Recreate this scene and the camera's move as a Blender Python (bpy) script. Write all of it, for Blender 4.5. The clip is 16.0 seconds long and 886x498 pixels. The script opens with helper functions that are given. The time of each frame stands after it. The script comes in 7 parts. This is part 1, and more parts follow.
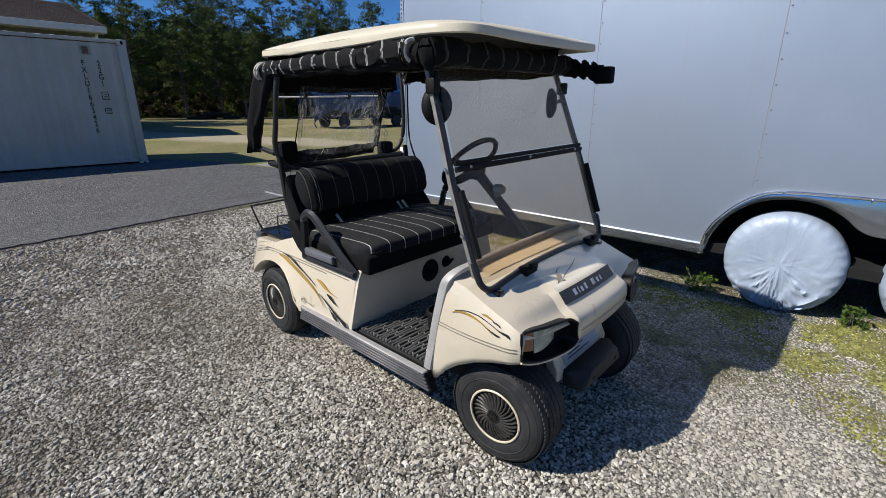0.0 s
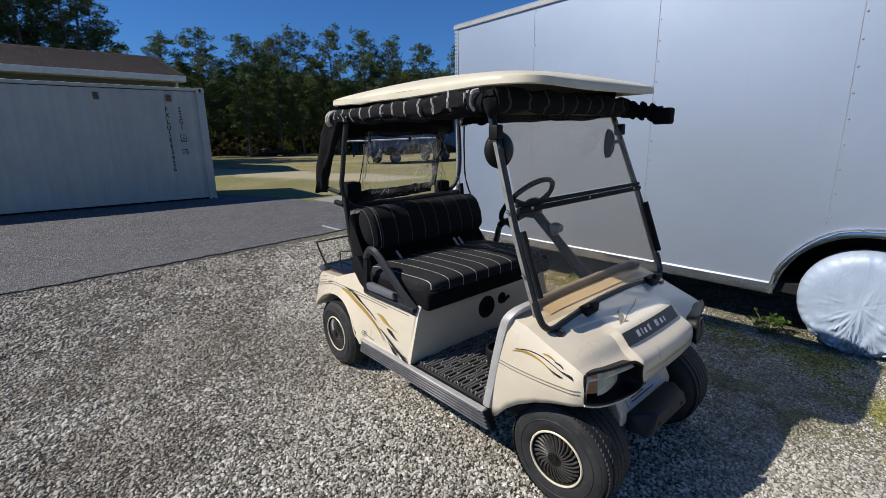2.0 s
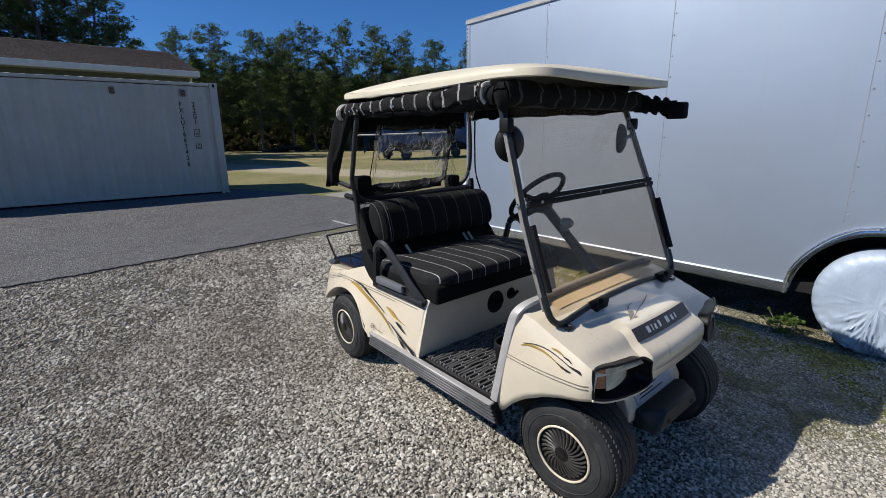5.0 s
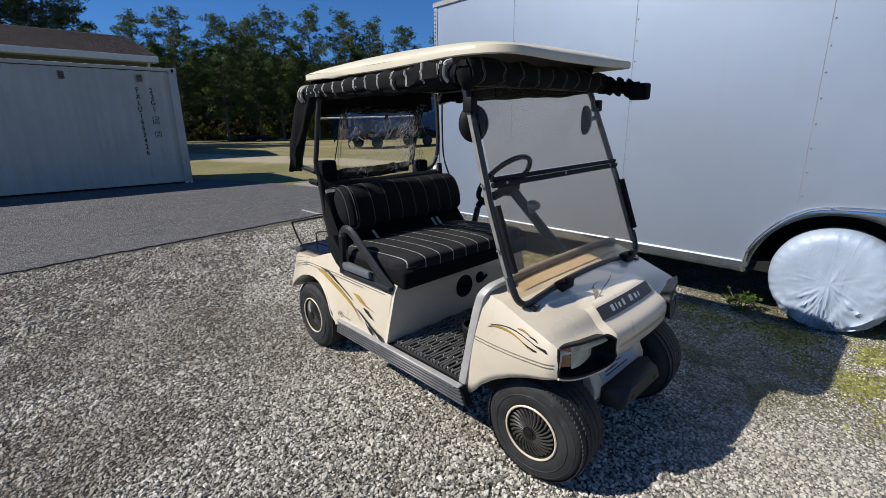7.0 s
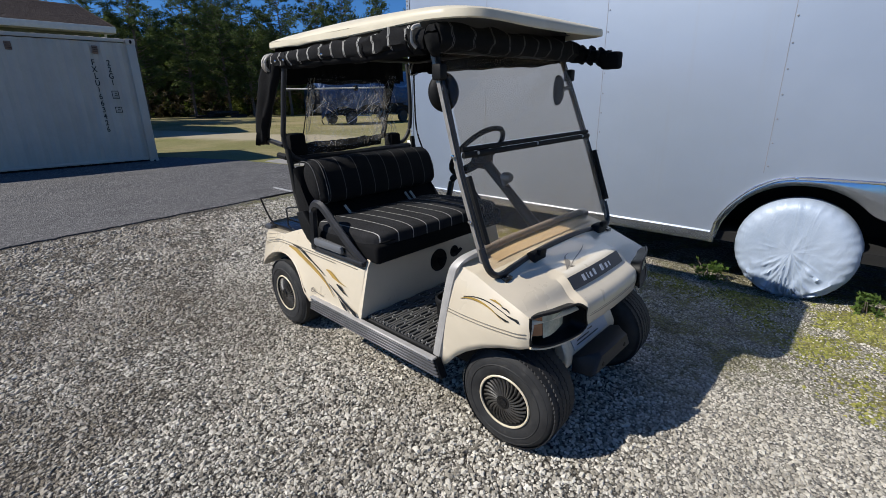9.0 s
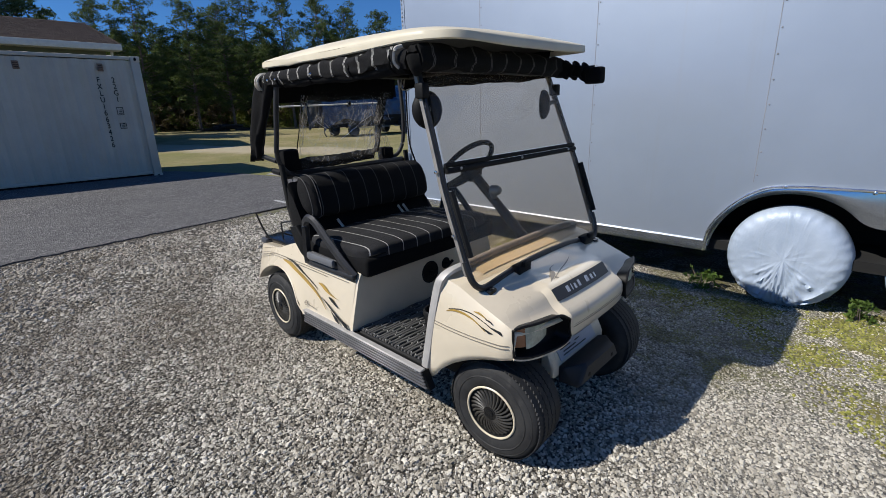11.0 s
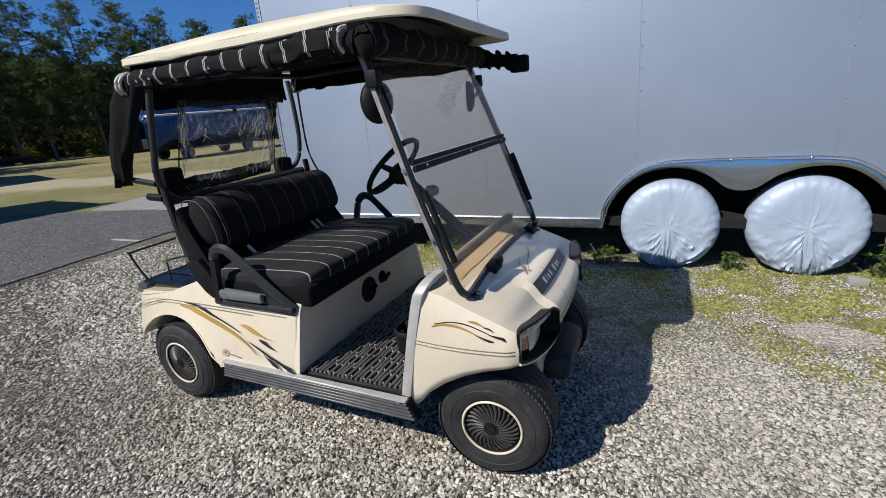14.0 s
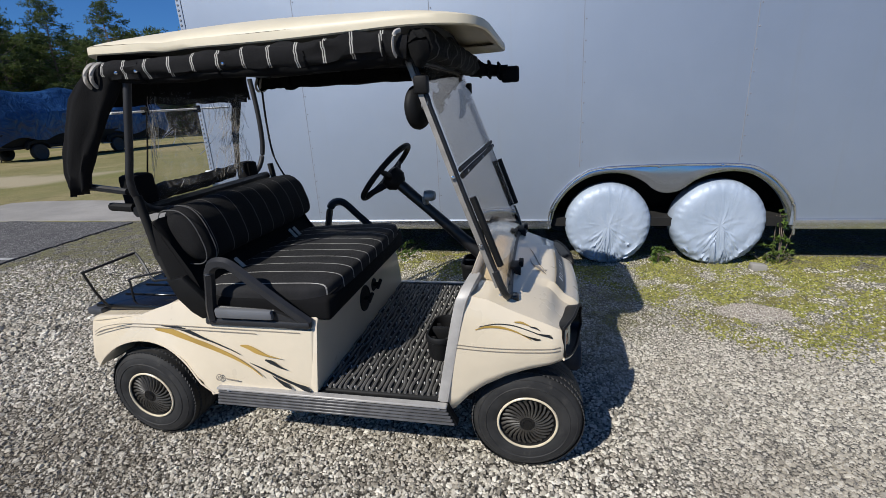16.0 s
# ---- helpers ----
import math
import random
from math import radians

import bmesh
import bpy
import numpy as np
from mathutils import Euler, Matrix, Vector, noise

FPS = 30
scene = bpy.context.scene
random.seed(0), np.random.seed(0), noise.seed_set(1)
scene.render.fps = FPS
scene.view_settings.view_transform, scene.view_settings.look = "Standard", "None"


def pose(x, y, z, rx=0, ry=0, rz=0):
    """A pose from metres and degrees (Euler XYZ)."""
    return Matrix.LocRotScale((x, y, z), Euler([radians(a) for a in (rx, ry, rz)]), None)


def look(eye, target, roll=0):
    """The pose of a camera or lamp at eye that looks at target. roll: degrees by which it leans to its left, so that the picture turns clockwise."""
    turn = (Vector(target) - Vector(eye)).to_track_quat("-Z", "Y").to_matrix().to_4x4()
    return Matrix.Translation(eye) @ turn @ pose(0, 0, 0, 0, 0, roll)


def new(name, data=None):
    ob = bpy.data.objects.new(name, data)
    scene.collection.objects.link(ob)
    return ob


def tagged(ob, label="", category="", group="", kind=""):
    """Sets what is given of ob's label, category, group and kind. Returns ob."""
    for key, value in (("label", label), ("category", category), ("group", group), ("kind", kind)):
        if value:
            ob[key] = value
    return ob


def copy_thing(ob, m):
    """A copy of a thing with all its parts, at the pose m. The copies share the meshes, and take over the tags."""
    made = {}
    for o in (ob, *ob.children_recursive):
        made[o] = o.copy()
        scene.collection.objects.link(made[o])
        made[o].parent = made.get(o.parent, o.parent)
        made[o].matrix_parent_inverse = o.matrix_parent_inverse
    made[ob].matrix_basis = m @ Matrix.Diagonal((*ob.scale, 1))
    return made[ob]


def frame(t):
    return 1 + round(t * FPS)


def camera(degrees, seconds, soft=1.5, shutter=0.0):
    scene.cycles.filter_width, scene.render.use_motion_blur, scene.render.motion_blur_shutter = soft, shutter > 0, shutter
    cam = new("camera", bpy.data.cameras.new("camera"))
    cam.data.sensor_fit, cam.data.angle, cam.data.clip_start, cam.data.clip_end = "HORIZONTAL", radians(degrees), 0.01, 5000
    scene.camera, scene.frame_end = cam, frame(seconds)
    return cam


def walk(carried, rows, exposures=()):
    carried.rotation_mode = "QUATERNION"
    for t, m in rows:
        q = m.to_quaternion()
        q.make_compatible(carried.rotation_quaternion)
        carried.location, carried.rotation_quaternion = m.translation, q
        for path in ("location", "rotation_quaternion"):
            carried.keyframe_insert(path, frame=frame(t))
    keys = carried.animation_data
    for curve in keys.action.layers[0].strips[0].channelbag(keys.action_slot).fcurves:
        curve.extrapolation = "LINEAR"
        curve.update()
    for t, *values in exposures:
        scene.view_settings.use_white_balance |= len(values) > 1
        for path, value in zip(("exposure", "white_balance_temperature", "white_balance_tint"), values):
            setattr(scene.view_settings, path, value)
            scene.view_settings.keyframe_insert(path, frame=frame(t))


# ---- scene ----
cam = camera(88.7, 16.0, soft=0.6)
PATH = [
    (0, (2.589, -1.808, 1.443), (1.291, -0.411, 0.84), -0.1),
    (0.5, (2.579, -1.816, 1.443), (1.284, -0.412, 0.853), -0.4),
    (1, (2.595, -1.828, 1.456), (1.282, -0.422, 0.911), -0.8),
    (1.5, (2.599, -1.844, 1.477), (1.227, -0.479, 0.972), -1.1),
    (2, (2.58, -1.887, 1.486), (1.114, -0.608, 1.021), -1.1),
    (2.5, (2.549, -1.923, 1.493), (0.994, -0.744, 1.053), -1.0),
    (3, (2.549, -1.932, 1.485), (0.957, -0.803, 1.051), -0.8),
    (3.5, (2.555, -1.925, 1.483), (0.97, -0.79, 1.037), -0.7),
    (4, (2.557, -1.911, 1.48), (0.999, -0.743, 1.024), -0.6),
    (4.5, (2.573, -1.901, 1.478), (1.051, -0.689, 1.01), -0.6),
    (5, (2.584, -1.887, 1.472), (1.092, -0.643, 0.994), -0.8),
    (7.5, (2.593, -1.847, 1.434), (1.205, -0.514, 0.89), -0.7),
    (8, (2.59, -1.842, 1.441), (1.221, -0.502, 0.867), -0.6),
    (8.5, (2.598, -1.825, 1.422), (1.252, -0.473, 0.82), -0.8),
    (9, (2.601, -1.822, 1.41), (1.281, -0.454, 0.79), -1.0),
    (11.5, (2.686, -1.777, 1.438), (1.345, -0.408, 0.867), -2.0),
    (12, (2.662, -1.766, 1.432), (1.365, -0.356, 0.855), -2.4),
    (12.5, (2.527, -1.758, 1.42), (1.322, -0.273, 0.835), -3.0),
    (13, (2.401, -1.755, 1.397), (1.316, -0.178, 0.816), -4.0),
    (13.5, (2.319, -1.795, 1.38), (1.355, -0.139, 0.807), -4.9),
    (14, (2.21, -1.871, 1.39), (1.357, -0.156, 0.813), -5.1),
    (14.5, (2.069, -1.911, 1.411), (1.34, -0.145, 0.82), -4.3),
    (15, (1.923, -1.897, 1.416), (1.303, -0.09, 0.821), -3.6),
    (15.5, (1.82, -1.952, 1.424), (1.309, -0.113, 0.83), -3.2),
    (16, (1.723, -2.052, 1.437), (1.298, -0.19, 0.844), -3.3),
]
walk(cam, [(t, look(eye, target, roll)) for t, eye, target, roll in PATH], [(0.0, 0.2, 6200.0, 10.0), (15.2, 0.2, 6200.0, 10.0), (16.0, 0.09, 6200.0, 10.0)])

# ---- daylight: clear sky and one sun, high behind the cart's right shoulder ----
SUN = Vector((-0.54, -0.91, 1.0)).normalized()
world = bpy.data.worlds.new("sky")
scene.world = world
world.use_nodes = True
wn = world.node_tree.nodes
sky = wn.new("ShaderNodeTexSky")
sky.sky_type = "NISHITA"
sky.sun_disc = False
sky.sun_elevation = math.asin(SUN.z)
sky.sun_rotation = math.atan2(SUN.x, SUN.y)
sky.altitude, sky.air_density, sky.dust_density, sky.ozone_density = 300, 1.0, 0.2, 2.5
wn["Background"].inputs["Strength"].default_value = 0.063
deep = wn.new("ShaderNodeMix")
deep.data_type, deep.blend_type = "RGBA", "MULTIPLY"
deep.inputs["Factor"].default_value = 1.0
deep.inputs[7].default_value = (0.40, 0.77, 1.27, 1)
world.node_tree.links.new(sky.outputs[0], deep.inputs[6])
world.node_tree.links.new(deep.outputs[2], wn["Background"].inputs["Color"])
sun = new("sun", bpy.data.lights.new("sun", "SUN"))
sun.data.energy, sun.data.angle, sun.data.color = 5.0, radians(0.53), (1.0, 0.935, 0.83)
sun.matrix_world = look((0, 0, 30), Vector((0, 0, 30)) - SUN)


# ---- materials ----
class Nodes:
    """A node material under construction."""

    def __init__(self, name, rough=0.6, metal=0.0, coat=0.0, spec=0.5):
        self.m = bpy.data.materials.new(name)
        self.m.use_nodes = True
        self.t = self.m.node_tree
        self.b = self.t.nodes["Principled BSDF"]
        self.b.inputs["Roughness"].default_value = rough
        self.b.inputs["Metallic"].default_value = metal
        self.b.inputs["Coat Weight"].default_value = coat
        self.b.inputs["Coat Roughness"].default_value = 0.08
        self.b.inputs["Specular IOR Level"].default_value = spec

    def add(self, kind, links=(), **values):
        n = self.t.nodes.new("ShaderNode" + kind)
        if "operation" in values:
            n.operation = values["operation"]
        if "feature" in values:
            n.feature = values["feature"]
        if "data_type" in values:
            n.data_type, n.blend_type = values["data_type"], values["blend_type"]
        if "interpolation_type" in values:
            n.interpolation_type = values["interpolation_type"]
        for key, v in links:
            if hasattr(v, "is_output"):
                self.t.links.new(v, n.inputs[key])
            else:
                n.inputs[key].default_value = v
        return n

    def local(self):
        return self.add("TexCoord").outputs["Object"]

    def xyz(self, v):
        s = self.add("SeparateXYZ", [(0, v)])
        return s.outputs[0], s.outputs[1], s.outputs[2]

    def noise(self, scale, v=None, detail=4, rough=0.6, dist=0.0):
        n = self.add("TexNoise", [("Scale", scale), ("Detail", detail), ("Roughness", rough), ("Distortion", dist)])
        self.t.links.new(v or self.local(), n.inputs["Vector"])
        return n.outputs[0]

    def cells(self, scale, v=None, feature="F1", rnd=1.0):
        n = self.add("TexVoronoi", [("Scale", scale), ("Randomness", rnd)], feature=feature)
        self.t.links.new(v or self.local(), n.inputs["Vector"])
        return n

    def math(self, op, a, b=0.0, c=0.0):
        n = self.add("Math", [(0, a), (1, b), (2, c)], operation=op)
        return n.outputs[0]

    def ramp(self, f, stops):
        n = self.add("ValToRGB", [(0, f)])
        e = n.color_ramp.elements
        while len(e) < len(stops):
            e.new(0.5)
        for el, (p, c) in zip(e, stops):
            el.position = p
            el.color = (*c, 1) if len(c) == 3 else c
        return n.outputs[0]

    def step(self, f, lo, hi):
        n = self.add("MapRange", [(0, f), (1, lo), (2, hi)], interpolation_type="SMOOTHSTEP")
        return n.outputs[0]

    def mix(self, f, a, b, how="MIX"):
        n = self.add("Mix", [("Factor", f)], data_type="RGBA", blend_type=how)
        for k, v in ((6, a), (7, b)):
            if hasattr(v, "is_output"):
                self.t.links.new(v, n.inputs[k])
            else:
                n.inputs[k].default_value = (*v, 1)
        return n.outputs[2]

    def to(self, key, v):
        if hasattr(v, "is_output"):
            self.t.links.new(v, self.b.inputs[key])
        elif isinstance(v, tuple):
            self.b.inputs[key].default_value = (*v, 1)
        else:
            self.b.inputs[key].default_value = v
        return self

    def bump(self, h, dist=0.01, strength=1.0):
        n = self.add("Bump", [("Height", h), ("Distance", dist), ("Strength", strength)])
        self.t.links.new(n.outputs[0], self.b.inputs["Normal"])
        return self


def plain(name, colour, rough=0.6, metal=0.0, coat=0.0, vary=0.15, scale=6.0, grain=0.0, gscale=120.0, spec=0.5, dirt=None):
    """A surface of one colour with soft blotches, fine grain and, if asked, dirt in patches."""
    k = Nodes(name, rough, metal, coat, spec)
    big, fine = k.noise(scale), k.noise(gscale, detail=2)
    dark = tuple(c * (1 - vary) for c in colour)
    light = tuple(min(1, c * (1 + vary * 0.6)) for c in colour)
    col = k.mix(k.step(big, 0.3, 0.7), dark, light)
    col = k.mix(k.math("MULTIPLY", k.step(fine, 0.35, 0.7), 0.25 if grain else 0.08), col, dark)
    if dirt:
        col = k.mix(k.math("MULTIPLY", k.step(k.noise(scale * 0.7, detail=8, rough=0.75), 0.52, 0.75), 0.6), col, dirt)
    k.to("Base Color", col)
    r = k.math("ADD", k.math("MULTIPLY", big, 0.22), max(0.02, rough - 0.11))
    k.to("Roughness", r)
    if grain:
        k.bump(fine, grain)
    return k.m


CREAM = plain("cream_paint", (0.625, 0.545, 0.412), 0.3, coat=0.55, vary=0.05, scale=4)
CREAM_FADED = plain("faded_cream_roof", (0.63, 0.565, 0.42), 0.5, vary=0.07, scale=5, dirt=(0.55, 0.47, 0.34))
BLACK = plain("black_plastic", (0.007, 0.007, 0.0072), 0.6, vary=0.25, grain=0.0006, gscale=300, spec=0.2)
BLACK_GLOSS = plain("gloss_black_plastic", (0.007, 0.007, 0.0075), 0.22, vary=0.2)
GREY_PLASTIC = plain("grey_plastic", (0.06, 0.063, 0.07), 0.45, vary=0.15)
# near-black for undersides; also stands for shade inside holes, slots and wells
DARK = plain("dark_underbody_and_hole_shade", (0.006, 0.0055, 0.005), 0.9, vary=0.3)
STEEL_BLACK = plain("black_painted_steel", (0.012, 0.012, 0.013), 0.4, vary=0.25, scale=12)
ALU = plain("brushed_aluminium", (0.38, 0.365, 0.345), 0.5, metal=0.15, vary=0.12, scale=18, gscale=260)
CHROME = plain("polished_trim", (0.75, 0.77, 0.80), 0.12, metal=1.0, vary=0.06, scale=3)
GALV = plain("grey_metal", (0.32, 0.33, 0.34), 0.5, metal=0.6, vary=0.2)
GOLD = plain("gold_decal", (0.36, 0.23, 0.05), 0.35, vary=0.12)
INK = plain("black_decal", (0.012, 0.012, 0.012), 0.35, vary=0.1)
PALE_INK = plain("grey_line_decal", (0.22, 0.19, 0.15), 0.4, vary=0.1)
WHITE_PLASTIC = plain("white_plastic", (0.75, 0.75, 0.73), 0.4, vary=0.08)
AMBER = plain("amber_lens", (0.26, 0.085, 0.03), 0.12, coat=0.5)
BROWN_TRIM = plain("taupe_dash_trim", (0.27, 0.235, 0.20), 0.5, vary=0.1)
TAN_DASH = plain("tan_dash_panel", (0.56, 0.44, 0.27), 0.45, vary=0.06)
SLEEVE = plain("pale_strap", (0.50, 0.47, 0.42), 0.8, vary=0.2, scale=25)


# ---- mesh tools ----
def part(name, bm, material, parent=None, label="", smooth=40):
    """Links a bmesh as one mesh object, under a thing or a part."""
    me = bpy.data.meshes.new(name)
    bmesh.ops.recalc_face_normals(bm, faces=bm.faces[:])
    bm.to_mesh(me)
    bm.free()
    for m in material if isinstance(material, (list, tuple)) else (material,):
        me.materials.append(m)
    if smooth:
        me.shade_smooth()
        me.set_sharp_from_angle(angle=radians(smooth))
    ob = new(name, me)
    ob.parent = parent
    return tagged(ob, label)


def thing(name, label, category, m=None, group="", kind=""):
    """An Empty that holds the parts of one thing."""
    ob = new(name)
    ob.empty_display_size = 0.1
    if m is not None:
        ob.matrix_world = m
    return tagged(ob, label, category, group, kind)


def box(bm, x0, x1, y0, y1, z0, z1, bevel=0.0, seg=2, mat=0):
    vs = [bm.verts.new((x, y, z)) for x in (x0, x1) for y in (y0, y1) for z in (z0, z1)]
    fs = [bm.faces.new([vs[i] for i in q]) for q in ((0, 1, 3, 2), (4, 6, 7, 5), (0, 4, 5, 1), (2, 3, 7, 6), (0, 2, 6, 4), (1, 5, 7, 3))]
    for f in fs:
        f.material_index = mat
    if bevel:
        es = list({e for f in fs for e in f.edges})
        bmesh.ops.bevel(bm, geom=es, offset=bevel, segments=seg, affect="EDGES", profile=0.5)
    return bm


def prism(bm, pts, put, a, b, bevel=0.0, seg=2):
    """A flat outline swept from a to b; put(u, v, w) gives the place."""
    lo = [bm.verts.new(put(u, v, a)) for u, v in pts]
    hi = [bm.verts.new(put(u, v, b)) for u, v in pts]
    fs = [bm.faces.new(lo), bm.faces.new(hi[::-1])]
    n = len(pts)
    fs += [bm.faces.new((lo[i], lo[(i + 1) % n], hi[(i + 1) % n], hi[i])) for i in range(n)]
    if bevel:
        es = list({e for f in fs[:2] for e in f.edges})
        bmesh.ops.bevel(bm, geom=es, offset=bevel, segments=seg, affect="EDGES", profile=0.5)
    return bm


def side(u, v, w):
    return (u, w, v)


def curve(pts, n=8, closed=False):
    """A smooth line through the points (Catmull-Rom)."""
    pts = [Vector(p) for p in pts]
    out, k = [], len(pts)
    for i in range(k if closed else k - 1):
        p = [pts[(i + d) % k] if closed else pts[min(max(i + d, 0), k - 1)] for d in (-1, 0, 1, 2)]
        for j in range(n):
            t = j / n
            out.append(0.5 * (2 * p[1] + (p[2] - p[0]) * t + (2 * p[0] - 5 * p[1] + 4 * p[2] - p[3]) * t * t + (3 * p[1] - p[0] - 3 * p[2] + p[3]) * t ** 3))
    if not closed:
        out.append(pts[-1])
    return out


def tube(bm, pts, r, seg=8, closed=False, flat=1.0, wob=0.0, up=(0, 0, 1), mat=0):
    """A round or flattened bar along points; r is a number or one number a point."""
    pts = [Vector(p) for p in pts]
    n, rings = len(pts), []
    for i, p in enumerate(pts):
        a = pts[(i - 1) % n] if closed or i else p
        b = pts[(i + 1) % n] if closed or i < n - 1 else p
        d = (b - a).normalized()
        u = Vector(up)
        if abs(d.dot(u)) > 0.95:
            u = Vector((0, 1, 0)) if abs(d.y) < 0.9 else Vector((1, 0, 0))
        s = d.cross(u).normalized()
        u = s.cross(d)
        rad = r[i] if isinstance(r, (list, tuple)) else r
        ring = []
        for k in range(seg):
            an = 2 * math.pi * (k + 0.5) / seg
            w = rad * (1 + (wob * noise.noise(p * 9 + Vector((math.cos(an), math.sin(an), 0)) * 2.5) if wob else 0))
            ring.append(bm.verts.new(p + s * math.cos(an) * w * flat + u * math.sin(an) * w))
        rings.append(ring)
    fs = []
    for i in range(n if closed else n - 1):
        a, b = rings[i], rings[(i + 1) % n]
        fs += [bm.faces.new((a[k], a[(k + 1) % seg], b[(k + 1) % seg], b[k])) for k in range(seg)]
    if not closed:
        fs += [bm.faces.new(rings[0][::-1]), bm.faces.new(rings[-1])]
    for f in fs:
        f.material_index = mat
    return bm


def lathe(bm, prof, put, seg=40, close=False, mat=0):
    """Turns a profile of (radius, height) pairs; put(x, y, h) gives the place."""
    rings = []
    for r, h in prof:
        rings.append([bm.verts.new(put(r * math.cos(2 * math.pi * k / seg), r * math.sin(2 * math.pi * k / seg), h)) for k in range(seg)])
    for a, b in zip(rings, rings[1:]):
        for k in range(seg):
            bm.faces.new((a[k], a[(k + 1) % seg], b[(k + 1) % seg], b[k])).material_index = mat
    if close:
        for r in (rings[0][::-1], rings[-1]):
            bm.faces.new(r).material_index = mat
    return bm


def sheet(bm, rows, mat=0):
    """A skin over a grid of places."""
    g = [[bm.verts.new(p) for p in row] for row in rows]
    for a, b in zip(g, g[1:]):
        for i in range(len(a) - 1):
            bm.faces.new((a[i], a[i + 1], b[i + 1], b[i])).material_index = mat
    return g


def lerp_table(table, x):
    if x <= table[0][0]:
        return table[0][1]
    for (a, u), (b, v) in zip(table, table[1:]):
        if x <= b:
            return u + (v - u) * (x - a) / (b - a)
    return table[-1][1]


def ease(a, b, x):
    t = min(1, max(0, (x - a) / (b - a)))
    return t * t * (3 - 2 * t)


def ground_z(x, y):
    """The lie of the land: a slight fall towards the trailer, a rise to the driveway."""
    z = 0.018 * (min(3.2, max(-3.0, y)) + 0.55) * ease(-7, -3, x)
    return z + 0.22 * ease(-3.5, -9.5, x) + 0.006 * max(0, min(60, -x - 12)) + 0.006 * noise.noise((x * 0.7, y * 0.7, 0))


def field_of_lines(lo, hi, near, far):
    """Grid lines: close together near the middle, wide apart far out."""
    out, v, s = [0.0], 0.0, near
    while v < hi:
        v += s
        s = near if v < 7 else min(far, s * 1.25)
        out.append(v)
    v, s = 0.0, near
    while v > lo:
        v -= s
        s = near if v > -7 else min(far, s * 1.25)
        out.insert(0, v)
    return out


PATCH_X, PATCH_Y = 3.08, 1.04


def worn_yard(k, x, y):
    """Where the gravel is driven thin: 0 beside the trailer, 1 out in the open yard."""
    lean = k.math("SUBTRACT", k.math("MULTIPLY", x, -0.5), y)
    return k.step(lean, 0.5, 2.0)


def earthy(k, x, y, v):
    """A brown, earthy stretch of the yard behind the cart's rear wheel."""
    dx, dy = k.math("DIVIDE", k.math("ADD", x, 0.62), 0.80), k.math("DIVIDE", k.math("ADD", y, 0.80), 0.50)
    rr = k.math("ADD", k.math("ADD", k.math("MULTIPLY", dx, dx), k.math("MULTIPLY", dy, dy)), k.math("MULTIPLY", k.math("SUBTRACT", k.noise(3, v, 6, 0.7), 0.5), 3.0))
    return k.math("SUBTRACT", 1.0, k.step(rr, 0.3, 1.5))


def packed(x, y):
    """How far wheels have pressed the stone into the earth at a spot of the open yard."""
    tread = noise.noise((x * 1.5, y * 1.9, 11)) * 0.6 + noise.noise((x * 5, y * 6, 4)) * 0.4
    behind = ease(1.3, 0.4, ((x + 0.62) / 0.80) ** 2 + ((y + 0.80) / 0.50) ** 2 + tread)
    return max(0.35 * behind, ease(0.4, 1.7, -0.5 * x - y) * ease(-0.12, 0.30, tread + 0.06))


def shaded_soil(k, x, y, v):
    """Where earth and a film of moss cover the stone, between the cart and the trailer; the dark colour also paints the
    cart's shade.
    """
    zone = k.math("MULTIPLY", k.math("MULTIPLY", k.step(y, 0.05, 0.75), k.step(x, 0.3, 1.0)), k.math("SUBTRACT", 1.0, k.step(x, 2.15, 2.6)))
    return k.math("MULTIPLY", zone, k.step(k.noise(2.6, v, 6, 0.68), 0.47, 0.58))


def fresh_gravel(k, x, y):
    """Where paler, cleaner stone lies thick ahead of the cart."""
    return k.math("MULTIPLY", k.step(k.math("ADD", x, k.math("MULTIPLY", y, 0.35)), 1.75, 2.45), k.math("SUBTRACT", 1.0, k.math("MULTIPLY", k.step(y, 0.5, 1.2), 0.5)))


def moss_cover(x, y):
    """How thick the moss grows at a spot: 0 on open gravel, 1 in full cushions."""
    edge = lerp_table(((0.0, 1.55), (2.25, 1.35), (2.5, 0.95), (2.8, 0.62), (3.1, 0.44), (3.6, 0.40), (5.5, 0.55)), x)
    if ((x - PATCH_X) / 0.27) ** 2 + ((y - PATCH_Y) / 0.17) ** 2 < 0.9 + 0.5 * noise.noise((x * 9, y * 9, 2)):
        return 0.0
    if 1.2 < x < 2.35 and y > 1.88:
        return 0.0
    clumps = noise.noise((x * 3.1, y * 4.2, 7)) * 0.55 + noise.noise((x * 8.5, y * 10, 1)) * 0.45
    return ease(-0.05, 0.35, y - edge + 0.30 * noise.noise((x * 2.3, y * 2.3, 5))) * ease(-0.20, 0.22, clumps + 0.10)


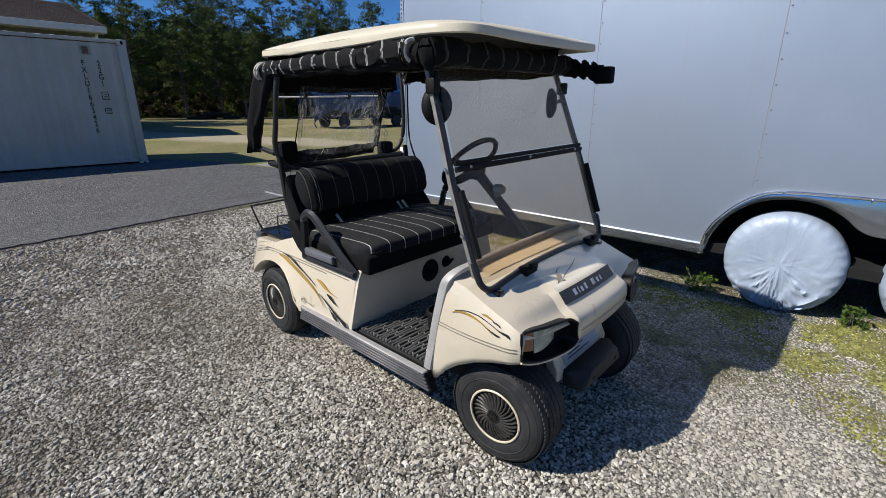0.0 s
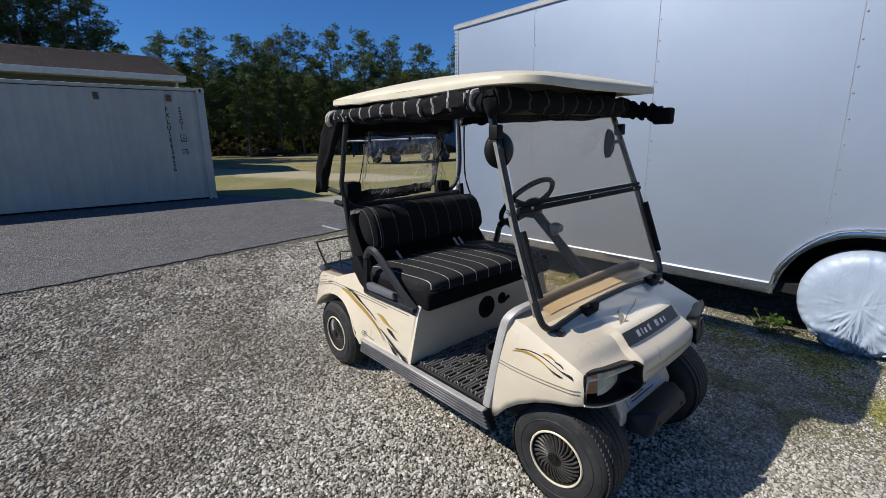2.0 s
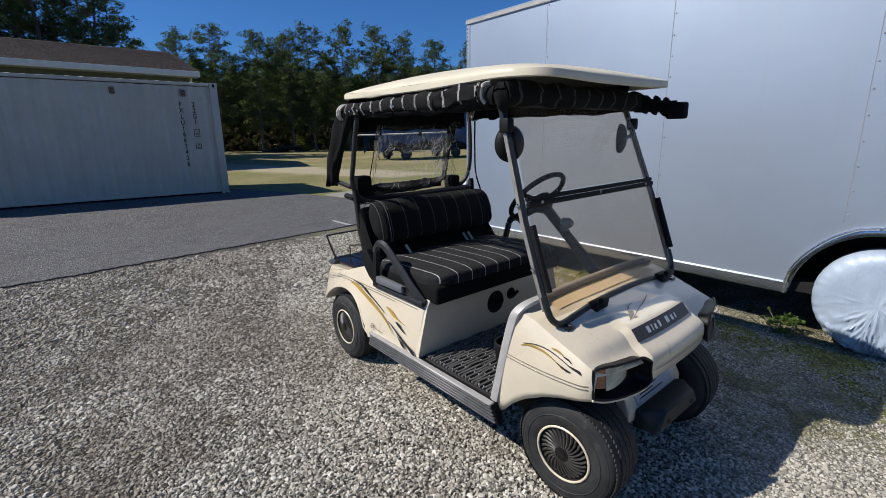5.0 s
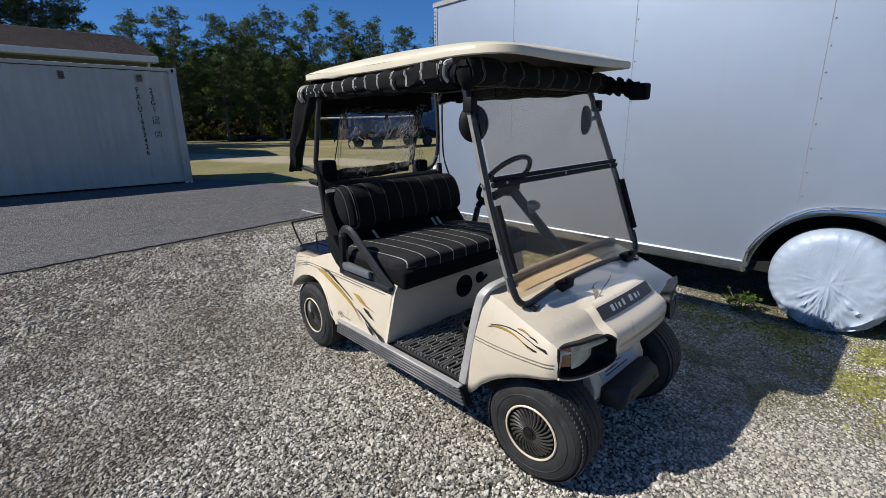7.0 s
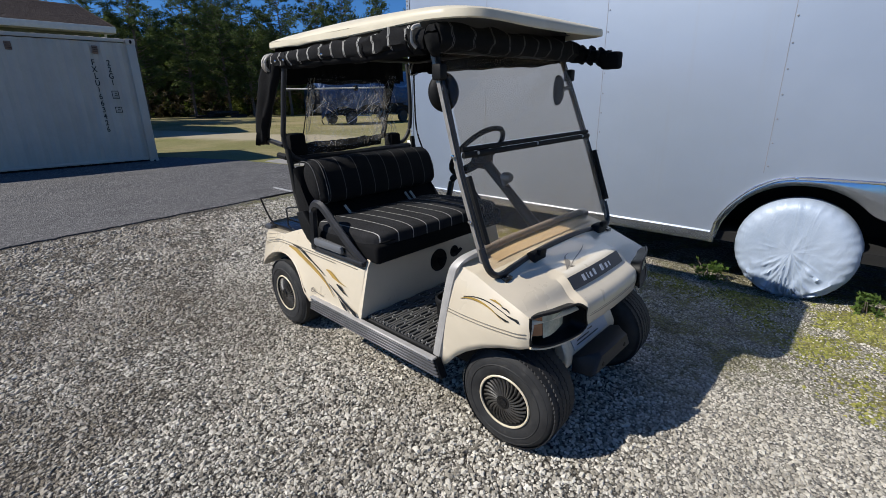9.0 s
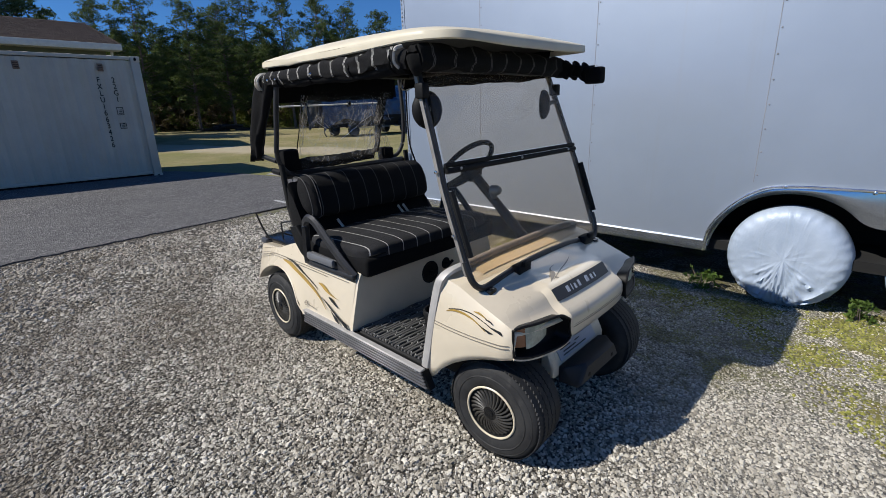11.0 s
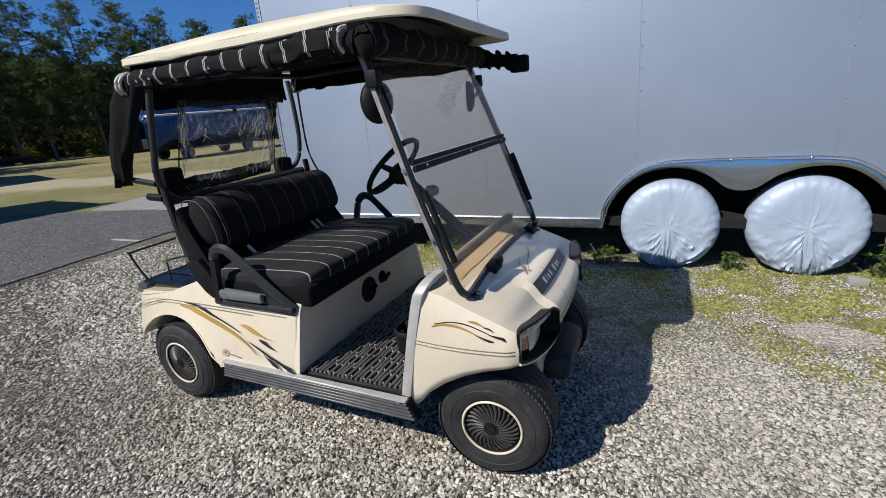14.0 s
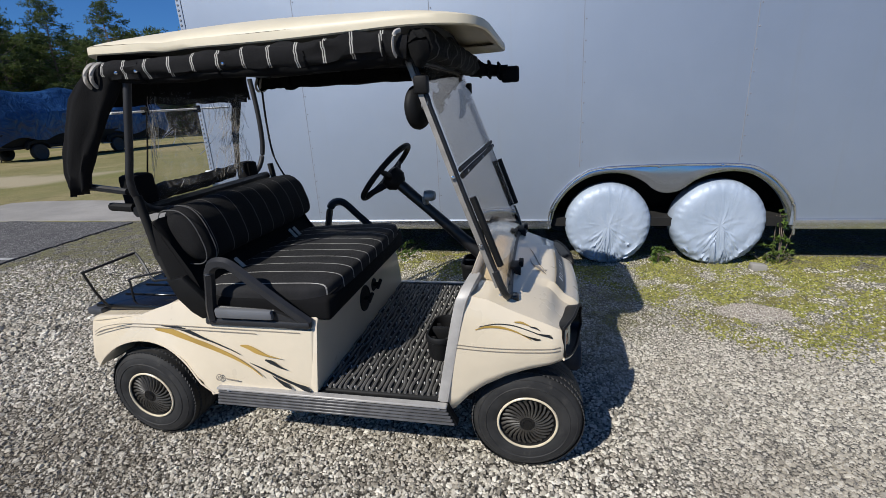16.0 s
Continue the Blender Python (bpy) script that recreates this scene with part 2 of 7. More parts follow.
# ---- the ground: one sheet of gravel, moss and lawn out to the horizon ----
def ground_material():
    k = Nodes("gravel_and_lawn", 0.9, spec=0.3)
    v = k.local()
    x, y, _ = k.xyz(v)
    wob = k.noise(0.55, v, 5)
    wob2 = k.math("MULTIPLY", k.math("SUBTRACT", wob, 0.5), 2.0)
    warp = k.add("Mix", [("Factor", 0.012)], data_type="RGBA", blend_type="ADD")
    k.t.links.new(v, warp.inputs[6])
    k.t.links.new(k.add("TexNoise", [("Scale", 38.0), ("Detail", 3.0)]).outputs[1], warp.inputs[7])
    bent = warp.outputs[2]
    stones, small = k.cells(56, bent), k.cells(150, bent)
    tone = k.add("SeparateColor", [(0, stones.outputs["Color"])]).outputs[0]
    tone2 = k.add("SeparateColor", [(0, small.outputs["Color"])]).outputs[1]
    grey = k.ramp(tone, [(0, (0.13, 0.116, 0.094)), (0.3, (0.27, 0.25, 0.208)), (0.7, (0.43, 0.403, 0.345)), (1, (0.70, 0.67, 0.59))])
    grey = k.mix(0.5, grey, k.ramp(tone2, [(0, (0.09, 0.08, 0.065)), (0.6, (0.28, 0.26, 0.215)), (1, (0.58, 0.55, 0.475))]))
    # earth shows through where the yard is driven on, away from the trailer
    driven = worn_yard(k, x, y)
    # 1 where loose stone lies on top, 0 where the yard is packed flat
    loose = k.step(k.math("SUBTRACT", y, k.math("MULTIPLY", x, 0.55)), -2.85, -2.05)
    packed_flat = k.math("SUBTRACT", 1.0, loose)
    dirt = k.step(k.math("ADD", k.noise(1.1, v, 9, 0.72), k.math("MULTIPLY", driven, 0.17)), 0.50, 0.70)
    grey = k.mix(k.math("MULTIPLY", dirt, k.math("ADD", 0.36, k.math("MULTIPLY", loose, 0.46))), grey, (0.165, 0.138, 0.102))
    grey = k.mix(k.math("MULTIPLY", k.step(k.math("ADD", k.noise(2.7, v, 7, 0.7), k.math("MULTIPLY", driven, 0.06)), 0.56, 0.70), 0.55), grey, (0.12, 0.094, 0.06))
    # shade between stones, painted near-black along the cell edges
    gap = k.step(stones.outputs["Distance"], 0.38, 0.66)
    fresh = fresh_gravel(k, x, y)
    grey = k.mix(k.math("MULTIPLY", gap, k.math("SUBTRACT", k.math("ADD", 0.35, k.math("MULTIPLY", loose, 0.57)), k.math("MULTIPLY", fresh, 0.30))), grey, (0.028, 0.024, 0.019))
    grey = k.mix(k.math("MULTIPLY", packed_flat, 0.45), grey, (0.40, 0.37, 0.31))
    grey = k.mix(k.math("MULTIPLY", fresh, 0.30), grey, (0.34, 0.315, 0.27))
    # small dark blotches that paint the shaded pits among the stones
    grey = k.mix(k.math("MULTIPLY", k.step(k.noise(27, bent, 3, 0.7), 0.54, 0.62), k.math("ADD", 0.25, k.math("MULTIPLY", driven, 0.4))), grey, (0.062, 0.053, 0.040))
    grey = k.mix(k.math("MULTIPLY", earthy(k, x, y, v), 0.45), grey, (0.115, 0.095, 0.069))
    # earth and moss patches, coloured darker to deepen the cart's shadow
    soil = shaded_soil(k, x, y, v)
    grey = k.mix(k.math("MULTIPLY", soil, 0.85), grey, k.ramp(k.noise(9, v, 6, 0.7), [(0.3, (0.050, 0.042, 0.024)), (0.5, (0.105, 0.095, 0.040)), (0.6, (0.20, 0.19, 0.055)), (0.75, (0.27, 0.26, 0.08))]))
    # earth and thin moss film beside the trailer
    near_trailer = k.step(k.math("ADD", y, k.math("MULTIPLY", wob2, 0.35)), 0.45, 1.25)
    open_foot = k.math("MULTIPLY", k.step(y, 1.82, 1.95), k.math("MULTIPLY", k.step(x, 1.0, 1.2), k.math("SUBTRACT", 1.0, k.step(x, 2.3, 2.5))))
    film = k.math("MULTIPLY", k.math("MULTIPLY", near_trailer, k.math("SUBTRACT", 1.0, open_foot)), k.step(k.noise(6, v, 6, 0.68), 0.42, 0.56))
    gravel = k.mix(k.math("MULTIPLY", film, 0.62), grey, k.ramp(k.noise(24, v, 5), [(0.35, (0.10, 0.082, 0.045)), (0.5, (0.19, 0.175, 0.075)), (0.65, (0.27, 0.27, 0.085))]))
    # a bare pale patch of packed fines
    dx, dy = k.math("DIVIDE", k.math("SUBTRACT", x, PATCH_X), 0.24), k.math("DIVIDE", k.math("SUBTRACT", y, PATCH_Y), 0.15)
    rr = k.math("ADD", k.math("ADD", k.math("MULTIPLY", dx, dx), k.math("MULTIPLY", dy, dy)), k.math("MULTIPLY", k.math("SUBTRACT", k.noise(5, v, 4), 0.5), 1.6))
    bare = k.math("SUBTRACT", 1.0, k.step(rr, 0.7, 1.1))
    gravel = k.mix(k.math("MULTIPLY", bare, 0.85), gravel, k.ramp(k.noise(30, v, 5), [(0.3, (0.34, 0.29, 0.25)), (0.7, (0.52, 0.46, 0.40))]))
    # lawn beyond the driveway and beside it
    edge = k.math("ADD", x, k.math("MULTIPLY", wob2, 0.5))
    lawn1 = k.math("SUBTRACT", 1.0, k.step(edge, -4.9, -4.5))
    lawn2 = k.step(k.math("ADD", y, k.math("MULTIPLY", wob2, 0.8)), 3.6, 4.6)
    lawn = k.math("MAXIMUM", lawn1, lawn2)
    blades = k.ramp(k.noise(60, v, 4, 0.7), [(0.3, (0.10, 0.092, 0.034)), (0.5, (0.235, 0.205, 0.080)), (0.75, (0.43, 0.365, 0.17))])
    patch = k.step(k.noise(0.35, v, 6, 0.65), 0.4, 0.62)
    blades = k.mix(k.math("MULTIPLY", patch, 0.55), blades, (0.42, 0.335, 0.19))
    blades = k.mix(k.math("MULTIPLY", k.step(k.noise(0.22, v, 4), 0.5, 0.65), 0.5), blades, (0.17, 0.19, 0.05))
    blades = k.mix(k.math("MULTIPLY", k.step(k.noise(3.2, v, 7, 0.75), 0.52, 0.68), 0.6), blades, (0.11, 0.095, 0.045))
    strip_near = k.math("MULTIPLY", k.step(x, -17.0, -13.5), k.step(k.noise(1.4, v, 5, 0.7), 0.35, 0.6))
    blades = k.mix(k.math("MULTIPLY", strip_near, 0.55), blades, (0.15, 0.16, 0.045))
    # bare sandy track across the lawn
    off = k.math("SUBTRACT", y, k.math("ADD", 6.4, k.math("MULTIPLY", k.math("ADD", x, 14.0), 0.30)))
    off = k.math("ABSOLUTE", k.math("ADD", off, k.math("MULTIPLY", wob2, 1.4)))
    track = k.math("MULTIPLY", k.math("SUBTRACT", 1.0, k.step(off, 0.9, 2.0)), k.math("SUBTRACT", 1.0, k.step(x, -10.5, -9.5)))
    blades = k.mix(k.math("MULTIPLY", track, 0.85), blades, (0.46, 0.39, 0.27))
    blades = k.mix(0.19, blades, (0.03, 0.036, 0.012))
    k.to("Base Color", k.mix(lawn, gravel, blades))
    lump = k.math("SUBTRACT", 1.0, stones.outputs["Distance"])
    h = k.math("ADD", lump, k.math("MULTIPLY", k.math("SUBTRACT", 1.0, small.outputs["Distance"]), 0.45))
    h = k.math("ADD", h, k.math("MULTIPLY", tone, 0.6))
    h = k.math("ADD", k.math("MULTIPLY", h, k.math("SUBTRACT", 1.0, lawn)), k.math("MULTIPLY", k.noise(45, v, 5), 0.9))
    k.bump(h, 0.018, 1.0)
    return k.m


def build_ground():
    xs, ys = field_of_lines(-900, 500, 0.25, 90), field_of_lines(-700, 900, 0.25, 90)
    verts = [(x, y, ground_z(x, y)) for x in xs for y in ys]
    n = len(ys)
    faces = [(i * n + j, (i + 1) * n + j, (i + 1) * n + j + 1, i * n + j + 1) for i in range(len(xs) - 1) for j in range(n - 1)]
    me = bpy.data.meshes.new("ground")
    me.from_pydata(verts, [], faces)
    me.shade_smooth()
    me.materials.append(ground_material())
    return tagged(new("ground", me), "grey crushed-stone gravel yard with moss patches, turning to dry lawn", "ground", kind="structure")


def strip(name, line_a, line_b, lift, material, label, category, n=6, cross=14):
    """A paved band between two border lines, lying on the ground with a low rim."""
    a, b = curve([(*p, 0) for p in line_a], n), curve([(*p, 0) for p in line_b], n)
    bm = bmesh.new()
    rows = []
    for i, p in enumerate(a):
        q = b[round(i * (len(b) - 1) / (len(a) - 1))]
        row = []
        for j in range(cross + 1):
            w = p.lerp(q, j / cross)
            if j in (0, cross):
                w = w + Vector((0.05 * noise.noise(w * 1.7) + 0.035 * noise.noise(w * 7) + 0.02 * noise.noise(w * 19), 0.05 * noise.noise(w * 2.3), 0))
            row.append((w.x, w.y, ground_z(w.x, w.y) + lift))
        row.insert(0, (row[0][0], row[0][1], row[0][2] - 0.06))
        row.append((row[-1][0], row[-1][1], row[-1][2] - 0.06))
        rows.append(row)
    sheet(bm, rows)
    return tagged(part(name, bm, material, None, "", 50), label, category, kind="structure")


def asphalt_material():
    k = Nodes("worn_asphalt", 0.85, spec=0.35)
    v = k.local()
    chips = k.cells(70, v)
    c = k.ramp(k.add("SeparateColor", [(0, chips.outputs["Color"])]).outputs[0], [(0, (0.038, 0.037, 0.038)), (0.6, (0.095, 0.092, 0.091)), (1, (0.27, 0.26, 0.25))])
    c = k.mix(k.math("MULTIPLY", k.step(k.noise(0.8, v, 6, 0.65), 0.42, 0.7), 0.5), c, (0.135, 0.129, 0.124))
    c = k.mix(k.math("MULTIPLY", k.step(k.noise(3.5, v, 6, 0.7), 0.58, 0.75), 0.6), c, (0.055, 0.053, 0.053))
    streaky = k.noise(2.0, k.add("Mapping", [(0, v), ("Rotation", (0, 0, 0.3)), ("Scale", (2.2, 0.6, 1))]).outputs[0], 8, 0.7)
    c = k.mix(k.math("MULTIPLY", k.step(streaky, 0.50, 0.66), 0.5), c, (0.060, 0.057, 0.056))
    c = k.mix(k.math("MULTIPLY", k.step(k.noise(26, v, 6, 0.75), 0.42, 0.66), 0.55), c, (0.070, 0.067, 0.066))
    k.to("Base Color", c)
    k.bump(k.math("ADD", chips.outputs["Distance"], k.noise(8, v)), 0.008, 1.0)
    return k.m


ASPHALT = asphalt_material()
CONCRETE = plain("pale_concrete", (0.29, 0.275, 0.25), 0.85, vary=0.18, scale=1.5, grain=0.003, gscale=90, dirt=(0.22, 0.20, 0.16))
LINE_WHITE = plain("worn_white_line", (0.40, 0.40, 0.39), 0.7, vary=0.25, scale=14, grain=0.001)

build_ground()
strip("road", [(-3.9, -45), (-3.92, -12), (-3.95, -3.0), (-4.0, -1.5), (-4.12, 1.0), (-4.2, 1.9), (-4.25, 3.4)],
             [(-12.5, -45), (-12.4, -12), (-12.2, -3.5), (-12.0, -1.5), (-10.6, 1.0), (-8.9, 2.1), (-6.3, 3.3)], 0.016, ASPHALT,
             "dark grey worn asphalt driveway with a ragged edge", "driveway", n=40, cross=16)
strip("pavement", [(-7.6, 2.9), (-6.3, 3.35), (-4.2, 3.5), (-1.8, 3.6)], [(-7.9, 4.4), (-6.6, 4.9), (-4.2, 5.0), (-1.8, 5.0)], 0.012,
                 CONCRETE, "pale concrete apron beside the asphalt driveway", "pavement")

def paint_line(p, q, w):
    a, b = Vector((*p, 0)), Vector((*q, 0))
    s = (b - a).normalized().cross(Vector((0, 0, 1))) * w / 2
    bm = bmesh.new()
    rows = []
    for i in range(9):
        c = a.lerp(b, i / 8)
        rows.append([(u.x, u.y, ground_z(u.x, u.y) + 0.022) for u in (c - s, c, c + s)])
    sheet(bm, rows)
    return tagged(part("road_marking", bm, LINE_WHITE), "worn white painted line on the asphalt", "road marking", "driveway lines", "structure")


paint_line((-3.98, -2.94), (-4.35, -2.9), 0.07)
paint_line((-4.2, 1.73), (-4.75, 1.7), 0.07)


# ---- the white enclosed trailer ----
TY, TX0, TX1, TZ0, TZ1 = 1.97, -1.55, 6.9, 0.39, 2.79


def trailer_white():
    k = Nodes("white_aluminium_skin", 0.48, metal=0.7)
    v = k.local()
    col = k.mix(k.step(k.noise(0.9, v, 5), 0.35, 0.7), (0.335, 0.382, 0.455), (0.365, 0.412, 0.485))
    streak = k.noise(3.0, k.add("Mapping", [(0, v), ("Scale", (3, 3, 0.12))]).outputs[0], 5, 0.7)
    col = k.mix(k.math("MULTIPLY", k.step(streak, 0.55, 0.8), 0.25), col, (0.34, 0.34, 0.33))
    k.to("Base Color", col)
    k.bump(k.noise(1.1, v, 3), 0.012, 0.35)
    return k.m


SKIN = trailer_white()
MIRROR = plain("mirror_fender_plate", (0.50, 0.55, 0.63), 0.17, metal=1.0, vary=0.06, scale=3)
BRIGHT = plain("bright_rolled_aluminium", (0.72, 0.74, 0.77), 0.2, metal=0.95, vary=0.08, scale=6)
SEAM = plain("seam_grey", (0.25, 0.255, 0.27), 0.6, vary=0.2)


def cover_fabric():
    k = Nodes("silver_cover_fabric", 0.5, metal=0.1)
    v = k.local()
    col = k.mix(k.step(k.noise(5, v, 4), 0.3, 0.7), (0.325, 0.388, 0.48), (0.395, 0.458, 0.555))
    k.to("Base Color", col)
    slant = k.add("Mapping", [(0, v), ("Rotation", (0, -0.75, 0)), ("Scale", (5, 1, 1.3))]).outputs[0]
    folds = k.math("ADD", k.noise(1.6, slant, 4, 0.6, 1.0), k.math("MULTIPLY", k.noise(7, v, 2, 0.5, 1.0), 0.3))
    k.bump(k.math("ADD", folds, k.math("MULTIPLY", k.noise(160, v, 2), 0.04)), 0.010, 0.8)
    return k.m


COVER = cover_fabric()
TYRE_SEEN = plain("old_rubber", (0.03, 0.03, 0.031), 0.8, vary=0.3)


def arch_outline():
    """The double wheel opening, along x and up."""
    left = [(1.80, TZ0), (1.83, 0.52), (1.92, 0.67), (2.06, 0.785), (2.22, 0.835), (2.40, 0.83), (2.54, 0.77), (2.64, 0.69), (2.74, 0.665)]
    right = [(2.84, 0.69), (2.94, 0.765), (3.08, 0.82), (3.25, 0.83), (3.40, 0.78), (3.54, 0.66), (3.63, 0.51), (3.66, TZ0)]
    return [(p.x, p.z) for p in curve([(x, 0, z) for x, z in left + right], 4)]


def build_trailer():
    root = thing("enclosed_trailer", "white aluminium enclosed cargo trailer with double wheel opening and bright trim", "trailer")
    arch = arch_outline()
    # skin with the opening cut out, as one plate with depth
    bm = bmesh.new()
    outline = [(TX0, TZ0)] + arch + [(TX1, TZ0), (TX1, TZ1 - 0.06), (TX0, TZ1 - 0.06)]
    prism(bm, outline, side, TY, TY + 0.04)
    part("side_wall", bm, SKIN, root)
    bm = bmesh.new()
    box(bm, TX0 + 0.02, TX1, TY + 2.35, TY + 2.4, TZ0, TZ1 - 0.06)
    part("side_wall", bm, SKIN, root)
    bm = bmesh.new()
    box(bm, TX0, TX0 + 0.05, TY + 0.045, TY + 2.345, TZ0, TZ1 - 0.06)
    part("rear_wall", bm, SKIN, root)
    bm = bmesh.new()
    box(bm, TX1 - 0.05, TX1 - 0.002, TY + 0.045, TY + 2.345, TZ0, TZ1 - 0.06)
    part("front_wall", bm, SKIN, root)
    bm = bmesh.new()
    prism(bm, [(TY - 0.012, TZ1 - 0.075), (TY - 0.012, TZ1 - 0.02), (TY + 0.05, TZ1), (TY + 1.2, TZ1 + 0.07), (TY + 2.35, TZ1), (TY + 2.41, TZ1 - 0.02), (TY + 2.41, TZ1 - 0.075)],
          lambda u, v, w: (w, u, v), TX0 - 0.01, TX1, 0.006)
    part("roof", bm, SKIN, root, "white roof with a bright edge rail")
    bm = bmesh.new()
    box(bm, TX0 - 0.014, TX1, TY - 0.016, TY - 0.013, TZ1 - 0.07, TZ1 - 0.035, 0.001, 1)
    part("roof_rail", bm, ALU, root)
    # rivets of the rear corner and the seams between the panels
    seams = [-0.42, 0.80, 2.03, 3.24, 4.46, 5.68]
    for x in seams:
        bm = bmesh.new()
        low = TZ0 + 0.08 if not 1.75 < x < 3.7 else 0.90
        box(bm, x - 0.002, x + 0.002, TY - 0.0015, TY - 0.0002, low, TZ1 - 0.08)
        z = low + 0.05
        while z < TZ1 - 0.1:
            lathe(bm, [(0.0065, 0), (0.005, 0.003), (0.001, 0.004)], lambda a, b, h, zz=z: (x + 0.016 + a, TY - 0.0005 - h, zz + b), 6)
            z += 0.155
        part("panel_seam", bm, SEAM, root)
    bm = bmesh.new()
    z = TZ0 + 0.1
    box(bm, TX0 - 0.008, TX0 + 0.045, TY - 0.008, TY - 0.001, TZ0, TZ1 - 0.08, 0.003, 1)
    while z < TZ1 - 0.1:
        lathe(bm, [(0.012, 0), (0.009, 0.006), (0.002, 0.008)], lambda a, b, h, zz=z: (TX0 + 0.012 + a, TY - 0.008 - h, zz + b), 6, mat=1)
        z += 0.042
    part("corner_trim", bm, (SKIN, SEAM), root, "riveted corner trim")
    # bright skirt rail, fender plate between the wheels, trim along the opening
    for a, b in ((TX0, 1.80), (3.68, TX1)):
        bm = bmesh.new()
        prism(bm, [(TY - 0.002, TZ0 + 0.055), (TY - 0.018, TZ0 + 0.045), (TY - 0.022, TZ0), (TY - 0.012, TZ0 - 0.03), (TY + 0.03, TZ0 - 0.03), (TY + 0.03, TZ0 + 0.0)],
              lambda u, v, w: (w, u, v), a, b)
        part("skirt_rail", bm, BRIGHT, root, "polished aluminium skirt rail")
    outer = [(p.x, p.z) for p in curve([(x, 0, z) for x, z in ((1.775, TZ0 - 0.03), (1.80, 0.54), (1.90, 0.70), (2.04, 0.825), (2.22, 0.885), (2.74, 0.895), (3.24, 0.885), (3.43, 0.825), (3.58, 0.695), (3.675, 0.54), (3.70, TZ0 - 0.08))], 5)]
    inner = [(x, z) for x, z in arch]
    bm = bmesh.new()
    n = 60

    def along(line, t):
        k = t * (len(line) - 1)
        i = min(int(k), len(line) - 2)
        return Vector((*line[i], 0)).lerp(Vector((*line[i + 1], 0)), k - i)

    def at_x(line, x):
        return lerp_table(line, x)
    rows = []
    xs = [1.80 + (3.66 - 1.80) * i / n for i in range(n + 1)]
    for d, lift in ((0.0, -0.004), (0.3, -0.012), (0.7, -0.012), (1.0, -0.004)):
        rows.append([(x, TY + lift, at_x(inner, x) * (1 - d) + (at_x(outer, x)) * d) for x in xs])
    sheet(bm, rows)
    part("fender_plate", bm, MIRROR, root, "mirror-bright fender plate over two wheels")
    bm = bmesh.new()
    tube(bm, [(x, TY - 0.012, z) for x, z in outer], 0.011, 8)
    part("fender_trim", bm, BRIGHT, root)
    for x in (2.22, 2.66, 3.12):
        bm = bmesh.new()
        lathe(bm, [(0.012, 0), (0.010, 0.006), (0.002, 0.009)], lambda a, b, h: (x + a, TY - 0.022 - h, 0.885 + b), 10)
        part("screw", bm, CHROME, root)
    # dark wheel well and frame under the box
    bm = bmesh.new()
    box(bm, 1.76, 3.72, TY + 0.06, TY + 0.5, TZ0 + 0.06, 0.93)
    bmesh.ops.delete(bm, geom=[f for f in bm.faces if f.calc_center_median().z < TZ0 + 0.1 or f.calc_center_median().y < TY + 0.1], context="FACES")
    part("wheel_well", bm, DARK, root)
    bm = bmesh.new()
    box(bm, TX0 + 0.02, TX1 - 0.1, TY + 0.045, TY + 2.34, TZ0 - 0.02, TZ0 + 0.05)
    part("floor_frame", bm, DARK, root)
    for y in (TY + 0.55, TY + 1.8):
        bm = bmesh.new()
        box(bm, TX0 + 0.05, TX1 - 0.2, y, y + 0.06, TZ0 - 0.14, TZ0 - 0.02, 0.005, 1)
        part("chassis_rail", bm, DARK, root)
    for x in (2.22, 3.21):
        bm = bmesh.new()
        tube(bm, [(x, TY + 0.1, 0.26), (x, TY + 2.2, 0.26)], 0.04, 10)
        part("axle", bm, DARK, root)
    bm = bmesh.new()
    box(bm, TX0 - 0.03, TX0 + 0.03, TY - 0.05, TY - 0.016, 0.84, 0.97, 0.006)
    part("corner_light", bm, WHITE_PLASTIC, root, "small white marker light")
    bm = bmesh.new()
    tube(bm, [(3.48, TY + 0.3, ground_z(3.5, 2.3)), (3.55, TY + 0.3, 0.5)], 0.03, 8)
    part("stabiliser_leg", bm, GALV, root)
    return root


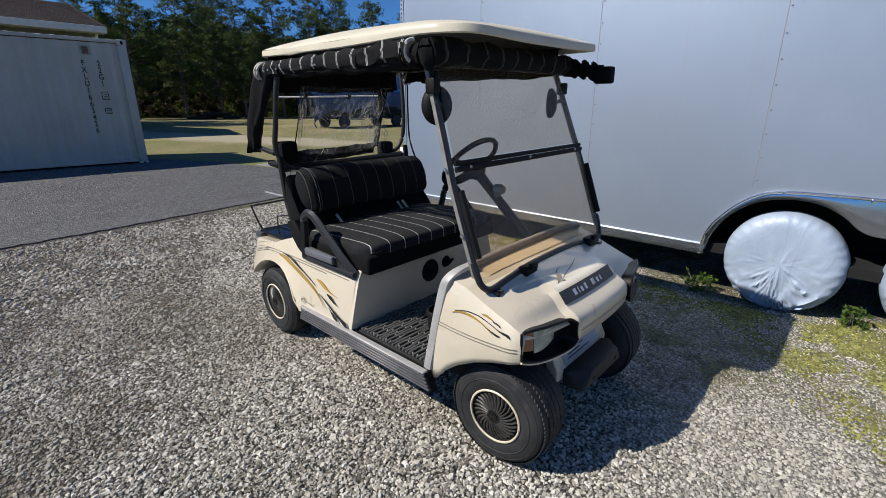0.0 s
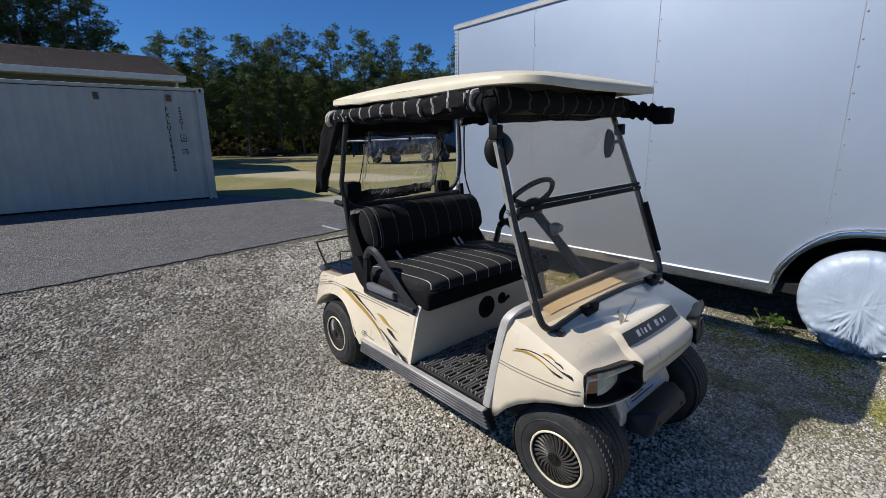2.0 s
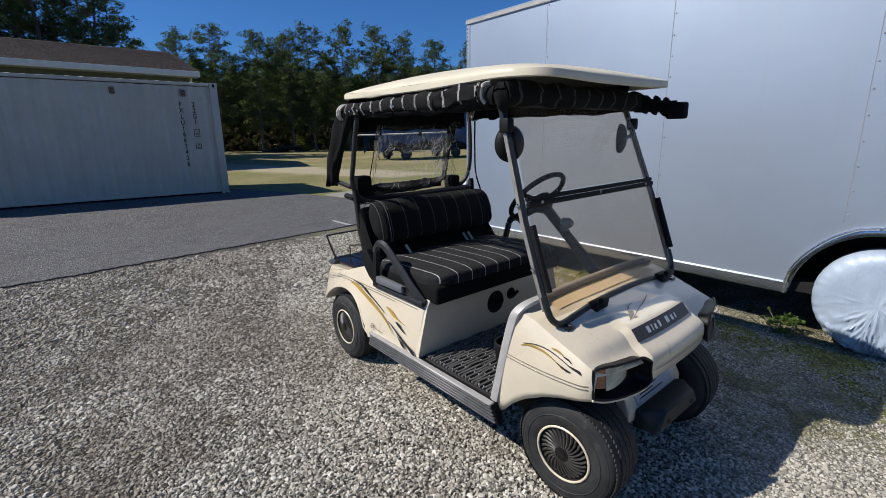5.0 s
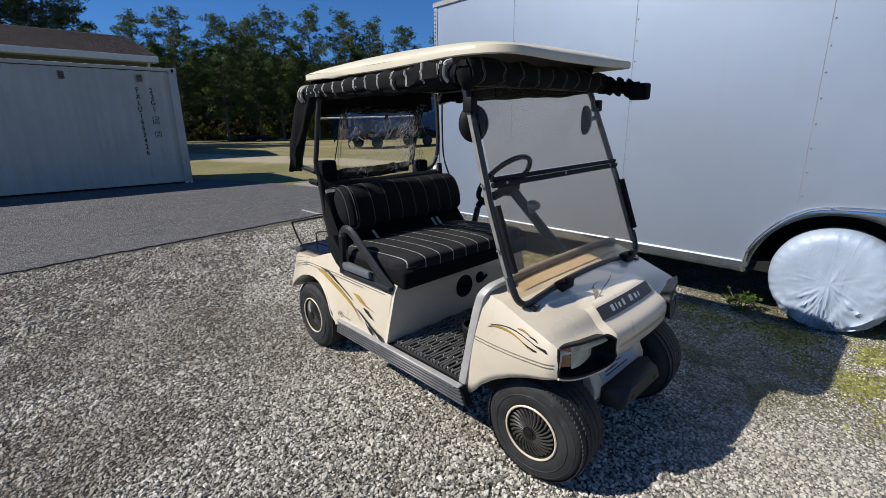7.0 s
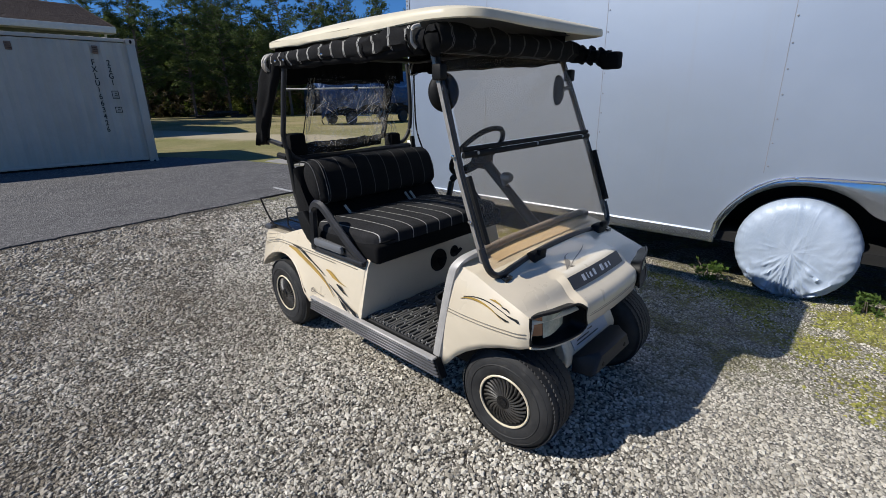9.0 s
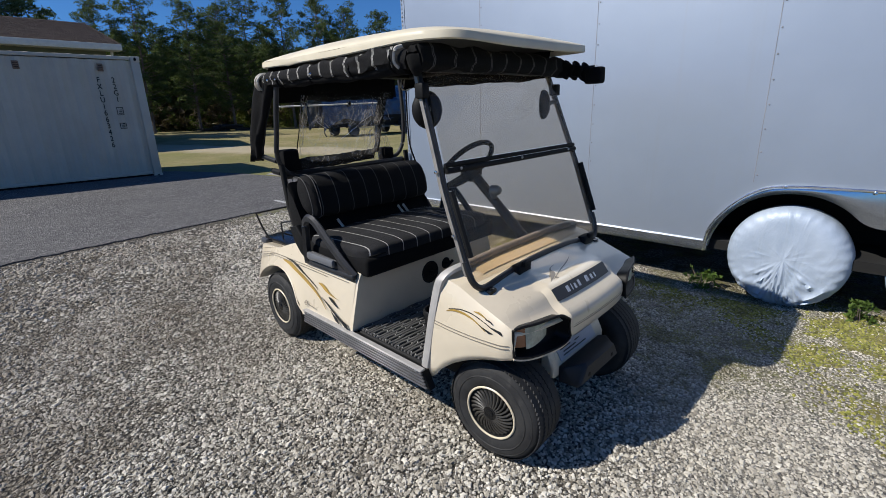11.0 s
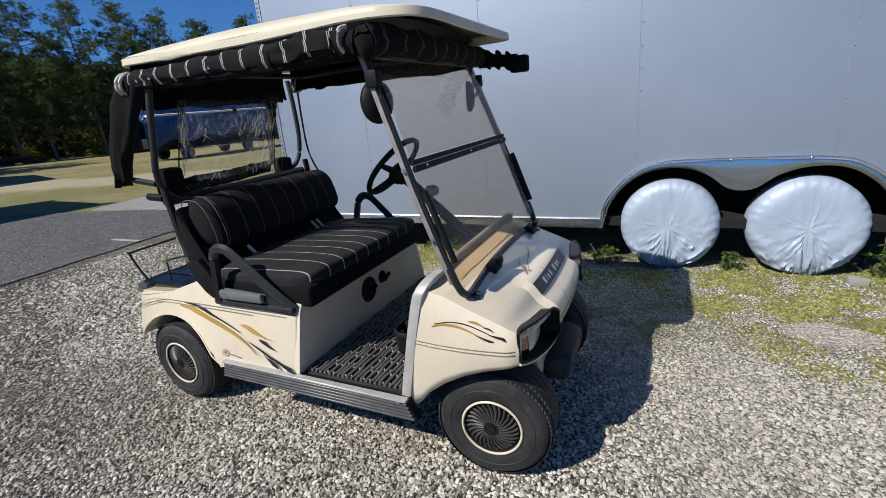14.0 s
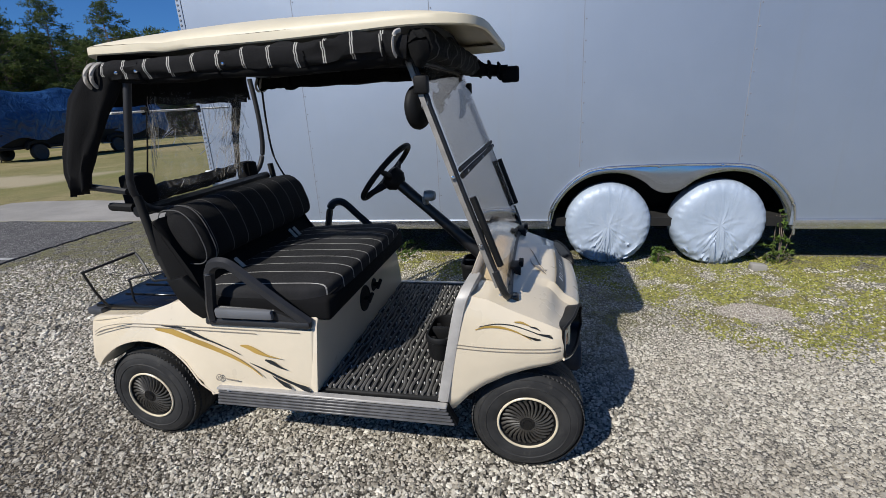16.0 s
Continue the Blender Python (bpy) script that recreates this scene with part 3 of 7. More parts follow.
def covered_wheel(x, r):
    """A trailer wheel inside a wrinkled silver slip cover."""
    zc = ground_z(x, TY + 0.05) + r - 0.012
    root = thing("covered_wheel", "trailer wheel under a wrinkled silver fabric cover standing on the gravel", "wheel cover", pose(x, TY + 0.04, zc), "covered trailer wheels")
    rng = random.Random(int(x * 100))
    bm = bmesh.new()
    seg, prof = 200, [(0.0, -0.074), (0.03, -0.074), (0.06, -0.074), (0.09, -0.073), (0.12, -0.073), (0.15, -0.072), (0.18, -0.071), (0.21, -0.070), (0.235, -0.069), (0.26, -0.067), (0.285, -0.062), (0.305, -0.055), (0.322, -0.045), (0.337, -0.030), (0.350, -0.008), (0.358, 0.02), (0.36, 0.06), (0.36, 0.10), (0.35, 0.17), (0.31, 0.20)]
    rings = []
    phase = rng.random() * 6
    for pr, ph in prof:
        ring = []
        for j in range(seg):
            a = 2 * math.pi * j / seg
            u, w = pr * r / 0.36 * math.cos(a), pr * r / 0.36 * math.sin(a)
            f = 0.25 + 0.75 * ease(0.05, 0.28, pr)
            lo = 0.5 + 0.8 * max(0, -w / r)
            rip = 0.006 * noise.noise((u * 5, w * 5, phase)) * f
            # creases that fan out from the slack at the bottom, sharp and few
            fan, far_ = math.atan2(u, w + 1.05 * r), math.hypot(u, w + 1.05 * r) / r
            bend = fan + 0.10 * noise.noise((u * 6, w * 6, phase + 2))
            crease = 1 - abs(noise.noise((bend * 8 + phase, far_ * 0.9, phase))) * 3.0
            rip -= 0.022 * max(0, crease) ** 1.2 * ease(1.75, 0.7, far_) * lo
            fine = 1 - abs(noise.noise((bend * 19 + phase, far_ * 1.6, phase + 6))) * 3.2
            rip -= 0.012 * max(0, fine) ** 1.3 * ease(1.5, 0.5, far_) * lo
            # gathers round the rim
            rip += math.sin(a * 30 + phase + 3 * noise.noise((u * 9, w * 9, 1))) * 0.0035 * ease(0.29, 0.345, pr)
            out = 1 + 0.012 * noise.noise((math.cos(a) * 2, math.sin(a) * 2, phase)) * (pr > 0.3)
            ring.append(bm.verts.new((u * out, ph + rip, w * out)))
        rings.append(ring)
    for a, b in zip(rings, rings[1:]):
        for j in range(seg):
            bm.faces.new((a[j], a[(j + 1) % seg], b[(j + 1) % seg], b[j]))
    bmesh.ops.remove_doubles(bm, verts=rings[0], dist=0.0005)
    part("cover", bm, COVER, root, "", 60)
    bm = bmesh.new()
    lathe(bm, [(0.2, 0.0), (0.33, 0.0), (0.335, 0.10), (0.33, 0.19), (0.2, 0.19)], lambda a, b, h: (a * r / 0.36, h, b * r / 0.36), 32)
    part("tyre", bm, TYRE_SEEN, root)
    return root


build_trailer()
covered_wheel(2.283, 0.358)
covered_wheel(3.157, 0.362)


# ---- the shipping container ----
def container_paint():
    k = Nodes("grey_white_container_paint", 0.5)
    v = k.local()
    col = k.mix(k.step(k.noise(1.2, v, 6), 0.3, 0.7), (0.44, 0.398, 0.328), (0.51, 0.467, 0.386))
    run = k.noise(4, k.add("Mapping", [(0, v), ("Scale", (4, 4, 0.2))]).outputs[0], 6, 0.7)
    col = k.mix(k.math("MULTIPLY", k.step(run, 0.58, 0.8), 0.4), col, (0.42, 0.38, 0.33))
    k.to("Base Color", col)
    return k.m


BOX_PAINT = container_paint()
RUST = plain("rust_stained_steel", (0.20, 0.13, 0.09), 0.8, vary=0.35, scale=10)


def letters(text, size, m, parent, name="lettering", material=INK):
    c = bpy.data.curves.new(name, "FONT")
    c.body, c.size, c.extrude, c.offset, c.align_x, c.align_y = text, size, 0.001, 0.0025, "CENTER", "CENTER"
    tmp = bpy.data.objects.new(name, c)
    dg = bpy.context.evaluated_depsgraph_get()
    scene.collection.objects.link(tmp)
    dg.update()
    me = bpy.data.meshes.new_from_object(tmp.evaluated_get(dg))
    bpy.data.objects.remove(tmp)
    bpy.data.curves.remove(c)
    me.materials.clear()
    me.materials.append(material)
    ob = new(name, me)
    ob.parent = parent
    ob.matrix_local = m
    return ob


def build_container():
    # local frame: x along the long side (door end at L), y into the box, z up
    m = pose(-9.55, -4.81, 0.17, 0, 0, 87.5)
    root = thing("shipping_container", "off-white corrugated steel shipping container standing on the asphalt", "container", m)
    L, W, H = 6.06, 2.44, 2.59
    # corrugated long side: wave along x, proud and recessed flats
    bm = bmesh.new()
    xs, x = [], 0.16
    while x < L - 0.16:
        for dx, d in ((0, 0.012), (0.072, 0.012), (0.14, 0.048), (0.21, 0.048)):
            if x + dx < L - 0.12:
                xs.append((x + dx, d))
        x += 0.278
    sheet(bm, [[(x, d, z) for x, d in xs] for z in (0.16, 2.5)])
    part("side_wall", bm, BOX_PAINT, root, "corrugated side wall", 20)
    bm = bmesh.new()
    box(bm, 0.1, L - 0.1, W - 0.05, W, 0.14, H - 0.06)
    part("side_wall", bm, BOX_PAINT, root)
    for x in (0.0, L - 0.16):
        for y in (0.0, W - 0.16):
            bm = bmesh.new()
            box(bm, x, x + 0.16, y, y + 0.16, 0.12, H - 0.12, 0.008)
            part("corner_post", bm, BOX_PAINT, root)
            for z in (0.0, H - 0.118):
                bm = bmesh.new()
                box(bm, x - 0.004, x + 0.17, y - 0.004, y + 0.166, z, z + 0.118, 0.01)
                part("corner_casting", bm, BOX_PAINT, root)
                # flat dark disc paints the shaded inside of the hole
                bm = bmesh.new()
                lathe(bm, [(0.032, 0), (0.026, 0.002), (0.0, 0.002)], lambda a, b, h: (x + 0.085 + a * 0.8, -0.0042 - h, z + 0.058 + b * 1.2), 14)
                part("lashing_hole", bm, DARK, root)
    for y in (0.0, W - 0.06):
        bm = bmesh.new()
        box(bm, 0.172, L - 0.172, y + 0.002, y + 0.062, H - 0.075, H - 0.01, 0.006)
        part("top_rail", bm, BOX_PAINT, root)
        bm = bmesh.new()
        box(bm, 0.172, L - 0.172, y + 0.002, y + 0.052, 0.105, 0.165, 0.006)
        part("bottom_rail", bm, BOX_PAINT, root)
    # roof with the corrugation's ends showing as a row of low humps
    bm = bmesh.new()
    rows = [[], [], [], []]
    n = 232
    for i in range(n + 1):
        x = 0.17 + (L - 0.34) * i / n
        d = 0.017 * (0.5 + 0.5 * math.copysign(min(1, abs(math.sin(x * 2 * math.pi / 0.22)) * 2.2), math.sin(x * 2 * math.pi / 0.22)))
        for r, (y, k) in zip(rows, ((0.03, 0), (0.10, 1), (W - 0.1, 1), (W - 0.03, 0))):
            r.append((x, y, H - 0.012 + d * k))
    sheet(bm, rows)
    part("roof", bm, BOX_PAINT, root, "", 30)
    # end with two doors and their bars, facing the lawn
    for y0, y1 in ((0.165, W / 2 - 0.005), (W / 2 + 0.005, W - 0.165)):
        bm = bmesh.new()
        box(bm, L - 0.075, L - 0.03, y0, y1, 0.13, H - 0.125, 0.006)
        door = part("door", bm, BOX_PAINT, root)
        for yy in (y0 + 0.28, y1 - 0.28):
            bm = bmesh.new()
            tube(bm, [(L - 0.005, yy, 0.1), (L - 0.005, yy, H - 0.1)], 0.018, 8)
            part("lock_bar", bm, GALV, door)
        for z in (0.4, 1.0, 1.6, 2.2):
            bm = bmesh.new()
            yy = y0 - 0.02 if y0 < 1 else y1 - 0.02
            box(bm, L - 0.028, L + 0.008, yy, yy + 0.05, z, z + 0.13, 0.005)
            part("hinge", bm, GALV, door)
    bm = bmesh.new()
    box(bm, 0.02, 0.06, 0.165, W - 0.165, 0.13, H - 0.125)
    part("end_wall", bm, BOX_PAINT, root)
    bm = bmesh.new()
    box(bm, 0.1, L - 0.1, 0.06, W - 0.06, 0.06, 0.14)
    part("floor_frame", bm, DARK, root)
    # vents under the top rail
    for x in (L - 0.72, L - 2.02, L - 4.35):
        bm = bmesh.new()
        box(bm, x - 0.05, x + 0.05, -0.016, 0.012, 2.27, 2.42, 0.012)
        vent = part("vent_cover", bm, RUST, root, "small rust-stained vent cover")
        for z in (2.31, 2.345, 2.38):
            # dark bars painted for the shade in the slots
            bm = bmesh.new()
            box(bm, x - 0.035, x + 0.035, -0.02, -0.0165, z - 0.004, z + 0.004)
            part("slot", bm, DARK, vent)
    # upright lettering, one letter below the other
    for i, ch in enumerate("FXLU1663426"):
        letters(ch, 0.15, pose(L - 0.80, 0.006, 2.10 - 0.131 * i, 90, 0, 0) @ Matrix.Diagonal((0.8, 1, 1, 1)), root)
    for i, ch in enumerate("22G1"):
        letters(ch, 0.15, pose(L - 0.54, 0.006, 2.10 - 0.128 * i, 90, 0, 0) @ Matrix.Diagonal((0.8, 1, 1, 1)), root)
    for z, h in ((1.40, 0.16), (1.12, 0.12)):
        bm = bmesh.new()
        for x0, x1, z0, z1 in ((0.48, 0.60, z, z + 0.012), (0.48, 0.60, z + h - 0.012, z + h), (0.48, 0.492, z, z + h), (0.588, 0.60, z, z + h)):
            box(bm, L - x1, L - x0, 0.002, 0.006, z0, z1)
        for i in range(3):
            box(bm, L - 0.573 + 0.012 * i, L - 0.507, 0.002, 0.006, z + 0.03 + i * 0.034, z + 0.042 + i * 0.034)
        part("notice_panel", bm, INK, root, "small black printed notice of unreadable lines")
    return root


build_container()


# ---- the low house behind the container ----
def shingle_roof():
    k = Nodes("brown_shingles", 0.9, spec=0.25)
    v = k.local()
    c = k.cells(4.0, k.add("Mapping", [(0, v), ("Scale", (1, 1, 3))]).outputs[0])
    col = k.ramp(k.add("SeparateColor", [(0, c.outputs["Color"])]).outputs[0], [(0, (0.027, 0.0195, 0.017)), (1, (0.050, 0.036, 0.031))])
    k.to("Base Color", k.mix(k.math("MULTIPLY", k.step(k.noise(0.8, v, 6), 0.45, 0.7), 0.5), col, (0.032, 0.025, 0.021)))
    k.bump(k.noise(30, v), 0.01)
    return k.m


SHINGLE = shingle_roof()
SIDING = plain("olive_siding", (0.085, 0.095, 0.062), 0.8, vary=0.15, scale=2)
FASCIA = plain("white_fascia", (0.60, 0.60, 0.57), 0.55, vary=0.08)


def build_house():
    root = thing("house", "low olive-sided house with a brown shingle roof and white eaves", "house")
    ex, y0, y1, ze, zr, g = -20.0, -16.0, 3.42, 4.32, 5.86, ground_z(-22, 0) - 0.2
    bm = bmesh.new()
    box(bm, ex - 10.6, ex - 0.45, y0 + 0.4, y1 - 0.45, g, ze - 0.02)
    part("wall", bm, SIDING, root)
    for sgn in (1, -1):
        bm = bmesh.new()
        xm, n = ex - 5.6, 40
        line = []
        for i in range(n):
            a = i / n
            line += [(xm + sgn * 5.6 * (1 - a), ze + (zr - ze) * a + 0.030), (xm + sgn * 5.6 * (1 - a), ze + (zr - ze) * a + 0.038)]
        line += [(xm, zr + 0.05), (xm, zr - 0.03), (xm + sgn * 5.6, ze)]
        prism(bm, line, side, y0, y1)
        part("roof", bm, SHINGLE, root, "", 0)
    bm = bmesh.new()
    prism(bm, [(ex, ze), (ex - 5.6, zr), (ex - 11.2, ze)], lambda u, v, w: (u, w, v), y1 - 0.47, y1 - 0.43)
    part("gable", bm, SIDING, root)
    bm = bmesh.new()
    box(bm, ex - 0.03, ex + 0.10, y0, y1 + 0.02, ze - 0.20, ze + 0.03, 0.015)
    part("gutter", bm, FASCIA, root, "white eaves gutter")
    bm = bmesh.new()
    box(bm, ex - 0.46, ex - 0.032, y0, y1, ze - 0.20, ze - 0.17)
    part("soffit", bm, FASCIA, root)
    bm = bmesh.new()
    tube(bm, [(ex - 0.35, y1 - 0.25, ze - 0.2), (ex - 0.38, y1 - 0.3, ze - 0.5), (ex - 0.38, y1 - 0.3, g)], 0.05, 8)
    part("downpipe", bm, FASCIA, root)
    for sgn in (1, -1):
        bm = bmesh.new()
        xm = ex - 5.6
        prism(bm, [(xm + sgn * 5.63, ze - 0.12), (xm + sgn * 5.63, ze + 0.05), (xm, zr + 0.06), (xm, zr - 0.12)], lambda u, v, w: (u, w, v), y1, y1 + 0.03)
        part("barge_board", bm, SHINGLE, root)
    # a cross gable further along
    bm = bmesh.new()
    prism(bm, [(-9.6, ze + 0.04), (-6.8, zr + 0.05), (-4.0, ze + 0.04)], lambda u, v, w: (w, u, v), ex - 5.6, ex + 0.12)
    part("roof", bm, SHINGLE, root, "", 0)
    return root


build_house()


# ---- the golf cart: x ahead, y to its left, z up; the right wheels stand at z = 0 ----
def tyre_material():
    k = Nodes("tyre_rubber", 0.72, spec=0.4)
    v = k.local()
    col = k.mix(k.step(k.noise(9, v, 5), 0.35, 0.7), (0.014, 0.014, 0.0145), (0.030, 0.0295, 0.029))
    k.to("Base Color", k.mix(k.math("MULTIPLY", k.step(k.noise(25, v, 6, 0.7), 0.55, 0.75), 0.4), col, (0.075, 0.07, 0.062)))
    k.bump(k.noise(60, v), 0.001)
    return k.m


def striped_fabric(name, axis, pitch, base, line, width, double=False, shift=0.0):
    """Black upholstery cloth with thin pale stripes."""
    k = Nodes(name, 0.92, spec=0.2)
    v = k.local()
    u = k.xyz(v)[axis]
    f = k.math("FRACT", k.math("ADD", k.math("DIVIDE", u, pitch), 100.0 + shift))
    d = k.math("ABSOLUTE", k.math("SUBTRACT", f, 0.5))
    w = width / pitch / 2
    s = k.math("LESS_THAN", d, w)
    if double:
        s = k.math("MULTIPLY", s, k.math("GREATER_THAN", d, w * 0.3))
    weave = k.noise(420, v, 2)
    dark = k.mix(k.step(k.noise(6, v, 5), 0.3, 0.7), base, tuple(c * 1.6 for c in base))
    col = k.mix(k.math("MULTIPLY", s, k.math("ADD", 0.55, k.math("MULTIPLY", k.noise(30, v), 0.6))), dark, line)
    k.to("Base Color", col)
    k.bump(k.math("ADD", weave, k.math("MULTIPLY", k.noise(13, v, 4), 2.5)), 0.0022)
    return k.m


TYRE = tyre_material()
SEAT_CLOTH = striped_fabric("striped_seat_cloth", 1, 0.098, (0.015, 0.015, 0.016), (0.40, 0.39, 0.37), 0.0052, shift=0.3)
# the seat's stripes again, darkened to paint the back rest's shade
SHADED_BACK_CLOTH = striped_fabric("striped_back_cloth_shaded", 1, 0.108, (0.0065, 0.0065, 0.007), (0.12, 0.118, 0.11), 0.005, shift=0.1)
BLACK_CLOTH = plain("black_cloth", (0.005, 0.005, 0.0055), 0.95, vary=0.3, scale=12, grain=0.0015, gscale=240, spec=0.2)
ROLL_CLOTH = striped_fabric("striped_curtain_cloth", 0, 0.098, (0.007, 0.007, 0.0075), (0.46, 0.45, 0.42), 0.011, True)
# curtain cloth across the front, its colours dimmed for shade under the roof
SHADED_ROLL_ACROSS = striped_fabric("striped_front_curtain_shaded", 1, 0.105, (0.0045, 0.0045, 0.0045), (0.11, 0.105, 0.10), 0.010, True)
MAT_GAP = plain("dark_floor_rubber", (0.012, 0.012, 0.012), 0.8, vary=0.3)
MAT_RUBBER = plain("ribbed_floor_rubber", (0.11, 0.105, 0.098), 0.7, vary=0.3, scale=10, grain=0.0006, gscale=200)
# grey-green base, lightened to stand for what the lens reflects
LENS = plain("headlight_lens", (0.40, 0.42, 0.33), 0.22, vary=0.35, scale=14)


def clear_sheet(name, tint, mixin, rough=0.03, wavy=0.0):
    """See-through sheet: tinted straight-through light, a little haze and gloss."""
    m = bpy.data.materials.new(name)
    m.use_nodes = True
    t = m.node_tree
    t.nodes.clear()
    out, tr, gl, df = (t.nodes.new("ShaderNode" + s) for s in ("OutputMaterial", "BsdfTransparent", "BsdfGlossy", "BsdfDiffuse"))
    tr.inputs[0].default_value = (*tint, 1)
    gl.inputs["Roughness"].default_value = rough
    df.inputs[0].default_value = (0.75, 0.76, 0.78, 1) if wavy else (0.54, 0.49, 0.42, 1)
    fr = t.nodes.new("ShaderNodeFresnel")
    fr.inputs[0].default_value = 1.22 if wavy else 1.35
    if name == "vinyl_crease_glint":
        fr.inputs[0].default_value = 1.12
    a, b = t.nodes.new("ShaderNodeMixShader"), t.nodes.new("ShaderNodeMixShader")
    haze = t.nodes.new("ShaderNodeTexNoise")
    co = t.nodes.new("ShaderNodeTexCoord")
    t.links.new(co.outputs["Object"], haze.inputs["Vector"])
    haze.inputs["Scale"].default_value = 9.0 if wavy else 2.0
    haze.inputs["Detail"].default_value = 5
    haze.inputs["Distortion"].default_value = 2.5 if wavy else 0.3
    mp = t.nodes.new("ShaderNodeMapRange")
    mp.inputs[1].default_value, mp.inputs[2].default_value = (0.46, 0.66) if wavy else (0.3, 0.9)
    mp.inputs[3].default_value, mp.inputs[4].default_value = mixin * (0.4 if wavy else 0.7), mixin * (2.6 if wavy else 1.3)
    t.links.new(haze.outputs[0], mp.inputs[0])
    t.links.new(mp.outputs[0], a.inputs[0])
    t.links.new(tr.outputs[0], a.inputs[1])
    # dust on the sheet lights up from either face
    tl, dust = t.nodes.new("ShaderNodeBsdfTranslucent"), t.nodes.new("ShaderNodeMixShader")
    tl.inputs[0].default_value = df.inputs[0].default_value[:]
    t.links.new(df.outputs[0], dust.inputs[1])
    t.links.new(tl.outputs[0], dust.inputs[2])
    t.links.new(dust.outputs[0], a.inputs[2])
    if wavy:
        bp = t.nodes.new("ShaderNodeBump")
        bp.inputs["Distance"].default_value = wavy
        t.links.new(haze.outputs[0], bp.inputs["Height"])
        t.links.new(bp.outputs[0], gl.inputs["Normal"])
    t.links.new(fr.outputs[0], b.inputs[0])
    t.links.new(a.outputs[0], b.inputs[1])
    t.links.new(gl.outputs[0], b.inputs[2])
    t.links.new(b.outputs[0], out.inputs[0])
    return m


TINTED = clear_sheet("smoked_acrylic", (0.93, 0.875, 0.805), 0.065)
CREASE_GLINT = clear_sheet("vinyl_crease_glint", (0.94, 0.94, 0.94), 0.24, 0.35)
VINYL = clear_sheet("clear_vinyl", (0.95, 0.95, 0.95), 0.06, 0.05, 0.012)

cart = thing("golf_cart", "cream two-seat golf cart with black striped seats, parked on gravel", "golf cart",
             pose(0, -0.55, 0) @ pose(0, 0, 0, 0.7) @ pose(0, 0.55, 0))
XR, XF, WR = -0.062, 1.668, 0.226


def wheel(x, y, turn, right):
    root = new("wheel")
    root.parent = cart
    root.matrix_local = pose(x, y, WR, 0, 0, turn + (0 if right else 180))
    # outward is -y in the wheel's frame
    def put(a, b, h):
        return (a, h, b)
    bm = bmesh.new()
    prof = [(0.105, 0.085), (0.118, 0.10), (0.15, 0.106), (0.18, 0.104), (0.205, 0.094), (0.219, 0.078), (0.2255, 0.05), (0.2262, 0.0), (0.2255, -0.05), (0.219, -0.078), (0.205, -0.094), (0.18, -0.104), (0.15, -0.106), (0.118, -0.10), (0.105, -0.085)]
    lathe(bm, prof, put, 64)
    part("tyre", bm, TYRE, root, "worn black rubber tyre")
    # tread: zigzag ribs round the tread, cut by grooves
    bm = bmesh.new()
    n = 74
    for yy in (-0.075, -0.045, -0.015, 0.015, 0.045, 0.075):
        ra = 0.2285 - (0.006 if abs(yy) > 0.06 else 0)
        rows = []
        for i in range(2 * n + 1):
            a = math.pi * i / n
            z = 0.0035 * (1 if i % 2 else -1)
            rows.append([(r * math.cos(a), yy + z + d, r * math.sin(a)) for d, r in ((-0.0138, ra - 0.004), (-0.0122, ra), (0.0122, ra), (0.0138, ra - 0.004))])
        sheet(bm, rows)
    part("tread", bm, TYRE, root, "", 20)
    bm = bmesh.new()
    for r0 in (0.165, 0.195):
        lathe(bm, [(r0 - 0.003, -0.1055 + (r0 - 0.165) * 0.25), (r0, -0.108 + (r0 - 0.165) * 0.28), (r0 + 0.003, -0.1045 + (r0 - 0.165) * 0.35)], put, 64)
    part("sidewall_ridge", bm, TYRE, root)
    # steel rim with a cream ring, and a black turbine hub cap
    bm = bmesh.new()
    lathe(bm, [(0.1165, -0.098), (0.1205, -0.104), (0.117, -0.1075), (0.1125, -0.107), (0.1105, -0.102)], put, 48)
    part("rim", bm, RIM_CREAM, root, "cream painted steel rim")
    bm = bmesh.new()
    lathe(bm, [(0.1105, -0.102), (0.109, -0.09), (0.106, -0.06), (0.02, -0.055)], put, 48)
    part("rim_barrel", bm, DARK, root)
    cap = bmesh.new()
    lathe(cap, [(0.107, -0.082), (0.106, -0.092), (0.101, -0.094), (0.097, -0.088), (0.03, -0.078)], put, 48)
    cap = part("hub_cap", cap, BLACK, root, "black turbine-spoke hub cap")
    bm = bmesh.new()
    n = 28
    for i in range(n):
        a0 = 2 * math.pi * i / n
        pts = [(0.03, 0.0, -0.106), (0.056, 0.10, -0.104), (0.081, 0.22, -0.099), (0.101, 0.36, -0.093)]
        line = [Vector((r * math.cos(a0 + s), h, r * math.sin(a0 + s))) for r, s, h in pts]
        tube(bm, line, [0.0042, 0.0048, 0.0054, 0.0058], 5, up=(0, 1, 0))
    part("spoke_ring", bm, CAP_VANE, cap)
    bm = bmesh.new()
    lathe(bm, [(0.034, -0.088), (0.034, -0.104), (0.030, -0.108), (0.018, -0.109), (0.017, -0.113), (0.0, -0.1135)], put, 24)
    part("centre_boss", bm, BLACK_GLOSS, cap)
    return root


CAP_VANE = plain("worn_dark_vanes", (0.045, 0.041, 0.035), 0.42, vary=0.4, scale=30)
RIM_CREAM = plain("cream_rim_paint", (0.63, 0.55, 0.40), 0.4, vary=0.12, scale=30, dirt=(0.30, 0.22, 0.14))
wheel(XR, -0.452, 0, True)
wheel(XF, -0.412, 4, True)
wheel(XR, 0.452, 0, False)
wheel(XF, 0.412, 4, False)


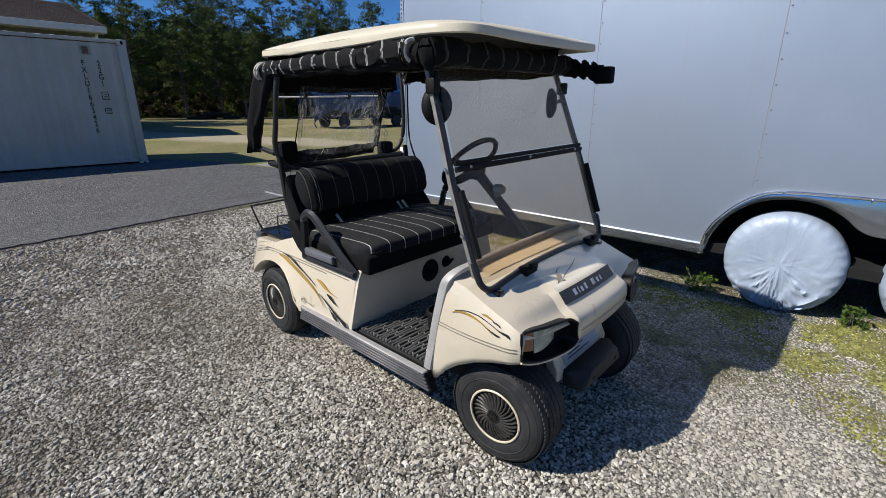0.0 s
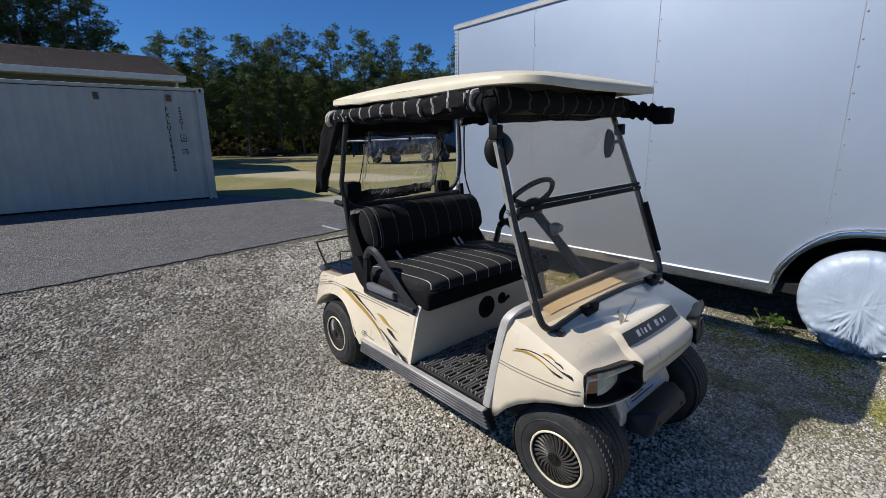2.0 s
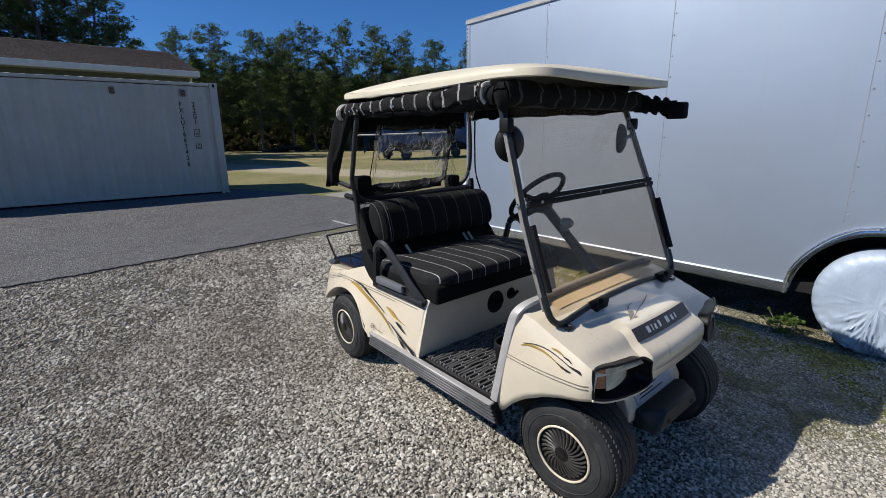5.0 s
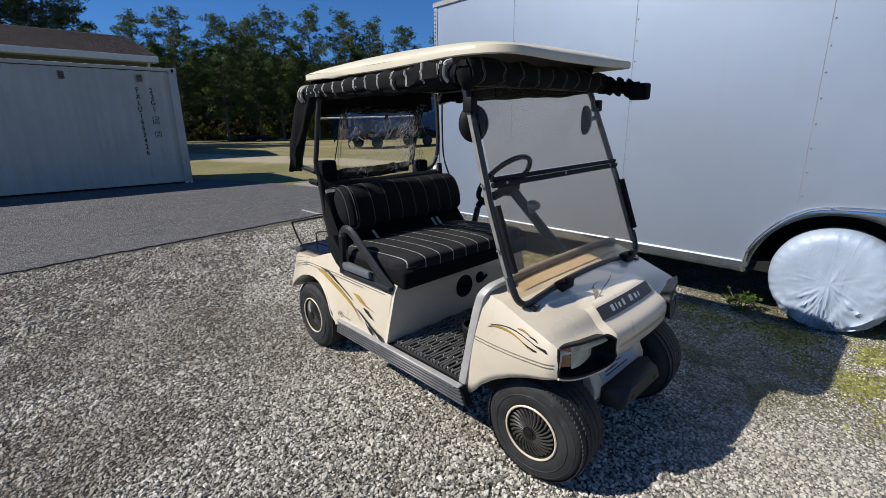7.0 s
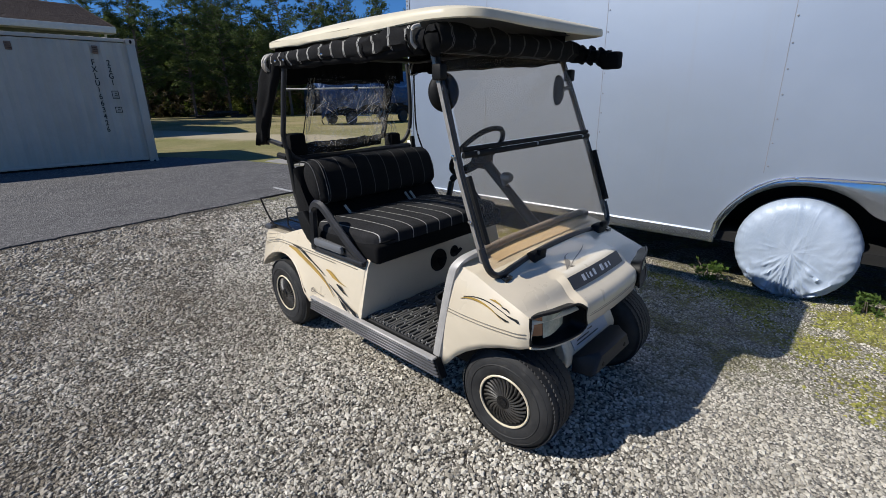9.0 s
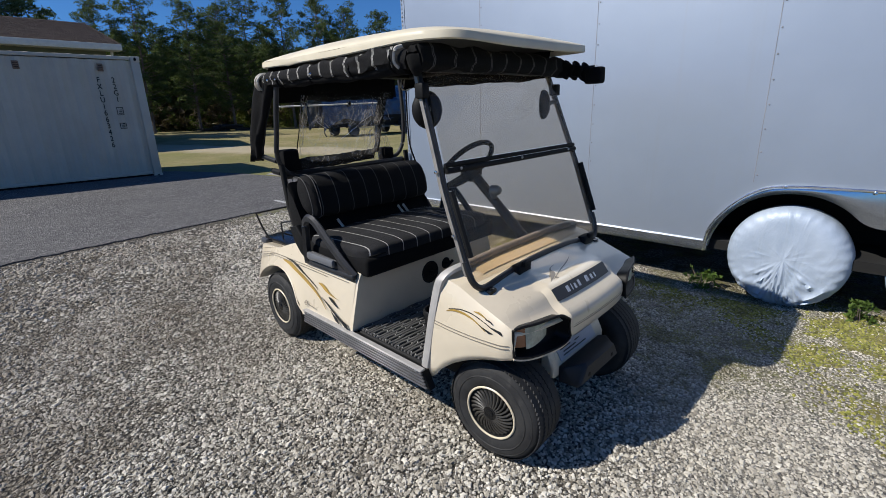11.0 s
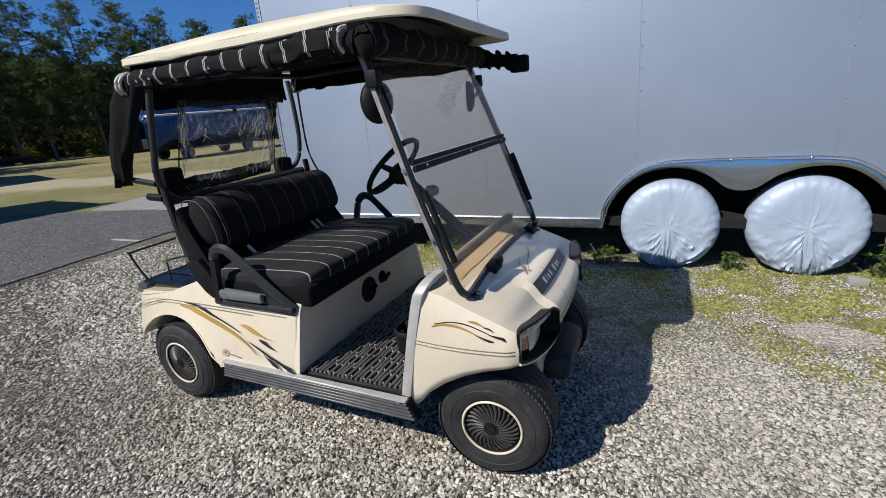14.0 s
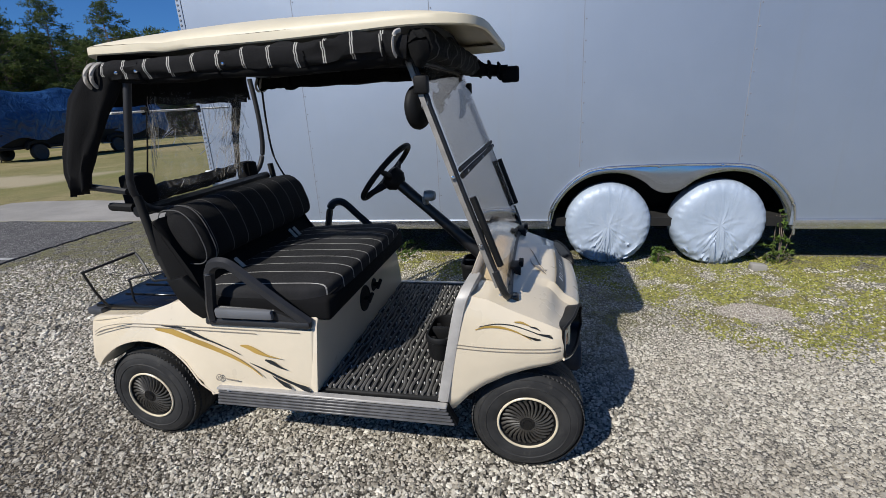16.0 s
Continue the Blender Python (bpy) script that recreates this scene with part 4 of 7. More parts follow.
# -- rear body --
def flare(y, z):
    """The body's sides lean in towards the top."""
    return y * (1 - 0.30 * max(0, z - 0.36) / 0.61 * (abs(y) > 0.3))


def rear_body():
    top = [(0.822, 0.612), (0.345, 0.622), (0.285, 0.645), (0.25, 0.708), (0.215, 0.714), (0.13, 0.684), (0.06, 0.645), (-0.02, 0.632), (-0.28, 0.612), (-0.345, 0.585), (-0.37, 0.54), (-0.36, 0.44), (-0.34, 0.40)]
    arch = [(p.x, p.z) for p in curve([(-0.265, 0, 0.385), (-0.225, 0, 0.435), (-0.15, 0, 0.49), (-0.06, 0, 0.518), (0.03, 0, 0.52), (0.12, 0, 0.497), (0.21, 0, 0.440), (0.29, 0, 0.358), (0.345, 0, 0.318)], 3)]
    pts = top + arch + [(0.36, 0.30), (0.822, 0.30)]
    bm = bmesh.new()
    prism(bm, pts, lambda u, v, w: (u, flare(w, v), v), -0.612, 0.612, 0.016, 3)
    # rounded tail corners seen from above
    for v in bm.verts:
        if v.co.x < -0.18:
            k = (-0.18 - v.co.x) / 0.19
            v.co.y *= 1 - 0.13 * min(1, k) ** 2
    part("rear_body", bm, CREAM, cart, "glossy cream moulded rear body with wheel arches")
    bm = bmesh.new()
    lip = [Vector((x, (flare(-0.612, z) + 0.001) * (1 - 0.13 * min(1, max(0, (-0.18 - x) / 0.19)) ** 2), z)) for x, z in arch]
    tube(bm, lip, 0.004, 6)
    part("arch_lip", bm, CREAM, cart)
    # seat pod front with its raised edge
    bm = bmesh.new()
    prism(bm, [(-0.600, 0.352), (0.600, 0.352), (0.575, 0.45), (0.530, 0.612), (0.505, 0.665), (-0.505, 0.665), (-0.530, 0.612), (-0.575, 0.45)], lambda u, v, w: (w, u, v), 0.80, 0.832, 0.006)
    part("seat_pod_front", bm, CREAM, cart)
    bm = bmesh.new()
    box(bm, 0.26, 0.80, -0.515, 0.515, 0.618, 0.66, 0.008)
    part("seat_base", bm, BLACK, cart)
    # near-black boxes block the view through the wheel arches
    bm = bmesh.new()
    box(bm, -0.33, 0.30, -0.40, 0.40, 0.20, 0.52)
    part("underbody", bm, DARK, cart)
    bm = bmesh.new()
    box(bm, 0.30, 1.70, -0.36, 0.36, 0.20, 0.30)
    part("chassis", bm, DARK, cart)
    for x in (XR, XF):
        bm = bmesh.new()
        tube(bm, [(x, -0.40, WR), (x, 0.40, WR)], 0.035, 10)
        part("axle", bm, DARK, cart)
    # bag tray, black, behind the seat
    bm = bmesh.new()
    box(bm, -0.32, 0.12, -0.48, 0.48, 0.625, 0.655, 0.012)
    tray = part("bag_tray", bm, BLACK_GLOSS, cart, "glossy black bag tray")
    bm = bmesh.new()
    box(bm, -0.355, -0.27, -0.50, 0.50, 0.602, 0.638, 0.012)
    part("tray_edge", bm, GREY_PLASTIC, tray)
    for i in range(7):
        bm = bmesh.new()
        y = -0.36 + 0.12 * i
        box(bm, -0.26, 0.05, y - 0.012, y + 0.012, 0.655, 0.663, 0.003, 1)
        part("rib", bm, BLACK_GLOSS, tray)


def on_side(x, z, lift):
    """A place on the right flank, a little proud of it."""
    if z > 0.40:
        k = ease(0.75, 0.1, x) * (1 - ease(0.575, 0.60, z))
        x, z = x + 0.03 * k, z - 0.022 * k
    x, z = x + 0.02, z - 0.012 * ease(0.36, 0.60, z)
    return Vector((x, flare(-0.612, z) - lift, z))


def flat_decal(name, shape, place, material, parent, label=""):
    """A thin sticker: an outline of (u, v) laid on a curved skin."""
    bm = bmesh.new()
    lo = [bm.verts.new(place(u, v, 0.0008)) for u, v in shape]
    hi = [bm.verts.new(place(u, v, 0.0022)) for u, v in shape]
    bm.faces.new(hi)
    n = len(shape)
    for i in range(n):
        bm.faces.new((lo[i], lo[(i + 1) % n], hi[(i + 1) % n], hi[i]))
    bmesh.ops.triangulate(bm, faces=[f for f in bm.faces if len(f.verts) > 4])
    return part(name, bm, material, parent, label, 0)


def swoosh(pts, widths):
    """The outline of a tapering stroke through (u, v) points."""
    line = curve([(u, v, 0) for u, v in pts], 6)
    k = len(line) - 1
    up, down = [], []
    for i, p in enumerate(line):
        a, b = line[max(0, i - 1)], line[min(k, i + 1)]
        d = (b - a).normalized()
        w = lerp_table([(j / (len(widths) - 1), q) for j, q in enumerate(widths)], i / k) / 2
        up.append((p.x - d.y * w, p.y + d.x * w))
        down.append((p.x + d.y * w, p.y - d.x * w))
    return up + down[::-1]


def rear_decals():
    flat_decal("swoosh_decal", swoosh([(0.03, 0.592), (0.12, 0.588), (0.25, 0.556), (0.40, 0.503), (0.50, 0.455), (0.565, 0.412)], [0.002, 0.014, 0.021, 0.014, 0.006, 0.002]), on_side, GOLD, cart, "gold swoosh sticker")
    flat_decal("swoosh_decal", swoosh([(0.07, 0.604), (0.17, 0.597), (0.28, 0.572), (0.40, 0.530), (0.45, 0.508)], [0.001, 0.010, 0.007, 0.004, 0.001]), on_side, INK, cart, "black swoosh sticker")
    flat_decal("drop_decal", swoosh([(0.50, 0.473), (0.57, 0.445), (0.65, 0.412), (0.72, 0.388), (0.765, 0.374), (0.79, 0.362)], [0.001, 0.006, 0.008, 0.010, 0.020, 0.003]), on_side, INK, cart)
    flat_decal("swoosh_decal", swoosh([(0.45, 0.548), (0.49, 0.541), (0.53, 0.524), (0.575, 0.508), (0.62, 0.498), (0.66, 0.492)], [0.003, 0.017, 0.020, 0.010, 0.004, 0.001]), on_side, GOLD, cart, "gold swoosh sticker")
    flat_decal("drop_decal", swoosh([(0.575, 0.487), (0.605, 0.477), (0.645, 0.458), (0.68, 0.446)], [0.004, 0.016, 0.008, 0.001]), on_side, INK, cart)
    flat_decal("drop_decal", swoosh([(0.61, 0.42), (0.645, 0.398), (0.675, 0.383), (0.705, 0.368)], [0.001, 0.008, 0.017, 0.004]), on_side, INK, cart)
    def bare_side(x, z, lift):
        k = min(1, max(0, (-0.18 - x) / 0.19))
        return Vector((x, flare(-0.612, z) * (1 - 0.13 * k * k) - lift * 1.3, z))
    for dz in (0.0, 0.013):
        flat_decal("pinstripe", swoosh([(-0.30, 0.520 + dz), (-0.24, 0.553 + dz), (-0.15, 0.574 + dz), (-0.02, 0.582 + dz), (0.25, 0.582 + dz), (0.52, 0.580 + dz), (0.76 if dz else 0.56, 0.578 + dz)], [0.0026, 0.0026]), bare_side, PALE_INK, cart)
    # maker's mark: a ring and illegible lines
    for a0 in (0.0, math.pi):
        flat_decal("emblem_decal", swoosh([(0.382 + 0.014 * math.cos(a0 + a), 0.392 + 0.012 * math.sin(a0 + a)) for a in (math.pi * i / 8 for i in range(9))], [0.003, 0.003]), bare_side, PALE_INK, cart)
    for u in (0.377, 0.384):
        flat_decal("emblem_decal", swoosh([(u, 0.387), (u + 0.001, 0.398)], [0.003, 0.003]), bare_side, PALE_INK, cart)
    flat_decal("emblem_decal", [(0.405, 0.388), (0.475, 0.382), (0.475, 0.386), (0.405, 0.392)], bare_side, PALE_INK, cart)


rear_body()
rear_decals()


def pod_fittings():
    # round black plates with levers in the seat front
    for y, z, r in ((-0.02, 0.515, 0.068), (0.115, 0.535, 0.036)):
        bm = bmesh.new()
        lathe(bm, [(r, 0.0), (r - 0.003, 0.004), (r * 0.9, 0.004), (r * 0.86, 0.0015), (0.0, 0.001)], lambda a, b, h: (0.8322 + h, y + a, z + b), 28)
        plate = part("round_plate", bm, BLACK, cart, "round black switch plate")
        bm = bmesh.new()
        tube(bm, [(0.83, y, z), (0.86, y + 0.005, z + 0.004)], 0.011, 10)
        tube(bm, [(0.86, y - 0.02, z - 0.012), (0.864, y + 0.028, z + 0.016)], 0.010, 8)
        part("lever", bm, BLACK, plate)


pod_fittings()


# -- sill, floor --
SILL_RIB = plain("worn_grey_sill_rib", (0.10, 0.10, 0.105), 0.4, vary=0.25, scale=14)


def sill(s):
    y = 0.612 * s
    bm = bmesh.new()
    prism(bm, [(0.375, 0.348), (1.372, 0.342), (1.412, 0.262), (0.352, 0.262)], side, y * 0.93, y * 1.0, 0.004, 1)
    ob = part("sill", bm, BLACK, cart, "black ribbed side sill with an aluminium edge")
    for i in range(5):
        z = 0.273 + i * 0.0150
        bm = bmesh.new()
        box(bm, 0.358 + 0.004 * i, 1.402 - 0.007 * i, min(y, y * 1.016), max(y, y * 1.016), z - 0.0045, z + 0.0045, 0.002, 1)
        part("rib", bm, SILL_RIB, ob)
    bm = bmesh.new()
    box(bm, 0.372, 1.375, min(y * 0.972, y * 1.022), max(y * 0.972, y * 1.022), 0.343, 0.354, 0.003, 1)
    part("edge_strip", bm, ALU, ob, "aluminium edge strip")
    for x in (0.43, 1.345):
        bm = bmesh.new()
        lathe(bm, [(0.007, 0), (0.005, 0.003), (0.0, 0.004)], lambda a, b, h: (x + a, y * 1.022 + (h if s > 0 else -h), 0.345 + b * 0.6), 8)
        part("screw", bm, GALV, ob)


sill(-1)
sill(1)


STUD = plain("worn_pale_stud", (0.50, 0.49, 0.46), 0.5, vary=0.25, scale=40)


def floor_mat():
    bm = bmesh.new()
    box(bm, 0.825, 1.345, -0.565, 0.565, 0.30, 0.347, 0.004, 1)
    ob = part("floor", bm, MAT_GAP, cart, "black rubber floor mat with wavy ribs")
    # sloping toe board
    bm = bmesh.new()
    prism(bm, [(1.335, 0.33), (1.47, 0.60), (1.485, 0.60), (1.35, 0.32)], lambda u, v, w: (u, w, v), -0.52, 0.52)
    part("toe_board", bm, MAT_RUBBER, cart)
    # ribs swing to and fro against straight ones between them and leave staggered slots, each with a pale stud
    n, gap, pitch = 22, 0.0236, 0.085
    for i in range(n):
        bm = bmesh.new()
        x0 = 0.838 + i * gap
        side = (0, 0.0064, 0, -0.0064)[(i + 1) % 4] * -1
        pts = [Vector((x0 + side * math.tanh(1.8 * math.cos(math.pi * y / pitch)) + 0.0015 * math.sin(y * 9 + i), y, 0.3530)) for y in (-0.555 + 1.11 * j / 64 for j in range(65))]
        tube(bm, pts, 0.0070, 6)
        part("rib", bm, MAT_RUBBER, ob)
    for i in range(n - 1):
        for j in range(-6, 7):
            if ((i % 4 in (0, 1)) != (j % 2 == 0)) or (i * 5 + j * 3) % 17 == 1:
                continue
            x0 = 0.838 + (i + 0.5) * gap + (-0.0032 if i % 2 == 0 else 0.0032)
            for y in (j * pitch - 0.031, j * pitch + 0.031):
                bm = bmesh.new()
                lathe(bm, [(0.0034, 0), (0.0034, 0.009), (0.0024, 0.0112), (0.0, 0.0118)], lambda a, b, h: (x0 + a, y + b, 0.346 + h), 6)
                part("stud", bm, STUD, ob)


floor_mat()


# -- front cowl --
ZC = [(0, 0.812), (0.25, 0.795), (0.5, 0.755), (0.72, 0.715), (0.79, 0.698), (0.87, 0.652), (0.90, 0.642), (0.96, 0.628), (1.0, 0.612)]
ZS = [(0, 0.782), (0.25, 0.762), (0.5, 0.722), (0.72, 0.690), (0.84, 0.672), (0.95, 0.655), (1.0, 0.635)]
ZB = [(1.33, 0.30), (1.405, 0.31), (1.45, 0.372), (1.51, 0.422), (1.594, 0.468), (1.676, 0.498), (1.76, 0.52), (1.81, 0.533), (1.90, 0.54)]
HALF = 0.548


def cowl_point(s, y):
    """The bonnet's skin, s from the dash (0) to the nose (1)."""
    k = min(1, abs(y) / 0.53)
    crown = k ** 3.2
    z = lerp_table(ZC, s) * (1 - crown) + lerp_table(ZS, s) * crown
    # raised middle with the name plate, between soft shoulders
    bulge = (1 - ease(0.240, 0.264, abs(y))) * ease(0.58, 0.80, s)
    z += 0.019 * bulge
    xr = 1.362 + (z - 0.34) * 0.19
    xf = 1.868 - 0.055 * k ** 2.2 + 0.014 * (1 - ease(0.240, 0.264, abs(y)))
    return Vector((xr + (xf - xr) * s, y, z))


def cowl():
    bm = bmesh.new()
    ys = [-0.53 + 1.06 * j / 40 for j in range(41)]
    rows = []
    n = 36
    for i in range(n + 1):
        s = i / n
        mid = [cowl_point(s, y) for y in ys]
        row = []
        for sgn in (-1, 1):
            e = mid[0] if sgn < 0 else mid[-1]
            col = []
            steps = 9
            for j in range(steps):
                f = j / steps
                # bottom follows the arch; the flank bows a little
                zt = e.z - 0.012
                xb = 1.362 + (1.825 - 1.362) * s
                zb = lerp_table(ZB, xb)
                z = zb + (zt - zb) * f
                xr = 1.362 + (z - 0.34) * 0.19
                x = xr + (1.812 - xr) * s
                y = sgn * (HALF + 0.012 * math.sin(math.pi * f) + 0.02 * (1 - f) * (1 - s))
                if s > 0.85:
                    y -= sgn * 0.02 * ((s - 0.85) / 0.15) ** 2
                col.append(Vector((x, y, z)))
            if sgn < 0:
                row = col + mid
            else:
                row = row + col[::-1]
        rows.append(row)
    sheet(bm, rows)
    # nose: from the bonnet's front edge down and back under
    front = rows[-1][9:-9]
    lower = [front] + [[Vector((p.x + dx, p.y * sy, p.z * 0 + z0 + (p.z - 0.60) * kz)) for p in front] for dx, z0, kz, sy in ((0.006, 0.598, 0.5, 1), (0.008, 0.575, 0.3, 1), (0.002, 0.545, 0.1, 1), (-0.004, 0.530, 0, 1), (-0.012, 0.524, 0, 1), (-0.05, 0.522, 0, 1))]
    mid0, mid1 = 10, 31
    sheet(bm, [r[mid0:mid1] for r in lower])
    bmesh.ops.remove_doubles(bm, verts=bm.verts[:], dist=0.0005)
    ob = part("front_cowl", bm, CREAM, cart, "glossy cream moulded front cowl", 32)
    sol = ob.modifiers.new("thickness", "SOLIDIFY")
    sol.thickness, sol.offset = 0.006, -1
    # aluminium edge down both sides and round the shoulder
    for sgn in (-1, 1):
        line = curve([(1.352, sgn * 0.572, 0.345), (1.372, sgn * 0.566, 0.45), (1.405, sgn * 0.558, 0.62), (1.432, sgn * 0.548, 0.745), (1.447, sgn * 0.535, 0.785), (1.462, sgn * 0.50, 0.806), (1.474, sgn * 0.42, 0.816)], 5)
        bm = bmesh.new()
        rows = []
        for i, p in enumerate(line):
            t = i / (len(line) - 1)
            out = Vector((0, sgn, 0)) if t < 0.6 else Vector((0, sgn * (1 - ease(0.6, 0.9, t)), ease(0.6, 0.9, t)))
            d = Vector((1, 0, 0.0))
            rows.append([p + out * 0.001, p - d * 0.02 + out * 0.006, p + out * 0.012, p + d * 0.02 + out * 0.009, p + d * 0.026 + out * -0.004])
        sheet(bm, rows)
        part("edge_trim", bm, ALU, cart, "aluminium cowl edge trim")
    # the trim's rail along the dash
    bm = bmesh.new()
    tube(bm, curve([(1.474, -0.43, 0.812), (1.478, -0.2, 0.822), (1.48, 0, 0.824), (1.478, 0.2, 0.822), (1.474, 0.43, 0.812)], 5), 0.017, 10)
    part("dash_rail", bm, BROWN_TRIM, cart, "taupe padded dash rail")
    bm = bmesh.new()
    rows = [[cowl_point(s, y) + Vector((0, 0, 0.004)) for y in [-0.40 + 0.8 * j / 16 for j in range(17)]] for s in (0.05, 0.12, 0.2, 0.27)]
    sheet(bm, rows)
    part("dash_panel", bm, TAN_DASH, cart, "tan dash panel below the windscreen")
    # inner dash wall closing the cowl towards the floor
    bm = bmesh.new()
    rows = [[(1.40 + 0.19 * (z - 0.55), y, z) for y in (-0.53, -0.3, 0, 0.3, 0.53)] for z in (0.36, 0.5, 0.62, 0.70, 0.785)]
    sheet(bm, rows)
    part("dash_wall", bm, BLACK, cart)
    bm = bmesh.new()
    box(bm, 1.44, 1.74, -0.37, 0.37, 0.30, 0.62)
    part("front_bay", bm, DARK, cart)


cowl()


def on_flank(x, z, lift):
    xr = 1.362 + (z - 0.34) * 0.19
    s = min(1, max(0, (x - xr) / (1.812 - xr)))
    zb, zt = lerp_table(ZB, 1.362 + 0.463 * s), lerp_table(ZS, s) - 0.012
    f = min(1, max(0, (z - zb) / (zt - zb)))
    y = HALF + 0.012 * math.sin(math.pi * f) + 0.02 * (1 - f) * (1 - s)
    if s > 0.85:
        y -= 0.02 * ((s - 0.85) / 0.15) ** 2
    return Vector((x, -y - lift * 1.4 - 0.0006, z))


def cowl_fittings():
    # flank decals and pinstripes
    flat_decal("swoosh_decal", swoosh([(1.488, 0.656), (1.53, 0.669), (1.585, 0.668), (1.64, 0.652), (1.69, 0.626)], [0.001, 0.007, 0.008, 0.004, 0.001]), on_flank, GOLD, cart, "gold swoosh sticker")
    flat_decal("swoosh_decal", swoosh([(1.50, 0.668), (1.56, 0.681), (1.62, 0.678), (1.68, 0.660), (1.72, 0.645), (1.752, 0.638)], [0.001, 0.002, 0.003, 0.002, 0.003, 0.004]), on_flank, INK, cart, "black swoosh sticker")
    flat_decal("drop_decal", swoosh([(1.715, 0.648), (1.738, 0.644), (1.755, 0.639), (1.765, 0.632)], [0.001, 0.004, 0.010, 0.002]), on_flank, INK, cart)
    flat_decal("drop_decal", swoosh([(1.655, 0.645), (1.68, 0.636), (1.705, 0.628), (1.722, 0.627)], [0.001, 0.003, 0.008, 0.003]), on_flank, INK, cart)
    flat_decal("drop_decal", swoosh([(1.685, 0.673), (1.705, 0.669), (1.72, 0.66)], [0.002, 0.005, 0.001]), on_flank, INK, cart)
    flat_decal("swoosh_decal", swoosh([(1.628, 0.690), (1.655, 0.688), (1.685, 0.676)], [0.001, 0.007, 0.001]), on_flank, GOLD, cart, "gold swoosh sticker")
    for dz in (0.0, 0.013):
        flat_decal("pinstripe", swoosh([(1.415, 0.580 + dz), (1.50, 0.575 + dz), (1.62, 0.573 + dz), (1.74, 0.578 + dz), (1.793, 0.584 + dz)], [0.0019, 0.0019]), on_flank, PALE_INK, cart)
    # bonnet emblem strokes, which also draw the windscreen's reflection and shadow in grey
    def on_bonnet(u, v, lift):
        return cowl_point(v, u) + Vector((0.15, 0, 1)) * lift
    for pts, ws_ in (([(-0.044, 0.53), (-0.085, 0.545), (-0.105, 0.575), (-0.10, 0.61), (-0.125, 0.65), (-0.185, 0.70)], [0.001, 0.007, 0.012, 0.006, 0.004, 0.001]),
                     ([(0.105, 0.515), (0.04, 0.565), (-0.063, 0.62), (-0.12, 0.665), (-0.16, 0.695)], [0.001, 0.010, 0.006, 0.004, 0.001]),
                     ([(-0.13, 0.665), (-0.14, 0.69), (-0.125, 0.705)], [0.001, 0.006, 0.001])):
        flat_decal("emblem_decal", swoosh(pts, ws_), on_bonnet, PALE_INK, cart, "thin grey emblem strokes with painted windscreen reflection")
    # nose plate: dark with a pale shape in place of the maker's name
    def on_plate(u, v, lift):
        s = 0.785 + v * 0.083
        p = cowl_point(s, u - 0.03)
        return p + Vector((0.62, 0, 0.78)) * (lift * 3 + 0.002)
    bm = bmesh.new()
    rows = [[on_plate(-0.215 + 0.45 * j / 12, i / 4, 0) + Vector((0.003, 0, 0.003)) for j in range(13)] for i in range(5)]
    sheet(bm, rows)
    plate = part("nose_plate", bm, PLATE, cart, "dark grey name plate with pale raised marks")
    for u0, u1 in ((-0.135, -0.105), (-0.095, -0.085), (-0.075, -0.052), (-0.042, -0.018), (0.02, 0.055), (0.066, 0.092), (0.102, 0.118)):
        bm = bmesh.new()
        tall = 0.82 if u0 in (-0.135, -0.095, -0.042, 0.02) else 0.66
        um, uh = (u0 + u1) / 2, (u1 - u0) * 0.36
        sheet(bm, [[on_plate(um + q * uh, v, 0.0004) + Vector((0.003, 0, 0.003)) for q in (-1, 1)] for v in (0.74, 0.76 - tall * 0.6)])
        part("plate_mark", bm, PLATE_PALE, plate)
    for z in (0.586, 0.577):
        bm = bmesh.new()
        tube(bm, [cowl_point(1.0, y) * 1 + Vector((0.0072, 0, z - cowl_point(1.0, y).z)) for y in [-0.25 + 0.5 * j / 16 for j in range(17)]], 0.0016, 5)
        part("pinstripe", bm, PALE_INK, cart)
    for y in (-0.52, 0.52):
        bm = bmesh.new()
        lathe(bm, [(0.009, 0), (0.007, 0.004), (0.0, 0.005)], lambda a, b, h: (1.583 + a, y + (h if y > 0 else -h), 0.728 + b), 10)
        part("bolt", bm, GALV, cart)
    for x, y in ((1.585, -0.47), (1.585, 0.47)):
        bm = bmesh.new()
        k = (x - 1.44) / 0.42
        c = cowl_point(k, y)
        lathe(bm, [(0.008, -0.002), (0.007, 0.003), (0.0, 0.0045)], lambda a, b, h: (c.x + a, c.y + b, c.z + h), 10)
        part("bolt", bm, GALV, cart)
    # headlights: deep black housings that wrap round the corner of the nose
    for sgn in (-1, 1):
        root = new("headlight")
        root.parent = cart
        tagged(root, "headlight deep in a black wrap-round housing with amber side lens")
        top = curve([(1.800, -0.536, 0.658), (1.818, -0.497, 0.663), (1.840, -0.44, 0.662), (1.857, -0.37, 0.661), (1.870, -0.31, 0.656), (1.881, -0.268, 0.628)], 5)
        low = curve([(1.808, -0.540, 0.552), (1.830, -0.50, 0.541), (1.850, -0.44, 0.533), (1.866, -0.36, 0.528), (1.876, -0.29, 0.530), (1.884, -0.262, 0.552)], 5)

        def skin(i, f, out):
            p = top[i].lerp(low[i], f)
            p = p + Vector((0.75, -0.66, 0)).lerp(Vector((1, 0, 0)), i / 25) * (out - 0.004 * math.sin(math.pi * f))
            return Vector((p.x, p.y * -sgn, p.z))
        n = len(top)
        bm = bmesh.new()
